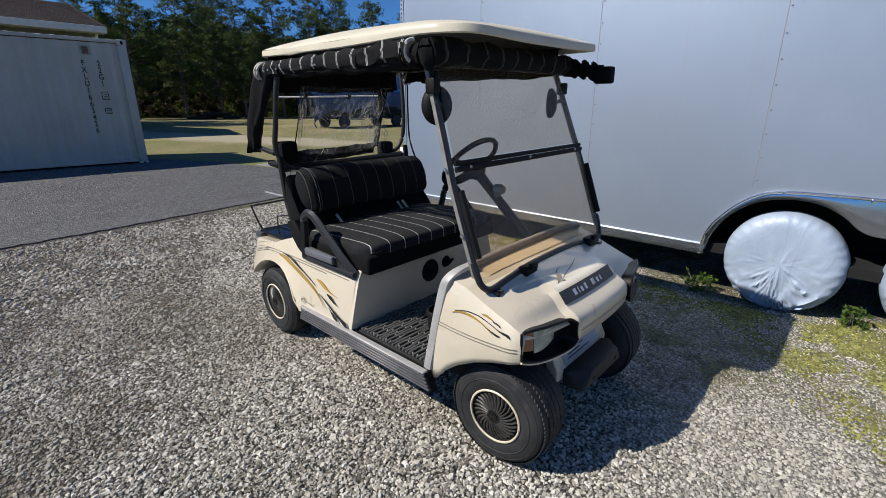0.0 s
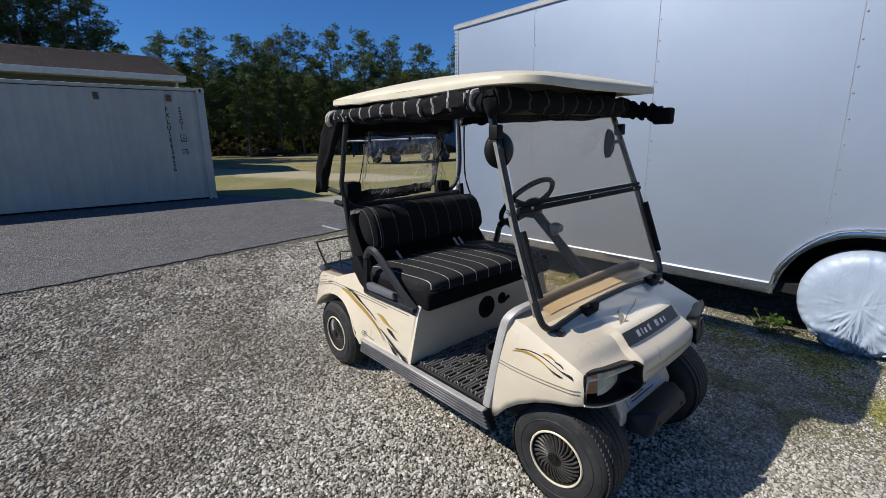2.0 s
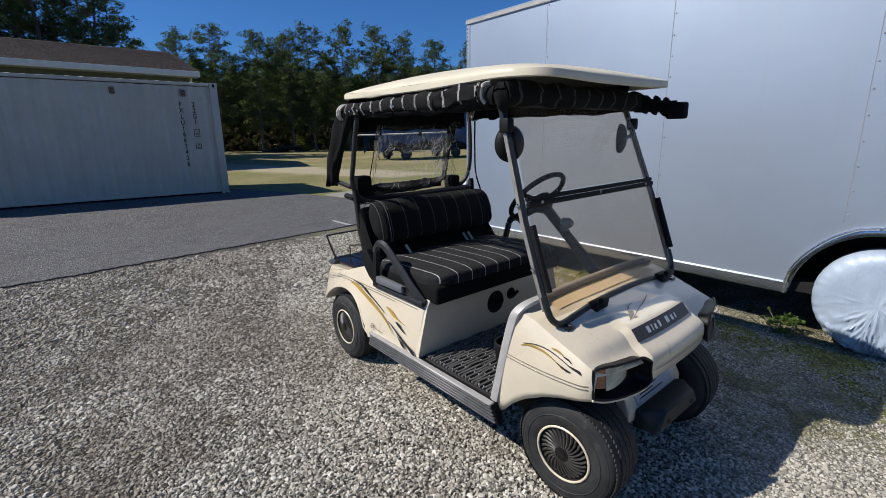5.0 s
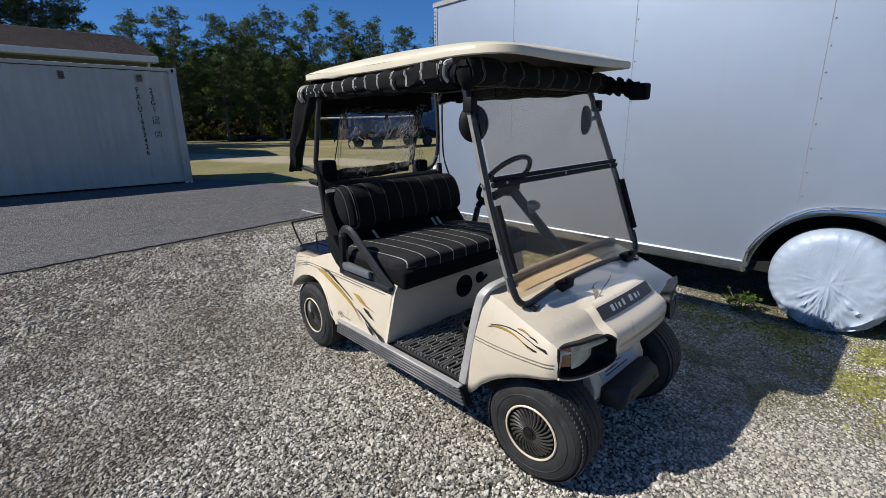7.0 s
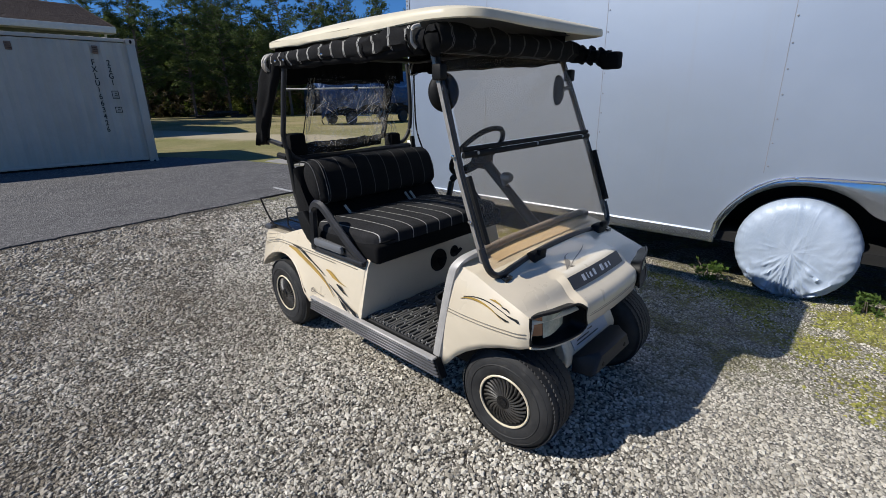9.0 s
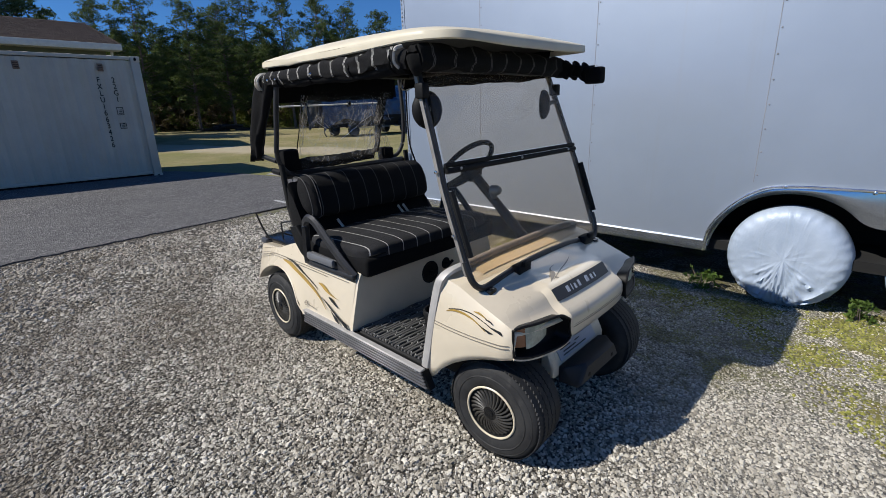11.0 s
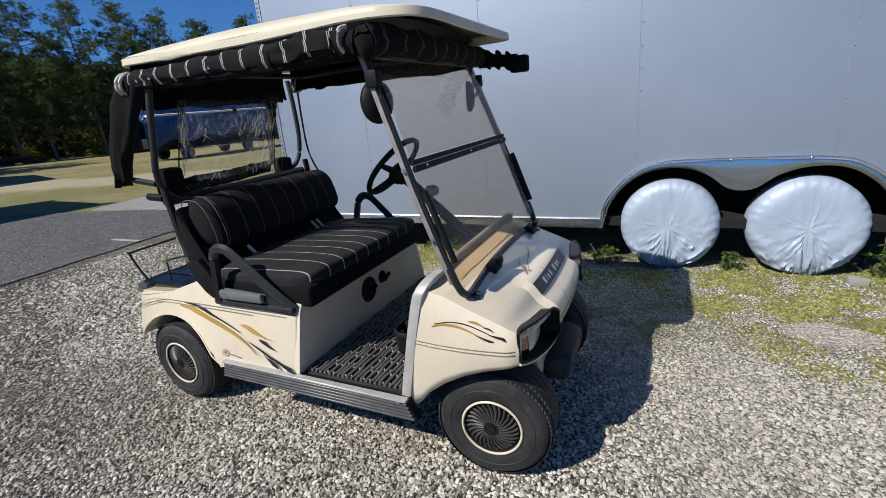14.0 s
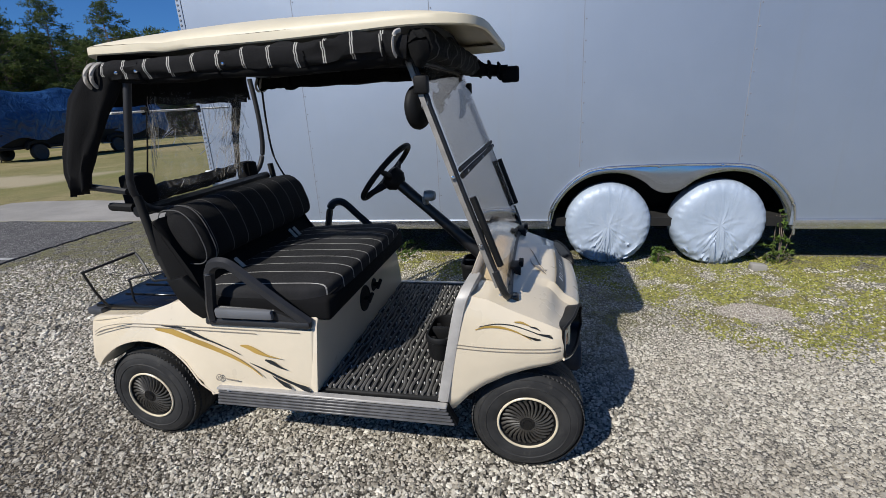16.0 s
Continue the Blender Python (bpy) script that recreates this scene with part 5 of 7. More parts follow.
        deep = lambda i, f: 0.002 - 0.055 * min(1, 3.2 * math.sin(math.pi * f)) * min(1, 3.5 * math.sin(math.pi * i / (n - 1)))
        sheet(bm, [[skin(i, j / 12, deep(i, j / 12)) for j in range(13)] for i in range(n)])
        part("bowl", bm, BOWL, root, "deep black headlight bowl")
        bm = bmesh.new()
        loop = [skin(i, 0, 0.003) for i in range(n)] + [skin(n - 1, f / 6, 0.003) for f in range(1, 6)] + [skin(i, 1, 0.003) for i in range(n - 1, -1, -1)] + [skin(0, 1 - f / 6, 0.003) for f in range(1, 6)]
        tube(bm, loop, 0.0055, 8, closed=True)
        part("rim", bm, BOWL, root)
        bm = bmesh.new()
        sheet(bm, [[skin(i, 0.10 + 0.68 * j / 6 * (1 - 0.30 * ((i - 6) / 10) ** 2), -0.006 - 0.030 * ((i - 6) / 10) ** 1.5 + 0.004 * math.sin(math.pi * j / 6)) for j in range(7)] for i in range(6, 16)])
        part("lens", bm, LENS, root, "greyish headlight lens, its reflection put into the colour")
        bm = bmesh.new()
        sheet(bm, [[skin(i, 0.10 + 0.60 * j / 4, -0.006 + 0.002 * math.sin(math.pi * j / 4)) for j in range(5)] for i in range(1, 7)])
        part("side_lens", bm, AMBER, root, "amber side lens")
        bm = bmesh.new()
        tube(bm, [skin(i, 1.0, -0.004) - Vector((0, 0, 0.013)) for i in range(n - 2)], 0.0055, 6)
        part("lip", bm, CREAM, root, "cream lip below the headlight")
    # valance with a sticker, and the black bumper
    bm = bmesh.new()
    prism(bm, [(1.70, 0.30), (1.80, 0.30), (1.802, 0.352), (1.768, 0.408), (1.752, 0.43), (1.765, 0.53), (1.70, 0.54)], side, -0.235, 0.235, 0.012, 2)
    valance = part("valance", bm, CREAM, cart, "cream panel below the nose")
    bm = bmesh.new()
    prism(bm, [(1.7995, 0.358), (1.8025, 0.361), (1.7735, 0.409), (1.770, 0.407)], side, -0.17, 0.15)
    sticker = part("sticker", bm, STICKER, valance, "pale grey sticker with unreadable print")
    for z, a, b in ((0.399, -0.15, -0.06), (0.397, -0.02, 0.02), (0.386, -0.13, -0.02), (0.374, -0.14, 0.06)):
        bm = bmesh.new()
        x = 1.8025 - (z - 0.361) * 0.604
        box(bm, x - 0.001, x + 0.0022, a, b, z - 0.002, z + 0.002)
        part("print_bar", bm, INK, sticker)
    bm = bmesh.new()
    prism(bm, [(1.80, 0.265), (1.80, 0.345), (1.835, 0.352), (1.890, 0.368), (1.906, 0.355), (1.905, 0.285), (1.885, 0.262)], side, -0.195, 0.195, 0.014, 3)
    for v in bm.verts:
        if v.co.x > 1.85:
            v.co.y *= 1 - 0.28 * ease(0.30, 0.37, v.co.z) - 0.06
    bumper = part("bumper", bm, BUMPER, cart, "black moulded front bumper block")
    for y in (-0.11, 0.11):
        # no real hole: a dark disc carries its shade
        bm = bmesh.new()
        lathe(bm, [(0.011, 0.0), (0.009, 0.002), (0.0, 0.002)], lambda a, b, h: (1.9065 + h, y + a, 0.31 + b), 12)
        part("bolt_hole", bm, DARK, bumper)


BOWL = plain("headlight_bowl_black", (0.004, 0.004, 0.0045), 0.5, vary=0.2, spec=0.25)
STICKER = plain("pale_grey_sticker", (0.42, 0.42, 0.44), 0.4, vary=0.08)
BUMPER = plain("matt_black_bumper", (0.02, 0.02, 0.021), 0.65, vary=0.2, scale=14)
PLATE = plain("plate_dark_grey", (0.035, 0.035, 0.037), 0.35, vary=0.1)
PLATE_PALE = plain("plate_pale_marks", (0.62, 0.63, 0.65), 0.3, metal=0.3, vary=0.05)
cowl_fittings()


# -- seat --
def cushion(name, cuts, place, material, label=""):
    """A padded block: a closed skin, from a box map with rounded edges."""
    bm = bmesh.new()
    bmesh.ops.create_cube(bm, size=2)
    bmesh.ops.subdivide_edges(bm, edges=bm.edges[:], cuts=cuts, use_grid_fill=True)
    for v in bm.verts:
        v.co = place(v.co)
    return part(name, bm, material, cart, label, 60)


def round_box(c, hx, hy, hz, power):
    """Cube point to a soft-edged box."""
    x, y, z = c
    m = max(abs(x), abs(y), abs(z))
    l = max(1e-6, (abs(x) ** power + abs(y) ** power + abs(z) ** power) ** (1 / power))
    return Vector((x * hx * m / l, y * hy * m / l, z * hz * m / l))


def seat():
    def low(c):
        p = round_box(c, 0.295, 0.508, 0.072, 7)
        z = p.z + (0.010 * (1 - (c.x ** 2)) * (1 - c.y ** 6) if c.z > 0 else 0)
        z += 0.006 * noise.noise((p.x * 4, p.y * 4, 1)) * (c.z > 0)
        tilt = 0.04 * (p.x + 0.29)
        return Vector((p.x + 0.590 + (0.02 if c.z > 0 else 0) * c.x, p.y, z + 0.702 + tilt))
    cushion("seat_cushion", 22, low, SEAT_CLOTH, "dark grey striped seat cushion with black sides")
    # the black side panel wraps the cushion
    bm = bmesh.new()
    box(bm, 0.30, 0.893, -0.513, 0.513, 0.632, 0.733, 0.022, 3)
    part("cushion_boxing", bm, BLACK_CLOTH, cart, "black cushion side panel")
    bm = bmesh.new()
    line = [(0.885, -0.49, 0.742), (0.893, -0.4, 0.7455), (0.895, 0, 0.747), (0.893, 0.4, 0.7455), (0.885, 0.49, 0.742)]
    tube(bm, curve(line, 6), 0.005, 6)
    part("piping", bm, BLACK_CLOTH, cart)

    def bolster(c):
        """A plump roll of a cushion with nearly flat ends."""
        m = max(abs(c.x), abs(c.z), 1e-6)
        l = max(1e-6, (abs(c.x) ** 2.7 + abs(c.z) ** 2.7) ** (1 / 2.7))
        u, w = c.x * m / l, c.z * m / l
        r = min(1.0, math.hypot(u, w))
        end = 1 - 0.10 * abs(c.y) ** 7
        y = 0.020 + 0.482 * c.y * (1 - 0.07 * r ** 4 * (abs(c.y) > 0.98))
        puff = 1 + 0.03 * noise.noise((y * 5, u * 2, w * 2 + 4))
        x = 0.232 + 0.092 * u * end * puff - 0.30 * 0.126 * w * end
        return Vector((x, y, 0.972 + 0.126 * w * end * puff + 0.006 * noise.noise((y * 3, 0, 2))))
    cushion("seat_back", 20, bolster, SHADED_BACK_CLOTH, "black striped plump seat back cushion")
    for y, fit in ((-0.459, 0.945), (-0.405, 1.0)):
        bm = bmesh.new()
        ring = []
        for i in range(48):
            a = 2 * math.pi * i / 48
            u, w = (math.copysign(abs(f) ** (2 / 2.7), f) for f in (math.cos(a), math.sin(a)))
            ring.append((0.232 + 0.092 * fit * u - 0.30 * 0.126 * fit * w, y, 0.972 + 0.126 * fit * w))
        tube(bm, ring, 0.0024, 6, closed=True)
        part("piping", bm, PIPING, cart, "grey piping on the seat back")
    # shell and cloth skirt behind and below the back
    bm = bmesh.new()
    prism(bm, [(0.125, 1.05), (0.15, 1.06), (0.20, 0.96), (0.255, 0.82), (0.33, 0.73), (0.35, 0.655), (0.24, 0.655), (0.17, 0.72), (0.105, 0.88)], side, -0.50, 0.50, 0.02, 2)
    part("seat_shell", bm, BLACK_CLOTH, cart, "black cloth-covered seat shell")
    for s in (-1, 1):
        bm = bmesh.new()
        prism(bm, [(0.165, 0.80), (0.25, 0.82), (0.33, 0.72), (0.375, 0.64), (0.30, 0.628), (0.255, 0.655), (0.20, 0.715)], side, s * 0.498, s * 0.533, 0.008, 2)
        part("seat_flange", bm, BLACK, cart, "black moulded flange beside the seat")
    for y in (-0.31, 0.17, 0.215):
        bm = bmesh.new()
        tube(bm, [(0.345, y, 0.83), (0.375, y + 0.03, 0.765)], 0.008, 6, flat=0.5)
        part("buckle_strap", bm, SLEEVE, cart, "pale strap between seat and back")
    # arm rests: a moulded loop on a base with a grey insert
    for s in (-1, 1):
        y = 0.555 * s
        bm = bmesh.new()
        line = curve([(0.805, y * 0.955, 0.630), (0.72, y * 0.98, 0.705), (0.60, y, 0.812), (0.53, y * 1.01, 0.877), (0.49, y * 1.015, 0.898), (0.445, y * 1.015, 0.893), (0.415, y * 1.01, 0.86), (0.395, y, 0.78), (0.375, y * 0.99, 0.70), (0.37, y * 0.985, 0.64)], 6)
        tube(bm, line, 0.0245, 6, flat=0.8)
        arm = part("arm_rest", bm, ARM, cart, "black moulded arm rest")
        bm = bmesh.new()
        box(bm, 0.33, 0.815, min(y * 0.94, y * 1.0), max(y * 0.94, y * 1.0), 0.612, 0.645, 0.01)
        part("base", bm, ARM, arm)
        bm = bmesh.new()
        prism(bm, [(0.40, 0.64), (0.375, 0.70), (0.66, 0.69), (0.70, 0.665), (0.78, 0.64)], side, y * 0.955, y * 0.985, 0.006, 1)
        part("side_plate", bm, ARM, arm)
        bm = bmesh.new()
        box(bm, 0.40, 0.665, min(y * 0.988, y * 1.035), max(y * 0.988, y * 1.035), 0.655, 0.70, 0.012)
        part("insert", bm, INSERT, arm, "grey arm rest insert")


INSERT = plain("grey_arm_insert", (0.115, 0.12, 0.13), 0.45, vary=0.12)
PIPING = plain("grey_piping", (0.07, 0.07, 0.07), 0.7, vary=0.1)
ARM = plain("black_moulded_arm", (0.022, 0.0225, 0.025), 0.42, vary=0.2, grain=0.0005, gscale=300)
seat()


# -- steering --
def steering():
    c, d = Vector((0.925, 0.225, 1.125)), Vector((0.72, 0.0, -0.66)).normalized()
    u, w = Vector((0, 1, 0)), d.cross(Vector((0, 1, 0))).normalized()
    bm = bmesh.new()
    tube(bm, [c + d * 0.05, c + d * 0.30, c + d * 0.66, c + d * 0.80], [0.030, 0.026, 0.033, 0.036], 12)
    col = part("steering_column", bm, STEEL_BLACK, cart, "black steering column")
    bm = bmesh.new()
    tube(bm, [c + u * math.cos(a) * 0.178 + w * math.sin(a) * 0.178 for a in (2 * math.pi * i / 40 for i in range(40))], 0.0145, 8, closed=True)
    wheel_ = part("steering_wheel", bm, BLACK, cart, "black steering wheel")
    for a in (0.25, math.pi - 0.25, -math.pi / 2 - 0.35, -math.pi / 2 + 0.35):
        bm = bmesh.new()
        e = c + u * math.cos(a) * 0.172 + w * math.sin(a) * 0.172
        tube(bm, [c + d * 0.05, c.lerp(e, 0.5) + d * 0.03, e], [0.026, 0.018, 0.012], 8, flat=0.8)
        part("spoke", bm, BLACK, wheel_)
    bm = bmesh.new()
    lathe(bm, [(0.0, -0.002), (0.045, 0.0), (0.062, 0.015), (0.060, 0.06), (0.035, 0.09)], lambda a, b, h: c + u * a + w * b + d * (h + 0.012), 20)
    part("hub", bm, BLACK, wheel_)
    k = c + d * 0.27
    bm = bmesh.new()
    tube(bm, [k, k + Vector((0.01, -0.02, 0.045)), k + Vector((0.03, -0.03, 0.06))], 0.018, 8)
    lathe(bm, [(0.0, -0.03), (0.026, -0.025), (0.03, 0.01), (0.02, 0.03), (0.0, 0.035)], lambda a, b, h: k + Vector((0.035 + h, -0.035 + a, 0.062 + b)), 12)
    part("clip_knob", bm, GALV, col, "small grey clip on the column")
    for i, y in enumerate((0.02, 0.16)):
        bm = bmesh.new()
        box(bm, 1.36, 1.40, y, y + (0.12 if i else 0.07), 0.42, 0.50, 0.012)
        tube(bm, [(1.38, y + 0.04, 0.46), (1.43, y + 0.04, 0.50)], 0.012, 8)
        part("pedal", bm, BLACK, cart)


steering()


def cup_holders():
    # one oval block with two wells on each side
    for y in (-0.42, 0.40):
        def oval(r, z, half=0.052):
            ring = []
            for q in range(32):
                an = 2 * math.pi * q / 32
                ring.append((1.335 + r * math.cos(an), y + r * math.sin(an) + math.copysign(half, math.sin(an + 0.001)), z))
            return ring + ring[:1]
        bm = bmesh.new()
        sheet(bm, [oval(0.01, 0.485), oval(0.047, 0.487), oval(0.052, 0.50), oval(0.056, 0.562), oval(0.060, 0.566), oval(0.060, 0.582), oval(0.056, 0.587), oval(0.050, 0.586), oval(0.046, 0.575), oval(0.043, 0.51), oval(0.01, 0.508)])
        bmesh.ops.remove_doubles(bm, verts=bm.verts[:], dist=0.0002)
        box(bm, 1.290, 1.380, y - 0.010, y + 0.010, 0.505, 0.583, 0.004)
        for yy in (y - 0.055, y + 0.055):
            for x in (1.305, 1.365):
                box(bm, x - 0.010, x + 0.010, yy - 0.003, yy + 0.003, 0.508, 0.570, 0.002)
        box(bm, 1.38, 1.44, y - 0.07, y + 0.07, 0.50, 0.56, 0.008)
        part("cup_holder", bm, BLACK, cart, "black double cup holder under the dash")


cup_holders()


# -- windscreen --
def ws(y, z):
    """A place in the plane of the windscreen."""
    return Vector((1.608 - (z - 0.745) * 0.365, y, z))


# aluminium with the post's shade put into a darker base colour
SHADED_POST = plain("shaded_aluminium_post", (0.23, 0.215, 0.195), 0.45, metal=0.2, vary=0.18, scale=22, gscale=260)


def windscreen():
    H = 0.488

    def hw(z):
        return min(0.522, 0.478 + 0.10 * max(0, 1.57 - z))
    # the frame: aluminium posts with a black edge
    for s in (-1, 1):
        bm = bmesh.new()
        tube(bm, [ws(s * hw(z), z) + Vector((-0.012, 0, -0.004)) for z in (0.815, 1.0, 1.15, 1.3, 1.60)], 0.012, 4, flat=0.75, up=(1, 0, 0))
        post = part("windscreen_post", bm, SHADED_POST, cart, "aluminium windscreen post with black edging")
        bm = bmesh.new()
        tube(bm, [ws(s * (hw(z) - 0.007), z) + Vector((0.001, 0, 0.0)) for z in (0.815, 1.0, 1.15, 1.3, 1.60)], 0.0085, 6)
        part("edging", bm, STEEL_BLACK, post)
        bm = bmesh.new()
        tube(bm, [ws(s * (hw(z) - 0.012), z) + Vector((0.022, 0, 0.008)) for z in (0.88, 1.0, 1.13)], 0.0125, 6)
        part("pad", bm, BLACK, post)
        bm = bmesh.new()
        p = ws(s * H, 1.515)
        box(bm, p.x - 0.022, p.x + 0.026, p.y - 0.02, p.y + 0.02, p.z - 0.03, p.z + 0.028, 0.008)
        part("clamp", bm, BLACK, post, "black clamp")
        bm = bmesh.new()
        line = curve([ws(s * 0.522, 0.87), ws(s * 0.520, 0.815), ws(s * 0.505, 0.775), ws(s * 0.465, 0.753), ws(s * 0.39, 0.757)], 5)
        tube(bm, line, 0.014, 8)
        part("bend", bm, STEEL_BLACK, post)
        bm = bmesh.new()
        q = ws(s * (H - 0.045), 0.735)
        box(bm, q.x - 0.02, q.x + 0.03, q.y - 0.022, q.y + 0.022, q.z - 0.03, q.z + 0.015, 0.006)
        part("foot", bm, BLACK_GLOSS, post)
        for z in (1.21, 0.97):
            bm = bmesh.new()
            p = ws(s * hw(z), z)
            lathe(bm, [(0.008, 0), (0.006, 0.004), (0, 0.005)], lambda a, b, h: (p.x - 0.012 + a, p.y + s * (0.014 + h), p.z + b), 8)
            part("bolt", bm, CHROME, post)
    bm = bmesh.new()
    tube(bm, curve([ws(-0.395, 0.757), ws(-0.2, 0.775), ws(0.0, 0.78), ws(0.2, 0.775), ws(0.395, 0.757)], 5), 0.0145, 8)
    part("bottom_bar", bm, STEEL_BLACK, cart)
    bm = bmesh.new()
    tube(bm, [ws(-H, 1.60), ws(H, 1.60)], 0.016, 8)
    part("top_bar", bm, STEEL_BLACK, cart)
    for dz, wide in ((-0.011, 0.012), (0.010, 0.010)):
        bm = bmesh.new()
        tube(bm, [ws(-0.50, 1.218 + dz) + Vector((0.016, 0, 0.005)), ws(0.50, 1.218 + dz) + Vector((0.016, 0, 0.005))], wide, 8, flat=0.7)
        part("hinge_bar", bm, BLACK, cart, "black hinge bar across the windscreen")
    for y in (-0.42, 0.0, 0.42):
        bm = bmesh.new()
        p = ws(y, 1.208) + Vector((0.024, 0, 0.008))
        lathe(bm, [(0.007, 0), (0.005, 0.004), (0, 0.005)], lambda a, b, h: (p.x + h, p.y + a, p.z + b), 8)
        part("rivet", bm, GALV, cart)
    for z0, z1, off in ((0.785, 1.212, 0.004), (1.244, 1.585, 0.012)):
        bm = bmesh.new()
        for d in (0.0, 0.005):
            sheet(bm, [[ws(y * (hw(z) - 0.016), z) + Vector((off + d, 0, 0)) for y in (-1, 0, 1)] for z in (z0, z1)])
        part("windscreen_pane", bm, TINTED, cart, "smoked acrylic windscreen pane")
    for y, z in ((-0.22, 0.768), (0.36, 0.765)):
        bm = bmesh.new()
        p = ws(y, z)
        box(bm, p.x - 0.005, p.x + 0.04, p.y - 0.045, p.y + 0.045, p.z - 0.022, p.z + 0.024, 0.006)
        box(bm, p.x + 0.03, p.x + 0.05, p.y - 0.02, p.y + 0.03, p.z + 0.015, p.z + 0.04, 0.004)
        part("clip", bm, BLACK, cart, "black windscreen clip")
    # round mirrors behind the posts
    for s in (-1, 1):
        root = new("mirror")
        root.parent = cart
        tagged(root, "round black side mirror")
        c = Vector((1.30, s * 0.435, 1.442))
        d = Vector((0.86, -0.42, 0.0) if s < 0 else (0.94, 0.30, 0.0)).normalized()
        u = Vector((0, 0, 1))
        w = d.cross(u)
        bm = bmesh.new()
        lathe(bm, [(0.060, -0.012), (0.066, -0.010), (0.067, 0.0), (0.062, 0.012), (0.04, 0.024), (0.0, 0.028)], lambda a, b, h: c + w * a * 0.95 + u * b * 1.12 + d * h, 28)
        part("shell", bm, BLACK, root)
        bm = bmesh.new()
        lathe(bm, [(0.0605, -0.0125), (0.0, -0.0125)], lambda a, b, h: c + w * a * 0.95 + u * b * 1.12 + d * h, 28)
        part("glass", bm, CHROME, root, "mirror glass")
        bm = bmesh.new()
        tube(bm, [c + d * 0.02, c + Vector((0.03, s * 0.03, 0.01)), ws(s * H, 1.45)], 0.011, 8)
        part("bracket", bm, GALV, root)


windscreen()


# -- roof --
def roof():
    x0, x1, hy = -0.025, 1.545, 0.545
    xm, hx = (x0 + x1) / 2, (x1 - x0) / 2

    def plan(u, v):
        """Square to rounded plan."""
        p = 7.0
        m = max(abs(u), abs(v), 1e-6)
        l = max(1e-6, (abs(u) ** p + abs(v) ** p) ** (1 / p))
        return u * m / l, v * m / l
    bm = bmesh.new()
    n = 28
    g = [math.sin(math.pi / 2 * (-1 + 2 * i / n)) for i in range(n + 1)]

    def top(u, v):
        a, b = plan(u, v)
        r = min(1.0, (abs(a) ** 9 + abs(b) ** 9) ** (1 / 9))
        z = 1.710 + 0.030 * (1 - r ** 9) ** 0.5 + 0.072 * (1 - a * a) * (1 - 0.24 * a) * (1 - b * b)
        z -= 0.014 * ease(0.60, 1.0, a)
        # an old dent in the flank
        z -= 0.006 * math.exp(-(((xm + hx * a) - 0.44) / 0.05) ** 2) * ease(0.75, 1.0, -b)
        return Vector((xm + hx * a, hy * b, z))
    sheet(bm, [[top(u, v) for v in g] for u in g])
    rim = [(u, -1) for u in g] + [(1, v) for v in g[1:]] + [(u, 1) for u in g[::-1][1:]] + [(-1, v) for v in g[::-1][1:-1]]

    def edge(u, v, dz, inn):
        p = top(u, v)
        a, b = plan(u, v)
        wave = 0.003 * noise.noise((p.x * 3, 0, 9)) * (v == -1)
        return Vector((p.x - inn * a, p.y - inn * b, p.z + dz + wave))
    loops = [[edge(u, v, dz, inn) for u, v in rim] for dz, inn in ((0, 0), (-0.012, -0.0015), (-0.026, -0.002), (-0.0305, 0.003), (-0.025, 0.010), (0.0, 0.05))]
    sheet(bm, [l + [l[0]] for l in loops])
    bmesh.ops.remove_doubles(bm, verts=bm.verts[:], dist=0.0008)
    part("roof", bm, CREAM_FADED, cart, "cream moulded plastic roof with a rolled edge", 50)
    bm = bmesh.new()
    sheet(bm, [[top(u * 0.84 - 0.11, v * 0.93) - Vector((0, 0, 0.03)) for v in g[::4]] for u in g[::4]])
    part("roof_lining", bm, LINING, cart)
    # frame below the roof and the rear struts
    for s in (-1, 1):
        bm = bmesh.new()
        tube(bm, [(0.20, s * 0.47, 1.655), (0.8, s * 0.47, 1.665), (1.33, s * 0.47, 1.645)], 0.015, 8)
        part("roof_rail", bm, STEEL_BLACK, cart)
        bm = bmesh.new()
        right = [(0.215, -0.505, 1.65), (0.18, -0.515, 1.50), (0.135, -0.515, 1.34), (0.098, -0.512, 1.22), (0.08, -0.475, 1.135), (0.08, -0.41, 1.085), (0.085, -0.33, 1.07)]
        left = [(0.025, 0.53, 1.65), (0.035, 0.53, 1.56), (0.042, 0.53, 1.42), (0.038, 0.53, 1.29), (0.024, 0.522, 1.20), (0.012, 0.485, 1.135), (0.005, 0.42, 1.105), (0.0, 0.33, 1.095)]
        line = curve(right if s < 0 else left, 6)
        tube(bm, line, 0.0145, 10)
        part("rear_strut", bm, STRUT, cart, "dark grey rear roof strut")
        bm = bmesh.new()
        tube(bm, [(0.09, s * 0.49, 1.16), (0.12, s * 0.49, 0.9), (0.20, s * 0.49, 0.66)], 0.0175, 10)
        part("seat_strut", bm, DARK, cart)
    bm = bmesh.new()
    tube(bm, [(0.20, -0.47, 1.655), (0.20, 0.47, 1.655)], 0.015, 8)
    part("roof_rail", bm, STEEL_BLACK, cart)


LINING = plain("dark_roof_lining", (0.035, 0.033, 0.03), 0.9, vary=0.2)
STRUT = plain("dark_grey_strut", (0.016, 0.016, 0.018), 0.55, vary=0.15)
roof()


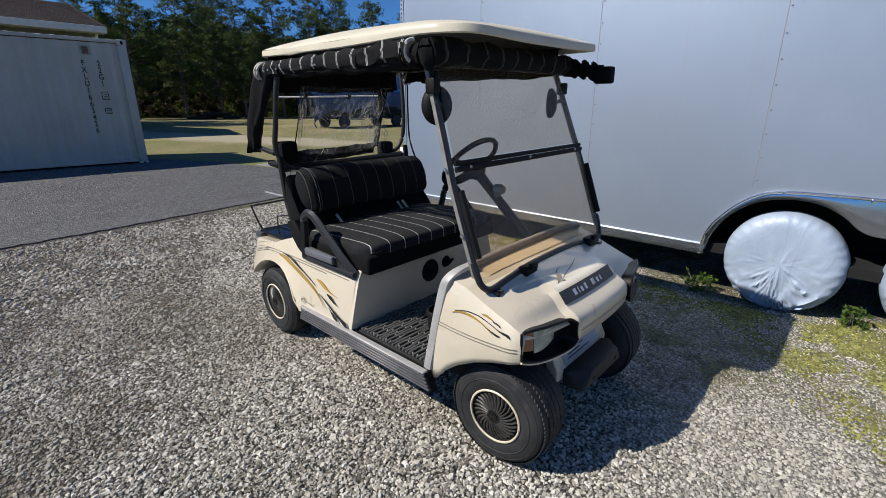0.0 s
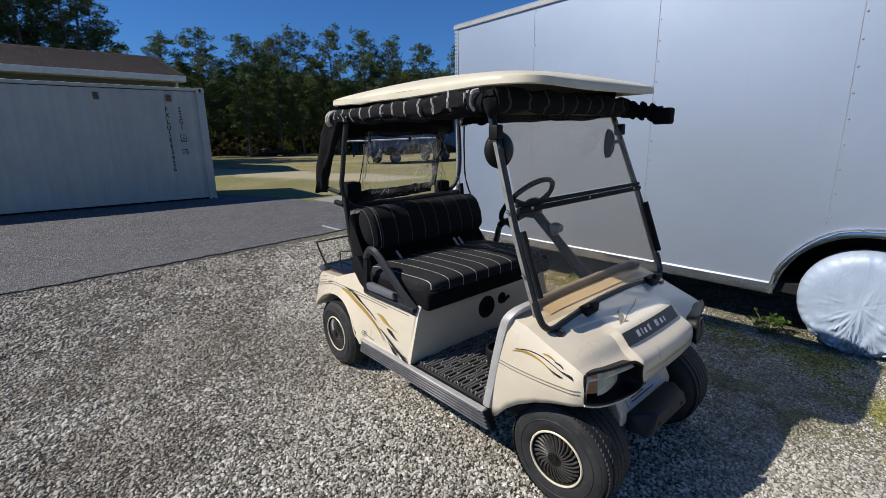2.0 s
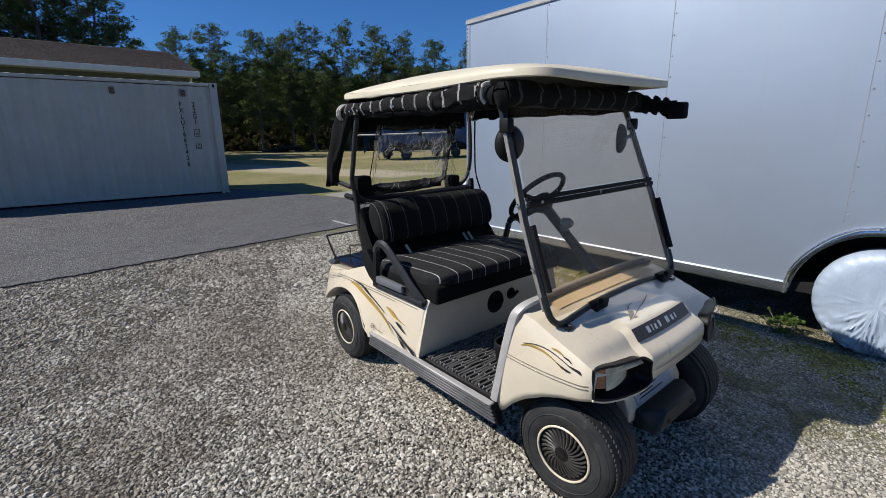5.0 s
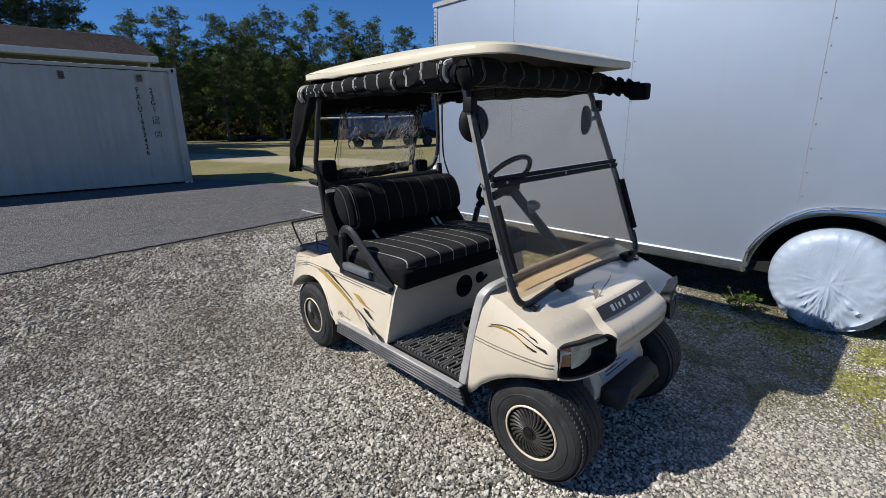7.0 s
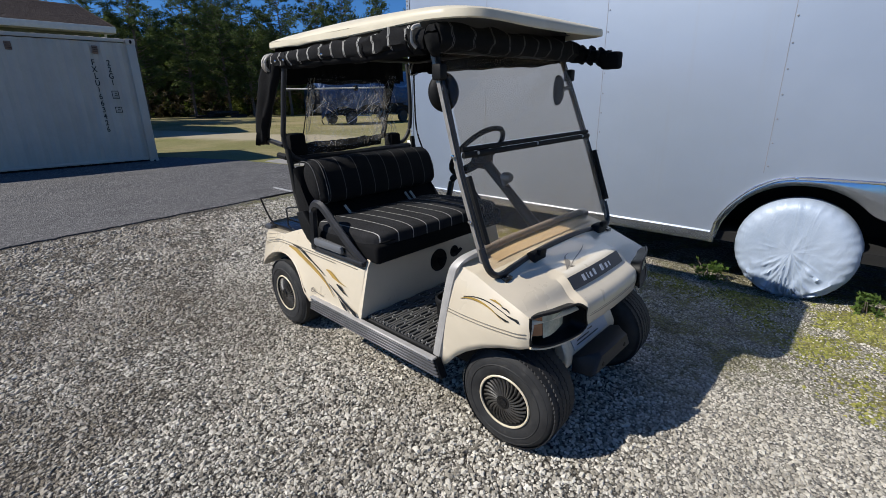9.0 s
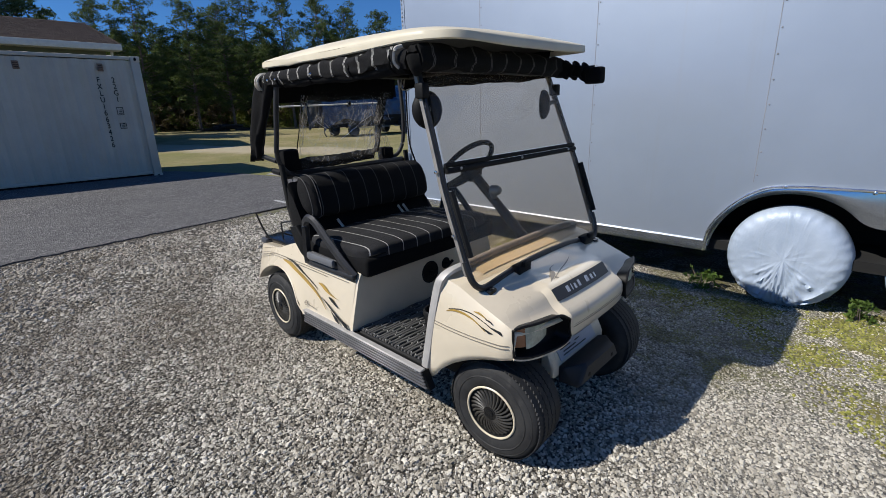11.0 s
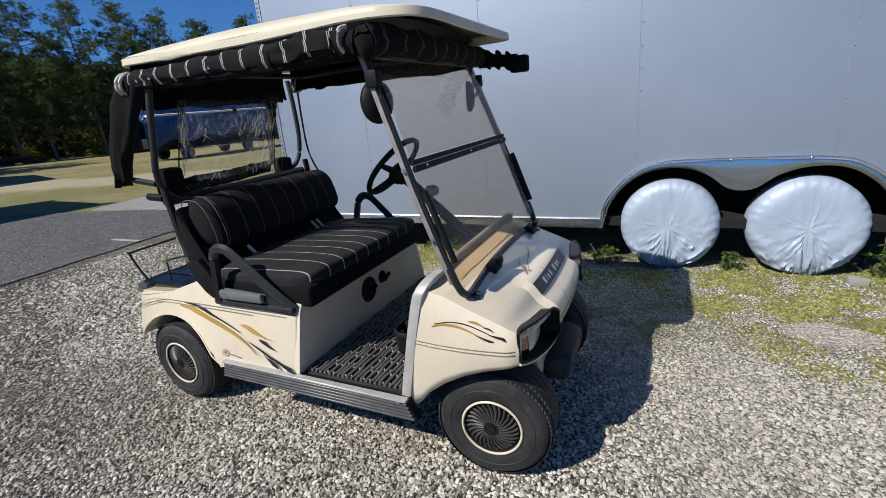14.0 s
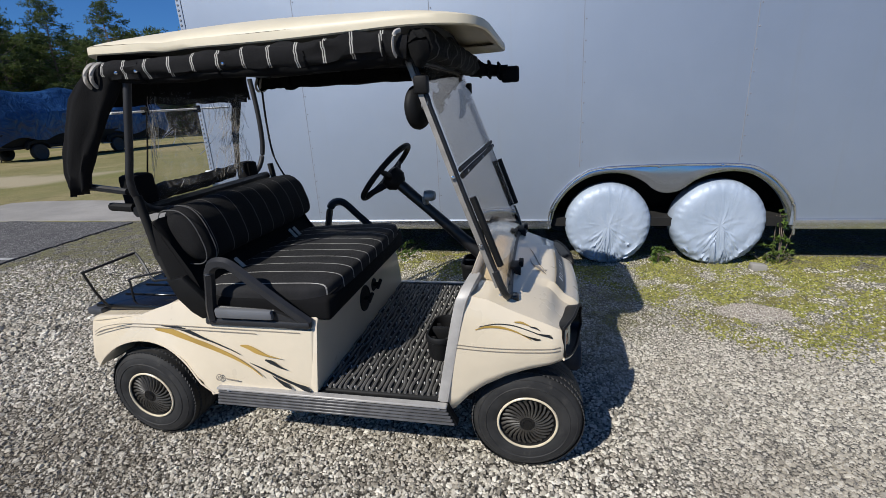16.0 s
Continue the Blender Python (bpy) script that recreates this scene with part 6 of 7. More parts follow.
# -- the rolled-up enclosure --
def roll(name, pts, radius, material, label, wob=0.35, flat=1.0, seg=14, per=10):
    line = curve(pts, per)
    n = len(line) - 1
    if isinstance(radius, (list, tuple)):
        radii = [lerp_table([(j / (len(radius) - 1), q) for j, q in enumerate(radius)], i / n) for i in range(n + 1)]
    else:
        radii = [radius] * (n + 1)
    radii = [r * (1 + 0.13 * noise.noise((p.x * 11, p.y * 11, 5))) for r, p in zip(radii, line)]
    line = [p + Vector((0, 0, 0.008 * noise.noise((p.x * 6, p.y * 6, 2)))) for p in line]
    bm = bmesh.new()
    tube(bm, line, radii, seg, flat=flat, wob=wob)
    return part(name, bm, material, cart, label, 70)


def enclosure():
    for s in (-1, 1):
        y = s * 0.545
        roll("rolled_curtain", [(0.085, y * 0.96, 1.622), (0.2, y * 0.99, 1.632), (0.45, y, 1.630), (0.75, y, 1.634), (1.0, y, 1.640), (1.2, y * 0.99, 1.644), (1.30, y * 0.96, 1.63)],
             [0.024, 0.029, 0.030, 0.032, 0.033, 0.034, 0.036], ROLL_CLOTH, "rolled-up black side curtain with paired pale stripes", 0.55, flat=0.62)
        roll("curtain_fold", [(0.15, y * 0.95, 1.606), (0.5, y * 0.96, 1.600), (0.9, y * 0.96, 1.604), (1.28, y * 0.94, 1.606)], [0.010, 0.022, 0.026, 0.026], BLACK_CLOTH, "loose black curtain hem", 0.5)
        for x in (0.30, 0.62, 0.95, 1.22):
            bm = bmesh.new()
            tube(bm, [(x + 0.01, y * 0.96 + 0.038 * math.cos(a), 1.624 + 0.040 * math.sin(a)) for a in (2 * math.pi * i / 18 for i in range(18))], 0.006, 5, closed=True, flat=0.6)
            part("tie_strap", bm, BLACK_CLOTH, cart)
        for x in (0.22, 0.305, 0.66):
            bm = bmesh.new()
            lathe(bm, [(0.007, 0), (0.005, 0.004), (0, 0.005)], lambda a, b, h: (x + a, y + s * (0.020 + h), 1.622 + b), 8)
            part("snap", bm, CHROME, cart)
        # pale turned-back end of the roll
        bm = bmesh.new()
        tube(bm, curve([(1.285, y * 0.985, 1.676), (1.275, y * 1.03, 1.668), (1.268, y * 1.04, 1.645), (1.266, y * 1.035, 1.618), (1.268, y * 1.0, 1.60)], 5), 0.007, 6, flat=0.5)
        part("pale_hem", bm, SLEEVE, cart, "pale strap at the end of the roll")
        # bundle hanging at the back corner
        if s < 0:
            bm = bmesh.new()
            lo = [(1.175, -0.165), (1.20, -0.19), (1.265, -0.198), (1.357, -0.172), (1.488, -0.105), (1.55, -0.07), (1.60, -0.01), (1.635, 0.05)]
            hi = [(1.175, -0.145), (1.20, -0.105), (1.265, -0.066), (1.357, -0.005), (1.488, 0.095), (1.55, 0.155), (1.60, 0.19), (1.635, 0.17)]
            rows = []
            for i in range(33):
                z = 1.635 - 0.46 * i / 32
                a, b = lerp_table(lo, z), lerp_table(hi, z)
                ring = []
                for q in range(28):
                    an = 2 * math.pi * q / 28
                    c = math.cos(an)
                    x = (a + b) / 2 + (b - a) / 2 * math.copysign(abs(c) ** 0.8, c)
                    pleat = 0.010 * math.sin(6.5 * c + 4 * z + 2 * noise.noise((c * 2, z * 5, 3))) + 0.012 * noise.noise((c * 3, z * 8, 1))
                    ring.append((x + 0.006 * noise.noise((z * 14, c, 5)), y * 0.955 + (0.030 * math.sin(an) + pleat * abs(math.sin(an))), z + 0.012 * noise.noise((c * 3, 2, 7))))
                rows.append(ring + ring[:1])
            sheet(bm, rows)
            bmesh.ops.remove_doubles(bm, verts=bm.verts[:], dist=0.0005)
            part("hanging_curtain", bm, BLACK_CLOTH, cart, "black curtain hanging in folds at the back corner", 70)
        for hx in (0.088, 0.116):
            bm = bmesh.new()
            tube(bm, [(hx + 0.014 * math.sin(a), y * 0.975 + 0.040 * math.cos(a), 1.620 + 0.042 * math.sin(a)) for a in (2 * math.pi * i / 20 for i in range(20))], 0.007, 5, closed=True)
            part("pale_hem", bm, SLEEVE, cart, "pale strap at the end of the roll")
    # roll over the windscreen, and the loose end on the far side
    roll("rolled_curtain", [(1.335, -0.52, 1.632), (1.365, -0.3, 1.628), (1.37, 0.0, 1.626), (1.365, 0.3, 1.622), (1.35, 0.48, 1.618)], [0.05, 0.047, 0.046, 0.045, 0.046], SHADED_ROLL_ACROSS, "rolled-up black front curtain", 0.3)
    roll("curtain_end", [(1.36, 0.46, 1.61), (1.43, 0.475, 1.602), (1.49, 0.48, 1.592), (1.54, 0.482, 1.582)], [0.045, 0.030, 0.026, 0.032], BLACK_CLOTH, "strapped end of the front curtain", 0.5)
    for x, z in ((1.40, 1.606), (1.45, 1.600), (1.50, 1.590)):
        bm = bmesh.new()
        tube(bm, [(x + 0.006 * math.sin(3 * a), 0.476 + 0.036 * math.cos(a), z + 0.038 * math.sin(a)) for a in (2 * math.pi * i / 16 for i in range(16))], 0.009, 5, closed=True, flat=0.6, wob=0.5)
        part("tie_strap", bm, BLACK_CLOTH, cart)
    bm = bmesh.new()
    box(bm, 1.512, 1.602, 0.452, 0.508, 1.532, 1.61, 0.012)
    part("curtain_end", bm, BLACK_CLOTH, cart)
    roll("curtain_end", [(1.325, -0.50, 1.665), (1.335, -0.525, 1.64), (1.34, -0.52, 1.60), (1.335, -0.51, 1.57)], [0.022, 0.033, 0.030, 0.014], SHADED_ROLL_ACROSS, "bunched black curtain corner", 0.6)
    # scalloped black valance along the far side and back
    for x0, x1, y0, y1 in ((0.1, 1.3, 0.50, 0.50), (0.06, 0.06, -0.48, 0.48)):
        bm = bmesh.new()
        rows = [[], [], []]
        for i in range(61):
            t = i / 60
            x, y = x0 + (x1 - x0) * t, y0 + (y1 - y0) * t
            d = 0.016 * noise.noise((t * 11, 1, y0 * 3)) + 0.014 * noise.noise((t * 37, 4, y0 * 3))
            rows[0].append((x, y * 0.97, 1.725))
            rows[1].append((x - 0.012 + d * 0.4, y + d * 0.4, 1.625))
            rows[2].append((x + d * 0.6, y + d * 0.5, (1.585 if x0 != x1 else 1.545) + d))
        sheet(bm, rows)
        part("curtain_valance", bm, BLACK_CLOTH, cart)
    # clear vinyl back window: slack sheet, folds with their glints painted on, black border
    def back(y, z, out=0.0):
        return Vector((0.045 - 0.06 * (1.6 - z) + out + 0.012 * noise.noise((0, y * 6, z * 4)), y, z))
    def left_edge(z):
        return -0.26 - 0.22 * (1.56 - z)
    bm = bmesh.new()
    sheet(bm, [[back(left_edge(1.57 - 0.48 * i / 40) * (1 - j / 40) + (0.42 - 0.13 * i / 40) * j / 40, 1.57 - 0.48 * i / 40, 0.012 + 0.006 * noise.noise((i * 0.31, j * 0.42, 4))) for j in range(41)] for i in range(41)])
    part("back_window", bm, VINYL, cart, "crinkled clear vinyl back window")
    # creases in the vinyl, glints painted as whitish strips: a bundle down the left edge, a tangle at the right, a few
    # along the foot
    rng = random.Random(12)
    bm = bmesh.new()
    for k in range(84):
        if k < 7:
            y, z1, length, w, tilt = left_edge(1.35) + 0.03 + rng.gauss(0, 0.012), 1.55, rng.uniform(0.2, 0.44), rng.choice((0.002, 0.003, 0.007)), 0.12
        elif k < 70:
            y, z1, length, w, tilt = rng.uniform(0.12, 0.36), 1.55 - 0.30 * rng.random(), rng.uniform(0.03, 0.20), rng.choice((0.0012, 0.0015, 0.002, 0.003, 0.005, 0.010)), rng.gauss(0.25, 0.5)
        elif k < 80:
            y, z1, length, w, tilt = rng.uniform(-0.24, -0.10), 1.47 - 0.10 * rng.random(), rng.uniform(0.02, 0.08), rng.choice((0.0012, 0.002, 0.004)), rng.gauss(0, 1.2)
        else:
            y, z1, length, w, tilt = rng.uniform(-0.30, 0.25), 1.19 - 0.04 * rng.random(), rng.uniform(0.02, 0.06), rng.choice((0.0012, 0.002, 0.004)), rng.gauss(0, 0.8)
        rows = []
        for i in range(11):
            z = z1 - length * i / 10
            c = y + 0.018 * noise.noise((k * 3.7, z * 26, 1)) + (z - z1) * tilt
            ww = w * math.sin(math.pi * (i + 0.4) / 10.8)
            rows.append([back(c - ww, z, 0.020), back(c, z, 0.024 + 0.4 * ww), back(c + ww, z, 0.020)])
        sheet(bm, rows)
    part("crease", bm, CREASE_GLINT, cart, "creases in the clear vinyl, their glints painted whitish")

    def border(edge_a, edge_b, n=36, rough=0.004):
        bm = bmesh.new()
        rows = []
        for i in range(n + 1):
            t = i / n
            pa, pb = [Vector((0, *p)) for p in (edge_a[0], edge_a[1])], [Vector((0, *p)) for p in (edge_b[0], edge_b[1])]
            u, v = pa[0].lerp(pa[1], t), pb[0].lerp(pb[1], t)
            wig = 0.014 * noise.noise((t * 7, edge_a[0][0] * 9, 3)) + rough * noise.noise((t * 23, edge_a[0][0] * 5, 8))
            wag = 0.010 * noise.noise((t * 6, edge_b[0][0] * 9, 13)) + rough * noise.noise((t * 19, edge_b[0][0] * 5, 2))
            rows.append([back(u.y + wig, u.z + wig, -0.008), back((u.y + v.y) / 2, (u.z + v.z) / 2, -0.002 + wig), back(v.y - wag, v.z - wag, -0.008)])
        sheet(bm, rows)
        part("window_border", bm, BLACK_CLOTH, cart)
    border([(-0.45, 1.62), (0.45, 1.62)], [(-0.45, 1.515), (0.45, 1.52)])
    border([(0.305, 1.57), (0.262, 1.16)], [(0.405, 1.57), (0.305, 1.16)], rough=0.012)
    border([(-0.35, 1.178), (0.26, 1.186)], [(-0.35, 1.095), (0.26, 1.118)])
    bm = bmesh.new()
    tube(bm, [back(left_edge(z) - 0.004, z, -0.008) for z in (1.54, 1.45, 1.35, 1.25, 1.14)], 0.0035, 6)
    part("zip", bm, BLACK_CLOTH, cart)
    bm = bmesh.new()
    tube(bm, [(-0.035, -0.40, 1.490), (-0.040, 0, 1.494), (-0.035, 0.36, 1.498)], 0.013, 8, flat=0.4, up=(1, 0, 0))
    strip_ = part("webbing", bm, WHITE_PLASTIC, cart, "white strip across the back window")
    for y in (-0.215, 0.115):
        bm = bmesh.new()
        box(bm, -0.05, -0.018, y - 0.010, y + 0.010, 1.478, 1.512, 0.004)
        part("tie", bm, BLACK_CLOTH, strip_, "black tie round the strip")
    bm = bmesh.new()
    tube(bm, curve([(0.10, 0.525, 1.60), (0.085, 0.535, 1.40), (0.10, 0.53, 1.2), (0.16, 0.53, 1.06)], 6), 0.006, 6)
    part("cord", bm, BLACK, cart, "black cord hanging at the strut")


enclosure()


def rear_fittings():
    # cross bar and two black pouches behind the seat back
    bm = bmesh.new()
    tube(bm, [(-0.14, -0.50, 1.205), (0.06, -0.50, 1.18)], 0.014, 8)
    part("bar", bm, STEEL_BLACK, cart)
    bm = bmesh.new()
    tube(bm, [(0.06, -0.48, 1.09), (0.055, 0.0, 1.085), (0.06, 0.48, 1.09)], 0.024, 8)
    part("cross_bar", bm, STEEL_BLACK, cart, "black bar behind the seat back")
    for y, z, wide, high in ((-0.40, 1.095, 0.055, 0.145), (0.365, 1.085, 0.045, 0.105)):
        bm = bmesh.new()
        box(bm, -0.03, 0.06, y - wide, y + wide, z, z + high, 0.018)
        part("pouch", bm, BLACK_CLOTH, cart, "black pouch on the rear bar")
    bm = bmesh.new()
    tube(bm, [(-0.085, -0.46, 1.11), (0.04, -0.47, 1.105)], 0.018, 8)
    part("bracket", bm, BLACK, cart)
    # hinged wire basket frame over the tail
    bm = bmesh.new()
    tube(bm, curve([(-0.235, -0.49, 0.655), (-0.243, -0.515, 0.72), (-0.245, -0.545, 0.828), (-0.242, -0.532, 0.834), (-0.212, -0.325, 0.844), (-0.205, -0.305, 0.842), (-0.145, -0.33, 0.79), (-0.075, -0.37, 0.735), (-0.04, -0.36, 0.73), (0.06, -0.33, 0.73)], 4), 0.006, 6)
    part("wire_basket", bm, STEEL_BLACK, cart, "thin black wire basket frame")
    bm = bmesh.new()
    tube(bm, curve([(-0.135, -0.44, 0.655), (-0.130, -0.44, 0.74), (-0.125, -0.435, 0.765), (0.0, -0.40, 0.785), (0.06, -0.38, 0.79)], 4), 0.005, 6)
    part("wire_basket", bm, STEEL_BLACK, cart, "thin black wire basket frame")
    bm = bmesh.new()
    box(bm, -0.40, -0.34, -0.46, 0.46, 0.33, 0.42, 0.02)
    part("rear_bumper", bm, BLACK, cart)


rear_fittings()


# ---- woods, bushes, weeds ----
def needle_material(name, a, b, c):
    k = Nodes(name, 0.75, spec=0.25)
    r = k.add("ObjectInfo").outputs["Random"]
    col = k.ramp(k.noise(1.3, None, 4), [(0.25, a), (0.5, b), (0.8, c)])
    col = k.mix(k.math("MULTIPLY", r, 0.45), col, tuple(v * 0.55 for v in b))
    k.to("Base Color", col)
    # light passes through thin blades
    thin = k.add("BsdfTranslucent", [(0, k.mix(1.0, col, (1.05, 1.1, 0.6), "MULTIPLY"))])
    both = k.add("MixShader", [(0, 0.40), (1, k.b.outputs[0]), (2, thin.outputs[0])])
    k.t.links.new(both.outputs[0], k.t.nodes["Material Output"].inputs[0])
    return k.m


NEEDLES = needle_material("pine_needles", (0.034, 0.052, 0.022), (0.095, 0.130, 0.052), (0.23, 0.28, 0.115))
LEAVES = needle_material("broad_leaves", (0.035, 0.055, 0.012), (0.075, 0.105, 0.022), (0.14, 0.17, 0.04))
TWIGS = needle_material("bare_undergrowth", (0.055, 0.043, 0.030), (0.11, 0.088, 0.062), (0.19, 0.155, 0.11))
BARK = plain("pine_bark", (0.16, 0.125, 0.10), 0.9, vary=0.35, scale=5, grain=0.01, gscale=14)


def tuft(verts, faces, c, r, rng, n, flat=0.75, wide=1.0):
    """A spray of pointed blades round a point."""
    for _ in range(n):
        d = Vector((rng.gauss(0, 1), rng.gauss(0, 1), rng.gauss(0.15, 0.8) * flat)).normalized()
        s = d.cross(Vector((rng.random() - 0.5, rng.random() - 0.5, rng.random() - 0.5))).normalized()
        l = r * (0.6 + 0.6 * rng.random())
        w = l * wide * (0.20 + 0.12 * rng.random())
        a = c + d * l * 0.1
        i = len(verts)
        verts += [tuple(a - s * w * 1.1), tuple(a + d * l * 0.3 + s * w * 1.2), tuple(a + d * l)]
        faces.append((i, i + 1, i + 2))


def skin_object(name, verts, faces, material, parent=None):
    me = bpy.data.meshes.new(name)
    me.from_pydata(verts, [], faces)
    me.materials.append(material)
    ob = new(name, me)
    ob.parent = parent
    return ob


def pine(seed, height, crown_from, spread, blades=12, density=1.0, leaf=NEEDLES, spray=1.0, top=0.55, puffs=5):
    """A tapered trunk, limbs that rise at their ends, and needle clumps gathered along them."""
    rng = random.Random(seed)
    root = thing("pine_tree", "tall dark green pine at the edge of the woods", "tree", None, "pines of the woods")
    bm = bmesh.new()
    lean = Vector((rng.gauss(0, 0.012), rng.gauss(0, 0.012), 0))
    line = [Vector((0.022 * rng.gauss(0, 1) * k, 0.022 * rng.gauss(0, 1) * k, height * k / 7)) + lean * height * k / 7 for k in range(8)]
    tube(bm, line, [0.16 * (1 - 0.125 * k) * height / 13 for k in range(8)], 7)
    verts, faces = [], []
    limbs = int(60 * density)
    for i in range(limbs):
        f = crown_from + (1 - crown_from) * (i + 0.5) / limbs
        at = line[min(6, int(f * 7))].lerp(line[min(7, int(f * 7) + 1)], f * 7 % 1)
        a = i * 2.4 + rng.gauss(0, 0.5)
        q = (f - crown_from) / (1 - crown_from)
        # broad in the middle, drawn in to a rounded top, ragged below
        reach = spread * (0.5 + 0.5 * rng.random()) * (0.13 + 0.88 * (1 - q) ** top * (0.55 + 0.45 * ease(0, 0.3, q)))
        tip = at + Vector((math.cos(a) * reach, math.sin(a) * reach, reach * (0.10 + 0.40 * rng.random())))
        mid = at.lerp(tip, 0.5) - Vector((0, 0, reach * 0.06))
        tube(bm, [at, mid, tip], [0.035, 0.022, 0.008], 4)
        for _ in range(max(2, int(reach * 1.9))):
            t = 1.0 - 0.62 * rng.random() ** 1.3
            heart = at.lerp(tip, t) + Vector((rng.gauss(0, 0.16), rng.gauss(0, 0.16), rng.gauss(0.06, 0.10)))
            for _ in range(puffs):
                c = heart + Vector((rng.gauss(0, 0.19), rng.gauss(0, 0.19), rng.gauss(0.03, 0.12)))
                tuft(verts, faces, c, (0.24 + 0.18 * rng.random()) * spray, rng, blades, wide=0.5)
    part("trunk", bm, BARK, root)
    skin_object("crown", verts, faces, leaf, root)
    return root


def set_tree(k, x, y, s, rng, stretch=1.0):
    k.matrix_basis = Matrix.LocRotScale((x, y, ground_z(x, y) - 0.1), Euler((0, 0, rng.random() * 6.28)), (s, s, s * stretch))


def build_woods():
    rng = random.Random(7)
    near = [pine(s, h, c, w, 10, 0.85, spray=0.58, top=p, puffs=9) for s, h, c, w, p in ((1, 8.2, 0.16, 2.6, 0.5), (2, 9.2, 0.20, 2.9, 0.5), (3, 7.6, 0.12, 2.5, 0.6), (4, 8.8, 0.14, 2.4, 0.45))]
    back = [pine(s, h, c, w, 7, 0.7, spray=1.05, top=p, puffs=5) for s, h, c, w, p in ((5, 9.2, 0.20, 3.2, 0.5), (6, 10.0, 0.25, 3.4, 0.5), (7, 8.8, 0.20, 3.0, 0.6))]
    used = set()
    # the woods in three ragged rows
    for row, (dist, n) in enumerate(((1, 42), (5, 36), (10, 32))):
        kinds = back if row else near
        for i in range(n):
            t = (i + 0.5 * (row % 2) + rng.uniform(-0.3, 0.3)) / n
            x = -52 + 30 * t * t - dist * (0.9 - 0.3 * t) + rng.uniform(-1.5, 1.5)
            y = -14 + 62 * t + dist * 0.55 * t + rng.uniform(-0.8, 0.8)
            first = kinds[rng.randrange(len(kinds))]
            k = copy_thing(first, Matrix.Identity(4)) if first in used else first
            used.add(first)
            set_tree(k, x, y, rng.uniform(0.86, 1.10), rng, rng.uniform(0.86, 1.04))
    # the tallest pines that stand out along the edge: bearing, height, girth of the crown
    stand_outs = [pine(s, 11.0, c, w, 11, 1.3, spray=0.46, top=p, puffs=15) for s, c, w, p in ((21, 0.14, 3.6, 0.50), (22, 0.18, 2.7, 0.58), (23, 0.16, 3.2, 0.52))]
    for i, (bearing, high, kind) in enumerate(((168.5, 10.2, 2), (165.5, 10.9, 0), (161.1, 10.6, 1), (157.6, 10.6, 2), (155.2, 11.3, 0), (151.2, 11.5, 2), (147.6, 11.4, 0), (144.4, 10.7, 2), (141.0, 10.2, 1), (136.5, 10.4, 0))):
        x, y = 2.5 + 46 * math.cos(radians(bearing)), -1.9 + 46 * math.sin(radians(bearing))
        k = stand_outs[kind] if i in (0, 1, 2) else copy_thing(stand_outs[kind], Matrix.Identity(4))
        set_tree(k, x, y, 1.0, rng, (high - ground_z(x, y)) / 11.0)
    # a taller stand behind the house
    tall = [pine(s, h, c, w, 9, 1.1, spray=0.66, top=0.45, puffs=8) for s, h, c, w in ((11, 14.0, 0.26, 3.6), (12, 15.5, 0.32, 3.9), (13, 13.0, 0.24, 3.4))]
    for i in range(27):
        k = tall[i] if i < 3 else copy_thing(tall[i % 3], Matrix.Identity(4))
        set_tree(k, -35 - rng.random() * 8, -20 + i * 0.85 + rng.uniform(-0.5, 0.5), rng.uniform(0.97, 1.16) - 0.16 * ease(22, 26, i), rng)


def shrubs():
    """Undergrowth along the edge of the woods: leafy and bare."""
    rng = random.Random(21)
    for name, mat_, label, n, hi in (("undergrowth", TWIGS, "brown bare undergrowth along the foot of the woods", 2200, 2.2), ("undergrowth", LEAVES, "low green shrubs along the foot of the woods", 900, 1.3)):
        verts, faces = [], []
        for _ in range(n):
            t = rng.random()
            d = rng.random() ** 2 * 13
            x = -51 + 30 * t * t - d * 0.8 + 1.5
            y = -14 + 62 * t + d * 0.4
            c = Vector((x, y, ground_z(x, y) + rng.uniform(0.1, hi + d * 0.18)))
            tuft(verts, faces, c, 0.22 + 0.30 * rng.random(), rng, 16, 1.2, 0.5)
        tagged(skin_object(name, verts, faces, mat_), label, "undergrowth", kind="stuff")


def far_woods():
    verts, faces = [], []
    rng = random.Random(33)
    for _ in range(7000):
        t = rng.random()
        d = 12 + 14 * rng.random()
        x = -50 + 30 * t * t - d * (0.9 - 0.3 * t)
        y = -30 + 90 * t + d * 0.5 * t
        z = ground_z(x, y) + 9.2 * rng.random() ** 0.8 * (0.8 + 0.2 * noise.noise((x * 0.12, y * 0.12, 3)))
        tuft(verts, faces, Vector((x, y, z)), 0.7 + 0.6 * rng.random(), rng, 12, 1.0)
    tagged(skin_object("far_woods", verts, faces, NEEDLES), "dense dark pine woods behind the first trees", "woods", kind="stuff")


def bush(x, y, high, wide, seed):
    """A bushy young conifer at the edge of the woods."""
    rng = random.Random(seed)
    root = thing("bush", "bushy yellow-green young conifer in front of the woods", "bush", None, "bushes by the woods")
    z0 = ground_z(x, y)
    bm = bmesh.new()
    tube(bm, [(x, y, z0 - 0.1), (x, y, z0 + high * 0.9)], [0.06, 0.02], 6)
    part("trunk", bm, BARK, root)
    verts, faces = [], []
    for _ in range(420):
        f = rng.random() ** 1.4
        a, r = rng.random() * 6.283, wide * (1 - f) ** 0.7 * math.sqrt(rng.random())
        tuft(verts, faces, Vector((x + r * math.cos(a), y + r * math.sin(a), z0 + 0.1 + f * high)), 0.14 + 0.12 * rng.random(), rng, 8, 1.0, 0.6)
    skin_object("crown", verts, faces, WEEDY, root)


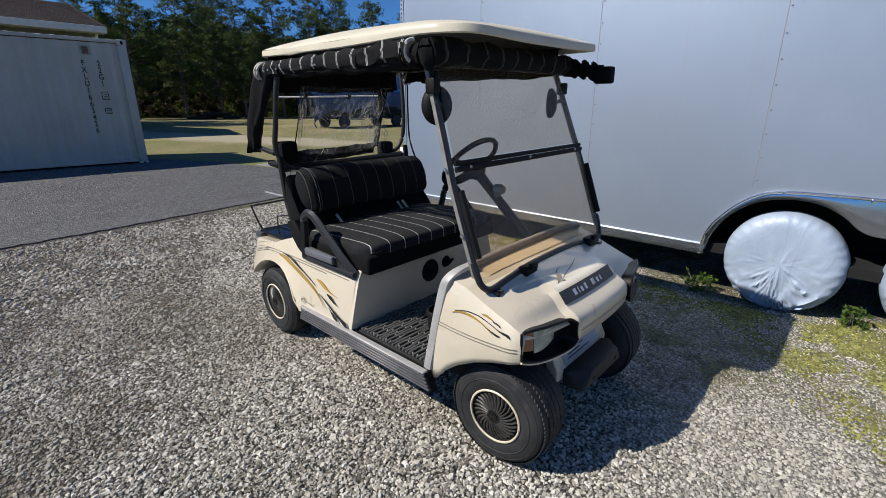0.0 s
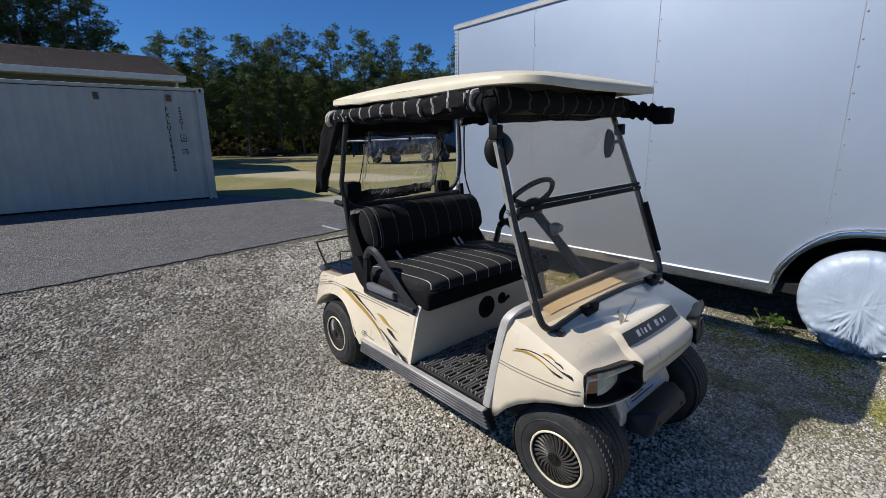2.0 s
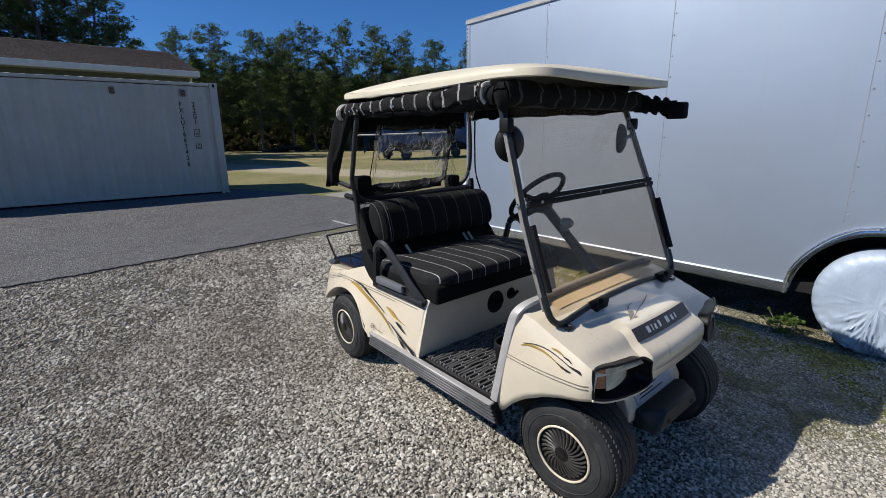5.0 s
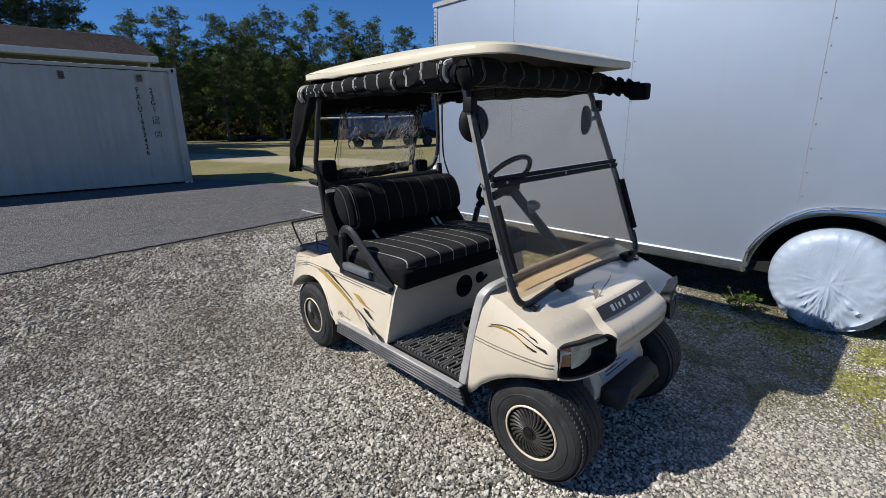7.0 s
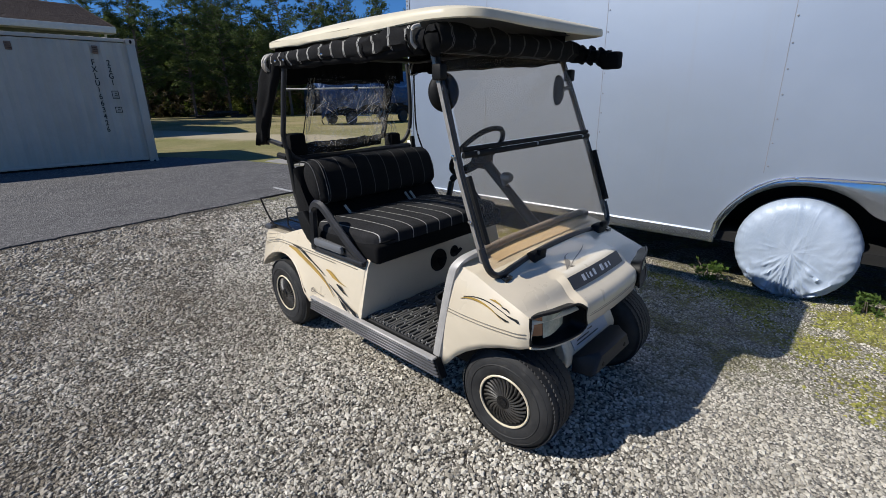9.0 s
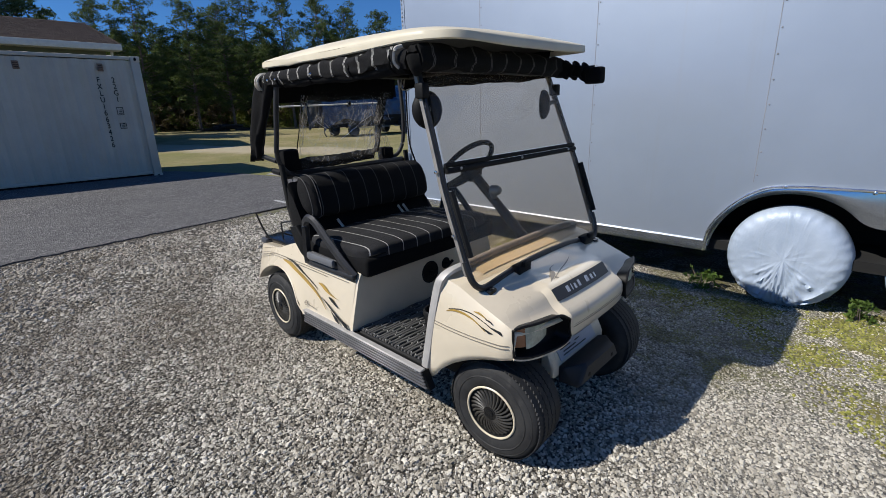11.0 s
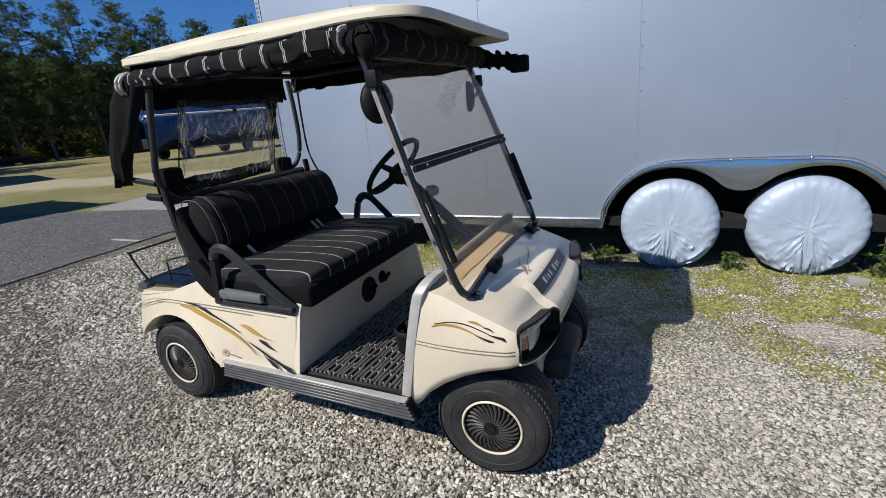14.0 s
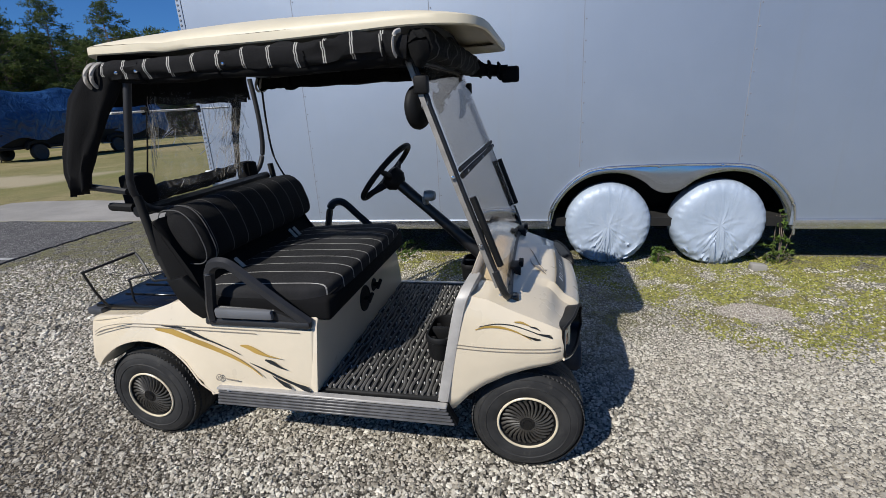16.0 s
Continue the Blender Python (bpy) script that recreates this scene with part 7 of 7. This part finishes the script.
def brush_pile(x, y):
    """Cut wood and brush heaped on the lawn."""
    rng = random.Random(9)
    root = thing("brush_pile", "heap of dark cut branches lying on the lawn", "brush pile")
    for _ in range(16):
        a, l = rng.uniform(-0.5, 0.5) + 1.57, rng.uniform(0.8, 2.2)
        c = Vector((x + rng.gauss(0, 0.5), y + rng.gauss(0, 0.9), ground_z(x, y) + rng.uniform(0.05, 0.45)))
        d = Vector((math.cos(a), math.sin(a), rng.uniform(-0.15, 0.15))) * l / 2
        bm = bmesh.new()
        tube(bm, [c - d, c + Vector((0, 0, 0.05)), c + d], rng.uniform(0.05, 0.13), 6, wob=0.3)
        part("branch", bm, OLD_WOOD, root)


OLD_WOOD = plain("dark_cut_wood", (0.04, 0.031, 0.025), 0.9, vary=0.3)
WEEDY = needle_material("young_conifer_green", (0.07, 0.085, 0.02), (0.15, 0.17, 0.045), (0.26, 0.28, 0.08))
build_woods()
bush(-41.5, 17.0, 1.9, 0.9, 3)
bush(-40.0, 21.0, 3.2, 1.3, 4)
brush_pile(-40.0, 14.6)
shrubs()
far_woods()


# ---- boat under a blue tarpaulin on its trailer, out on the lawn ----
def tarp_material():
    k = Nodes("blue_tarpaulin", 0.28, spec=0.5)
    v = k.local()
    col = k.mix(k.step(k.noise(0.9, v, 5), 0.3, 0.7), (0.007, 0.024, 0.07), (0.020, 0.062, 0.165))
    k.to("Base Color", col)
    k.bump(k.math("ADD", k.noise(1.5, v, 3, 0.5, 2.2), k.math("MULTIPLY", k.noise(6, v, 3), 0.2)), 0.16, 0.9)
    return k.m


TARP = tarp_material()


def build_boat():
    bx, y0, y1 = -19.9, 11.7, 20.6
    g = ground_z(bx, 15)
    root = thing("boat_trailer", "dark boat trailer with a load under a shiny blue tarpaulin", "boat trailer", pose(bx, 0, g))
    bm = bmesh.new()
    rows = []
    n = 46
    for i in range(n + 1):
        t = i / n
        y = y0 + (y1 - y0) * t
        ridge = 1.85 + 1.05 * ease(-0.06, 0.08, t) - 0.25 * ease(0.75, 1.0, t) + 0.12 * math.sin(t * 17)
        wide = 1.0 + 0.12 * math.sin(t * 9) - 0.25 * (1 - ease(0, 0.12, t))
        low = 0.90 + 0.12 * math.sin(t * 23) - 0.45 * (1 - ease(0.02, 0.16, t))
        row = []
        for j in range(17):
            a = -1 + 2 * j / 16
            q = abs(a)
            x = wide * math.copysign(min(1, q * 1.5) ** 0.85, a) * (1 + 0.05 * noise.noise((y * 1.5, a * 3, 1)))
            z = ridge - (ridge - 1.75) * ease(0, 0.62, q) * 0.75 - (1.99 - low) * ease(0.55, 1.0, q)
            row.append((x, y + 0.08 * noise.noise((a * 4, y, 2)), z + 0.10 * noise.noise((y * 1.3, a * 2.2, 7))))
        rows.append(row)
    sheet(bm, rows)
    part("tarpaulin", bm, TARP, root, "shiny blue tarpaulin with creases")
    bm = bmesh.new()
    prism(bm, [(-0.8, 0.62), (-0.95, 1.1), (0.95, 1.1), (0.8, 0.62)], lambda u, v, w: (u, w, v), y0 + 0.5, y1 - 0.3, 0.03)
    part("hull", bm, DARK, root, "dark hull")
    for x in (-0.85, 0.85):
        bm = bmesh.new()
        box(bm, x - 0.05, x + 0.05, y0 + 0.2, y1, 0.50, 0.60, 0.01)
        part("frame_rail", bm, DARK, root)
        for y in (13.45, 17.2):
            bm = bmesh.new()
            lathe(bm, [(0.16, -0.11), (0.31, -0.11), (0.34, -0.07), (0.345, 0.0), (0.34, 0.07), (0.31, 0.11), (0.16, 0.11)], lambda a, b, h: (x * 1.12 + h, y + a, 0.34 + b), 28)
            tyre = part("wheel", bm, TYRE_SEEN, root)
            bm = bmesh.new()
            lathe(bm, [(0.175, 0.10), (0.17, 0.115), (0.12, 0.09), (0.05, 0.105), (0.0, 0.11)], lambda a, b, h: (x * 1.12 + math.copysign(h, x), y + a, 0.34 + b), 20)
            part("rim", bm, TYRE_SEEN, tyre)
            bm = bmesh.new()
            tube(bm, [(x * 1.12, y - 0.48, 0.5), (x * 1.12, y - 0.35, 0.72), (x * 1.12, y, 0.80), (x * 1.12, y + 0.35, 0.72), (x * 1.12, y + 0.48, 0.5)], 0.10, 6, flat=1.0)
            part("mudguard", bm, DARK, root)
    for y in (13.9, 15.2, 16.4):
        bm = bmesh.new()
        tube(bm, [(0.95, y, 0.46), (0.95, y + 0.9, 0.44)], 0.025, 6)
        part("step_bar", bm, GALV, root)
    bm = bmesh.new()
    tube(bm, curve([(0.6, 11.9, 0.05), (0.6, 11.8, 0.3), (0.6, 12.0, 0.5), (0.6, 12.2, 0.3), (0.6, 12.15, 0.05)], 5), 0.03, 6)
    part("jack_stand", bm, DARK, root)
    return root


build_boat()


# ---- weeds by the trailer's wheels ----
def weed(x, y, r, h, seed, mat_, n):
    rng = random.Random(seed)
    verts, faces = [], []
    z0 = ground_z(x, y)
    for _ in range(n):
        c = Vector((x + rng.gauss(0, r * 0.45), y + rng.gauss(0, r * 0.35), z0 + rng.random() * h))
        tuft(verts, faces, c, 0.022 + 0.024 * rng.random(), rng, 8, 1.0)
    stems = []
    for _ in range(6):
        bm = bmesh.new()
        a = Vector((x + rng.gauss(0, r * 0.25), y + rng.gauss(0, r * 0.2), z0 - 0.02))
        tube(bm, [a, a + Vector((rng.gauss(0, r * 0.4), rng.gauss(0, r * 0.3), h * rng.uniform(0.6, 1.1)))], 0.003, 4)
        stems.append(bm)
    root = thing("weed", "green leafy weed growing beside the trailer wheel", "weed", None, "weeds by the trailer")
    for bm in stems:
        part("stem", bm, BARK, root)
    skin_object("leaves", verts, faces, mat_, root)


WEED_GREEN = needle_material("weed_green", (0.06, 0.10, 0.02), (0.12, 0.19, 0.04), (0.22, 0.30, 0.07))
weed(1.80, 2.0, 0.13, 0.13, 1, WEED_GREEN, 42)
weed(2.72, 2.02, 0.08, 0.12, 2, WEED_GREEN, 26)
weed(3.64, 2.02, 0.09, 0.46, 3, WEED_GREEN, 34)
weed(3.62, 2.05, 0.16, 0.10, 4, LEAVES, 24)
weed(0.35, 2.1, 0.35, 0.12, 5, WEED_GREEN, 40)


def block():
    bm = bmesh.new()
    x, y = 3.44, 1.86
    z = ground_z(x, y)
    box(bm, x - 0.055, x + 0.055, y - 0.04, y + 0.04, z - 0.01, z + 0.05, 0.012)
    for v in bm.verts:
        v.co += Vector((noise.noise(v.co * 20), noise.noise(v.co * 23), noise.noise(v.co * 27))) * 0.012
    ob = part("wheel_chock", bm, CONCRETE, None, "")
    tagged(ob, "rough grey concrete block beside the covered wheel", "block")


block()


# ---- loose stones over the yard, and pebbly patches ----
def stones():
    rng = random.Random(5)
    k = Nodes("loose_stones", 0.85, spec=0.35)
    r = k.add("NewGeometry").outputs["Random Per Island"]
    col = k.ramp(r, [(0, (0.085, 0.075, 0.060)), (0.20, (0.31, 0.285, 0.233)), (0.60, (0.60, 0.556, 0.468)), (1, (0.84, 0.795, 0.69))])
    v = k.local()
    x, y, _ = k.xyz(v)
    col = k.mix(k.math("MULTIPLY", fresh_gravel(k, x, y), 0.48), col, (0.44, 0.410, 0.348))
    # stones take the same earth colour and painted shade
    col = k.mix(k.math("MULTIPLY", shaded_soil(k, x, y, v), 0.60), col, (0.125, 0.115, 0.048))
    col = k.mix(k.math("MULTIPLY", earthy(k, x, y, v), 0.34), col, (0.15, 0.126, 0.094))
    driven = worn_yard(k, x, y)
    dusty = k.step(k.math("ADD", k.noise(1.1, v, 9, 0.72), k.math("MULTIPLY", driven, 0.17)), 0.48, 0.70)
    col = k.mix(k.math("MULTIPLY", dusty, 0.52), col, (0.23, 0.198, 0.152))
    col = k.mix(k.math("MULTIPLY", k.step(k.math("ADD", k.noise(2.7, v, 7, 0.7), k.math("MULTIPLY", driven, 0.06)), 0.56, 0.70), 0.42), col, (0.16, 0.128, 0.085))
    k.to("Base Color", k.mix(k.math("MULTIPLY", k.noise(140, v, 3), 0.4), col, (0.16, 0.14, 0.11)))
    base = []
    quads = np.array([[4, 5, 6, 7], [0, 1, 5, 4], [1, 2, 6, 5], [2, 3, 7, 6], [3, 0, 4, 7]])
    for s in range(9):
        pts = [(cx * rng.uniform(0.6, 1.25), cy * rng.uniform(0.6, 1.25), cz * rng.uniform(0.7, 1.2)) for cz in (-1, 1) for cx, cy in ((-1, -1), (1, -1), (1, 1), (-1, 1))]
        pts = [(px * (0.62 if pz > 0 else 1), py * (0.62 if pz > 0 else 1) + 0.25 * pz * rng.uniform(-1, 1), pz) for px, py, pz in pts]
        base.append((np.array(pts), quads))
    verts, faces, count = [], [], 0
    # close-set over the near yard, sparser and larger further off
    for x0, x1, y0, y1, pitch in ((-0.3, 3.6, -2.1, 2.2, 0.0132), (-0.3, 1.2, -3.1, -2.1, 0.0165), (-1.7, -0.3, -3.6, 1.9, 0.0160), (-3.9, -1.7, -5.0, 1.9, 0.024), (3.6, 5.2, -0.5, 1.9, 0.019)):
        for i in range(int((x1 - x0) / pitch)):
            for j in range(int((y1 - y0) / pitch)):
                x, y = x0 + (i + rng.random()) * pitch, y0 + (j + rng.random()) * pitch
                ragged = 0.45 * noise.noise((x * 1.1, y * 1.1, 9))
                keep = 0.88 * ease(-0.1, 0.7, y - 0.55 * x + 2.755 + ragged) * ease(5.3, 4.7, x + ragged)
                if x < -0.3:
                    keep *= ease(1.95, 1.5, y + 0.5 * ragged)
                if rng.random() > keep:
                    continue
                if y > 0.2 and rng.random() < 0.06 * ease(0.4, 1.0, y) + 0.72 * moss_cover(x, y):
                    continue
                trodden = packed(x, y)
                if rng.random() < 0.68 * trodden:
                    continue
                pts, fs = base[rng.randrange(9)]
                sz = pitch * rng.choice((0.26, 0.31, 0.35, 0.39, 0.44, 0.50, 0.57, 0.72))
                sz *= 1.0 - 0.30 * ease(0.3, 1.0, y) - 0.10 * ease(1.5, 2.2, x)
                a = rng.random() * 6.283
                sc = np.array([sz * rng.uniform(0.95, 1.6), sz * rng.uniform(0.75, 1.15), sz * rng.uniform(0.42, 0.72) * (1 - 0.35 * trodden)])
                c, s = math.cos(a), math.sin(a)
                p = pts * sc
                p = np.stack([p[:, 0] * c - p[:, 1] * s + x, p[:, 0] * s + p[:, 1] * c + y, p[:, 2] + p[:, 0] * rng.uniform(-0.38, 0.38) + ground_z(x, y) + sz * rng.uniform(0.10, 0.45)], 1)
                verts.append(p)
                faces.append(fs + count)
                count += len(pts)
    me = bpy.data.meshes.new("loose_stones")
    me.from_pydata(np.concatenate(verts).tolist(), [], np.concatenate(faces).tolist())
    me.materials.append(k.m)
    tagged(new("loose_stones", me), "loose grey and white crushed stones of the yard", "gravel", kind="stuff")


stones()


# ---- low moss cushions beside the trailer ----
def moss():
    rng = random.Random(15)
    k = Nodes("moss", 0.9, spec=0.2)
    r = k.add("NewGeometry").outputs["Random Per Island"]
    v = k.local()
    col = k.ramp(r, [(0, (0.10, 0.095, 0.030)), (0.4, (0.20, 0.205, 0.045)), (0.8, (0.33, 0.33, 0.070)), (1, (0.42, 0.38, 0.13))])
    col = k.mix(k.math("MULTIPLY", k.step(k.noise(5, v, 5, 0.65), 0.45, 0.62), 0.6), col, (0.17, 0.14, 0.06))
    k.to("Base Color", k.mix(k.math("MULTIPLY", k.noise(160, v, 3), 0.4), col, (0.06, 0.06, 0.02)))
    k.bump(k.noise(300, v, 3), 0.004)
    verts, faces = [], []
    pitch = 0.0135
    for i in range(int(5.4 / pitch)):
        for j in range(int(1.9 / pitch)):
            x, y = -0.2 + (i + rng.random()) * pitch, 0.3 + (j + rng.random()) * pitch
            if rng.random() > 0.95 * moss_cover(x, y):
                continue
            q, n = rng.uniform(0.006, 0.014), 5
            z, a, o = ground_z(x, y), rng.random() * 6.283, len(verts)
            for m in range(n):
                w = q * rng.uniform(0.7, 1.25)
                verts.append((x + w * math.cos(a + m * 1.2566), y + w * math.sin(a + m * 1.2566), z - 0.001))
            verts.append((x + rng.gauss(0, 0.002), y + rng.gauss(0, 0.002), z + q * rng.uniform(0.45, 0.95)))
            faces += [(o + m, o + (m + 1) % n, o + n) for m in range(n)]
    tagged(skin_object("moss", verts, faces, k.m), "low yellow-green moss cushions among the stones beside the trailer", "moss", kind="stuff")


moss()
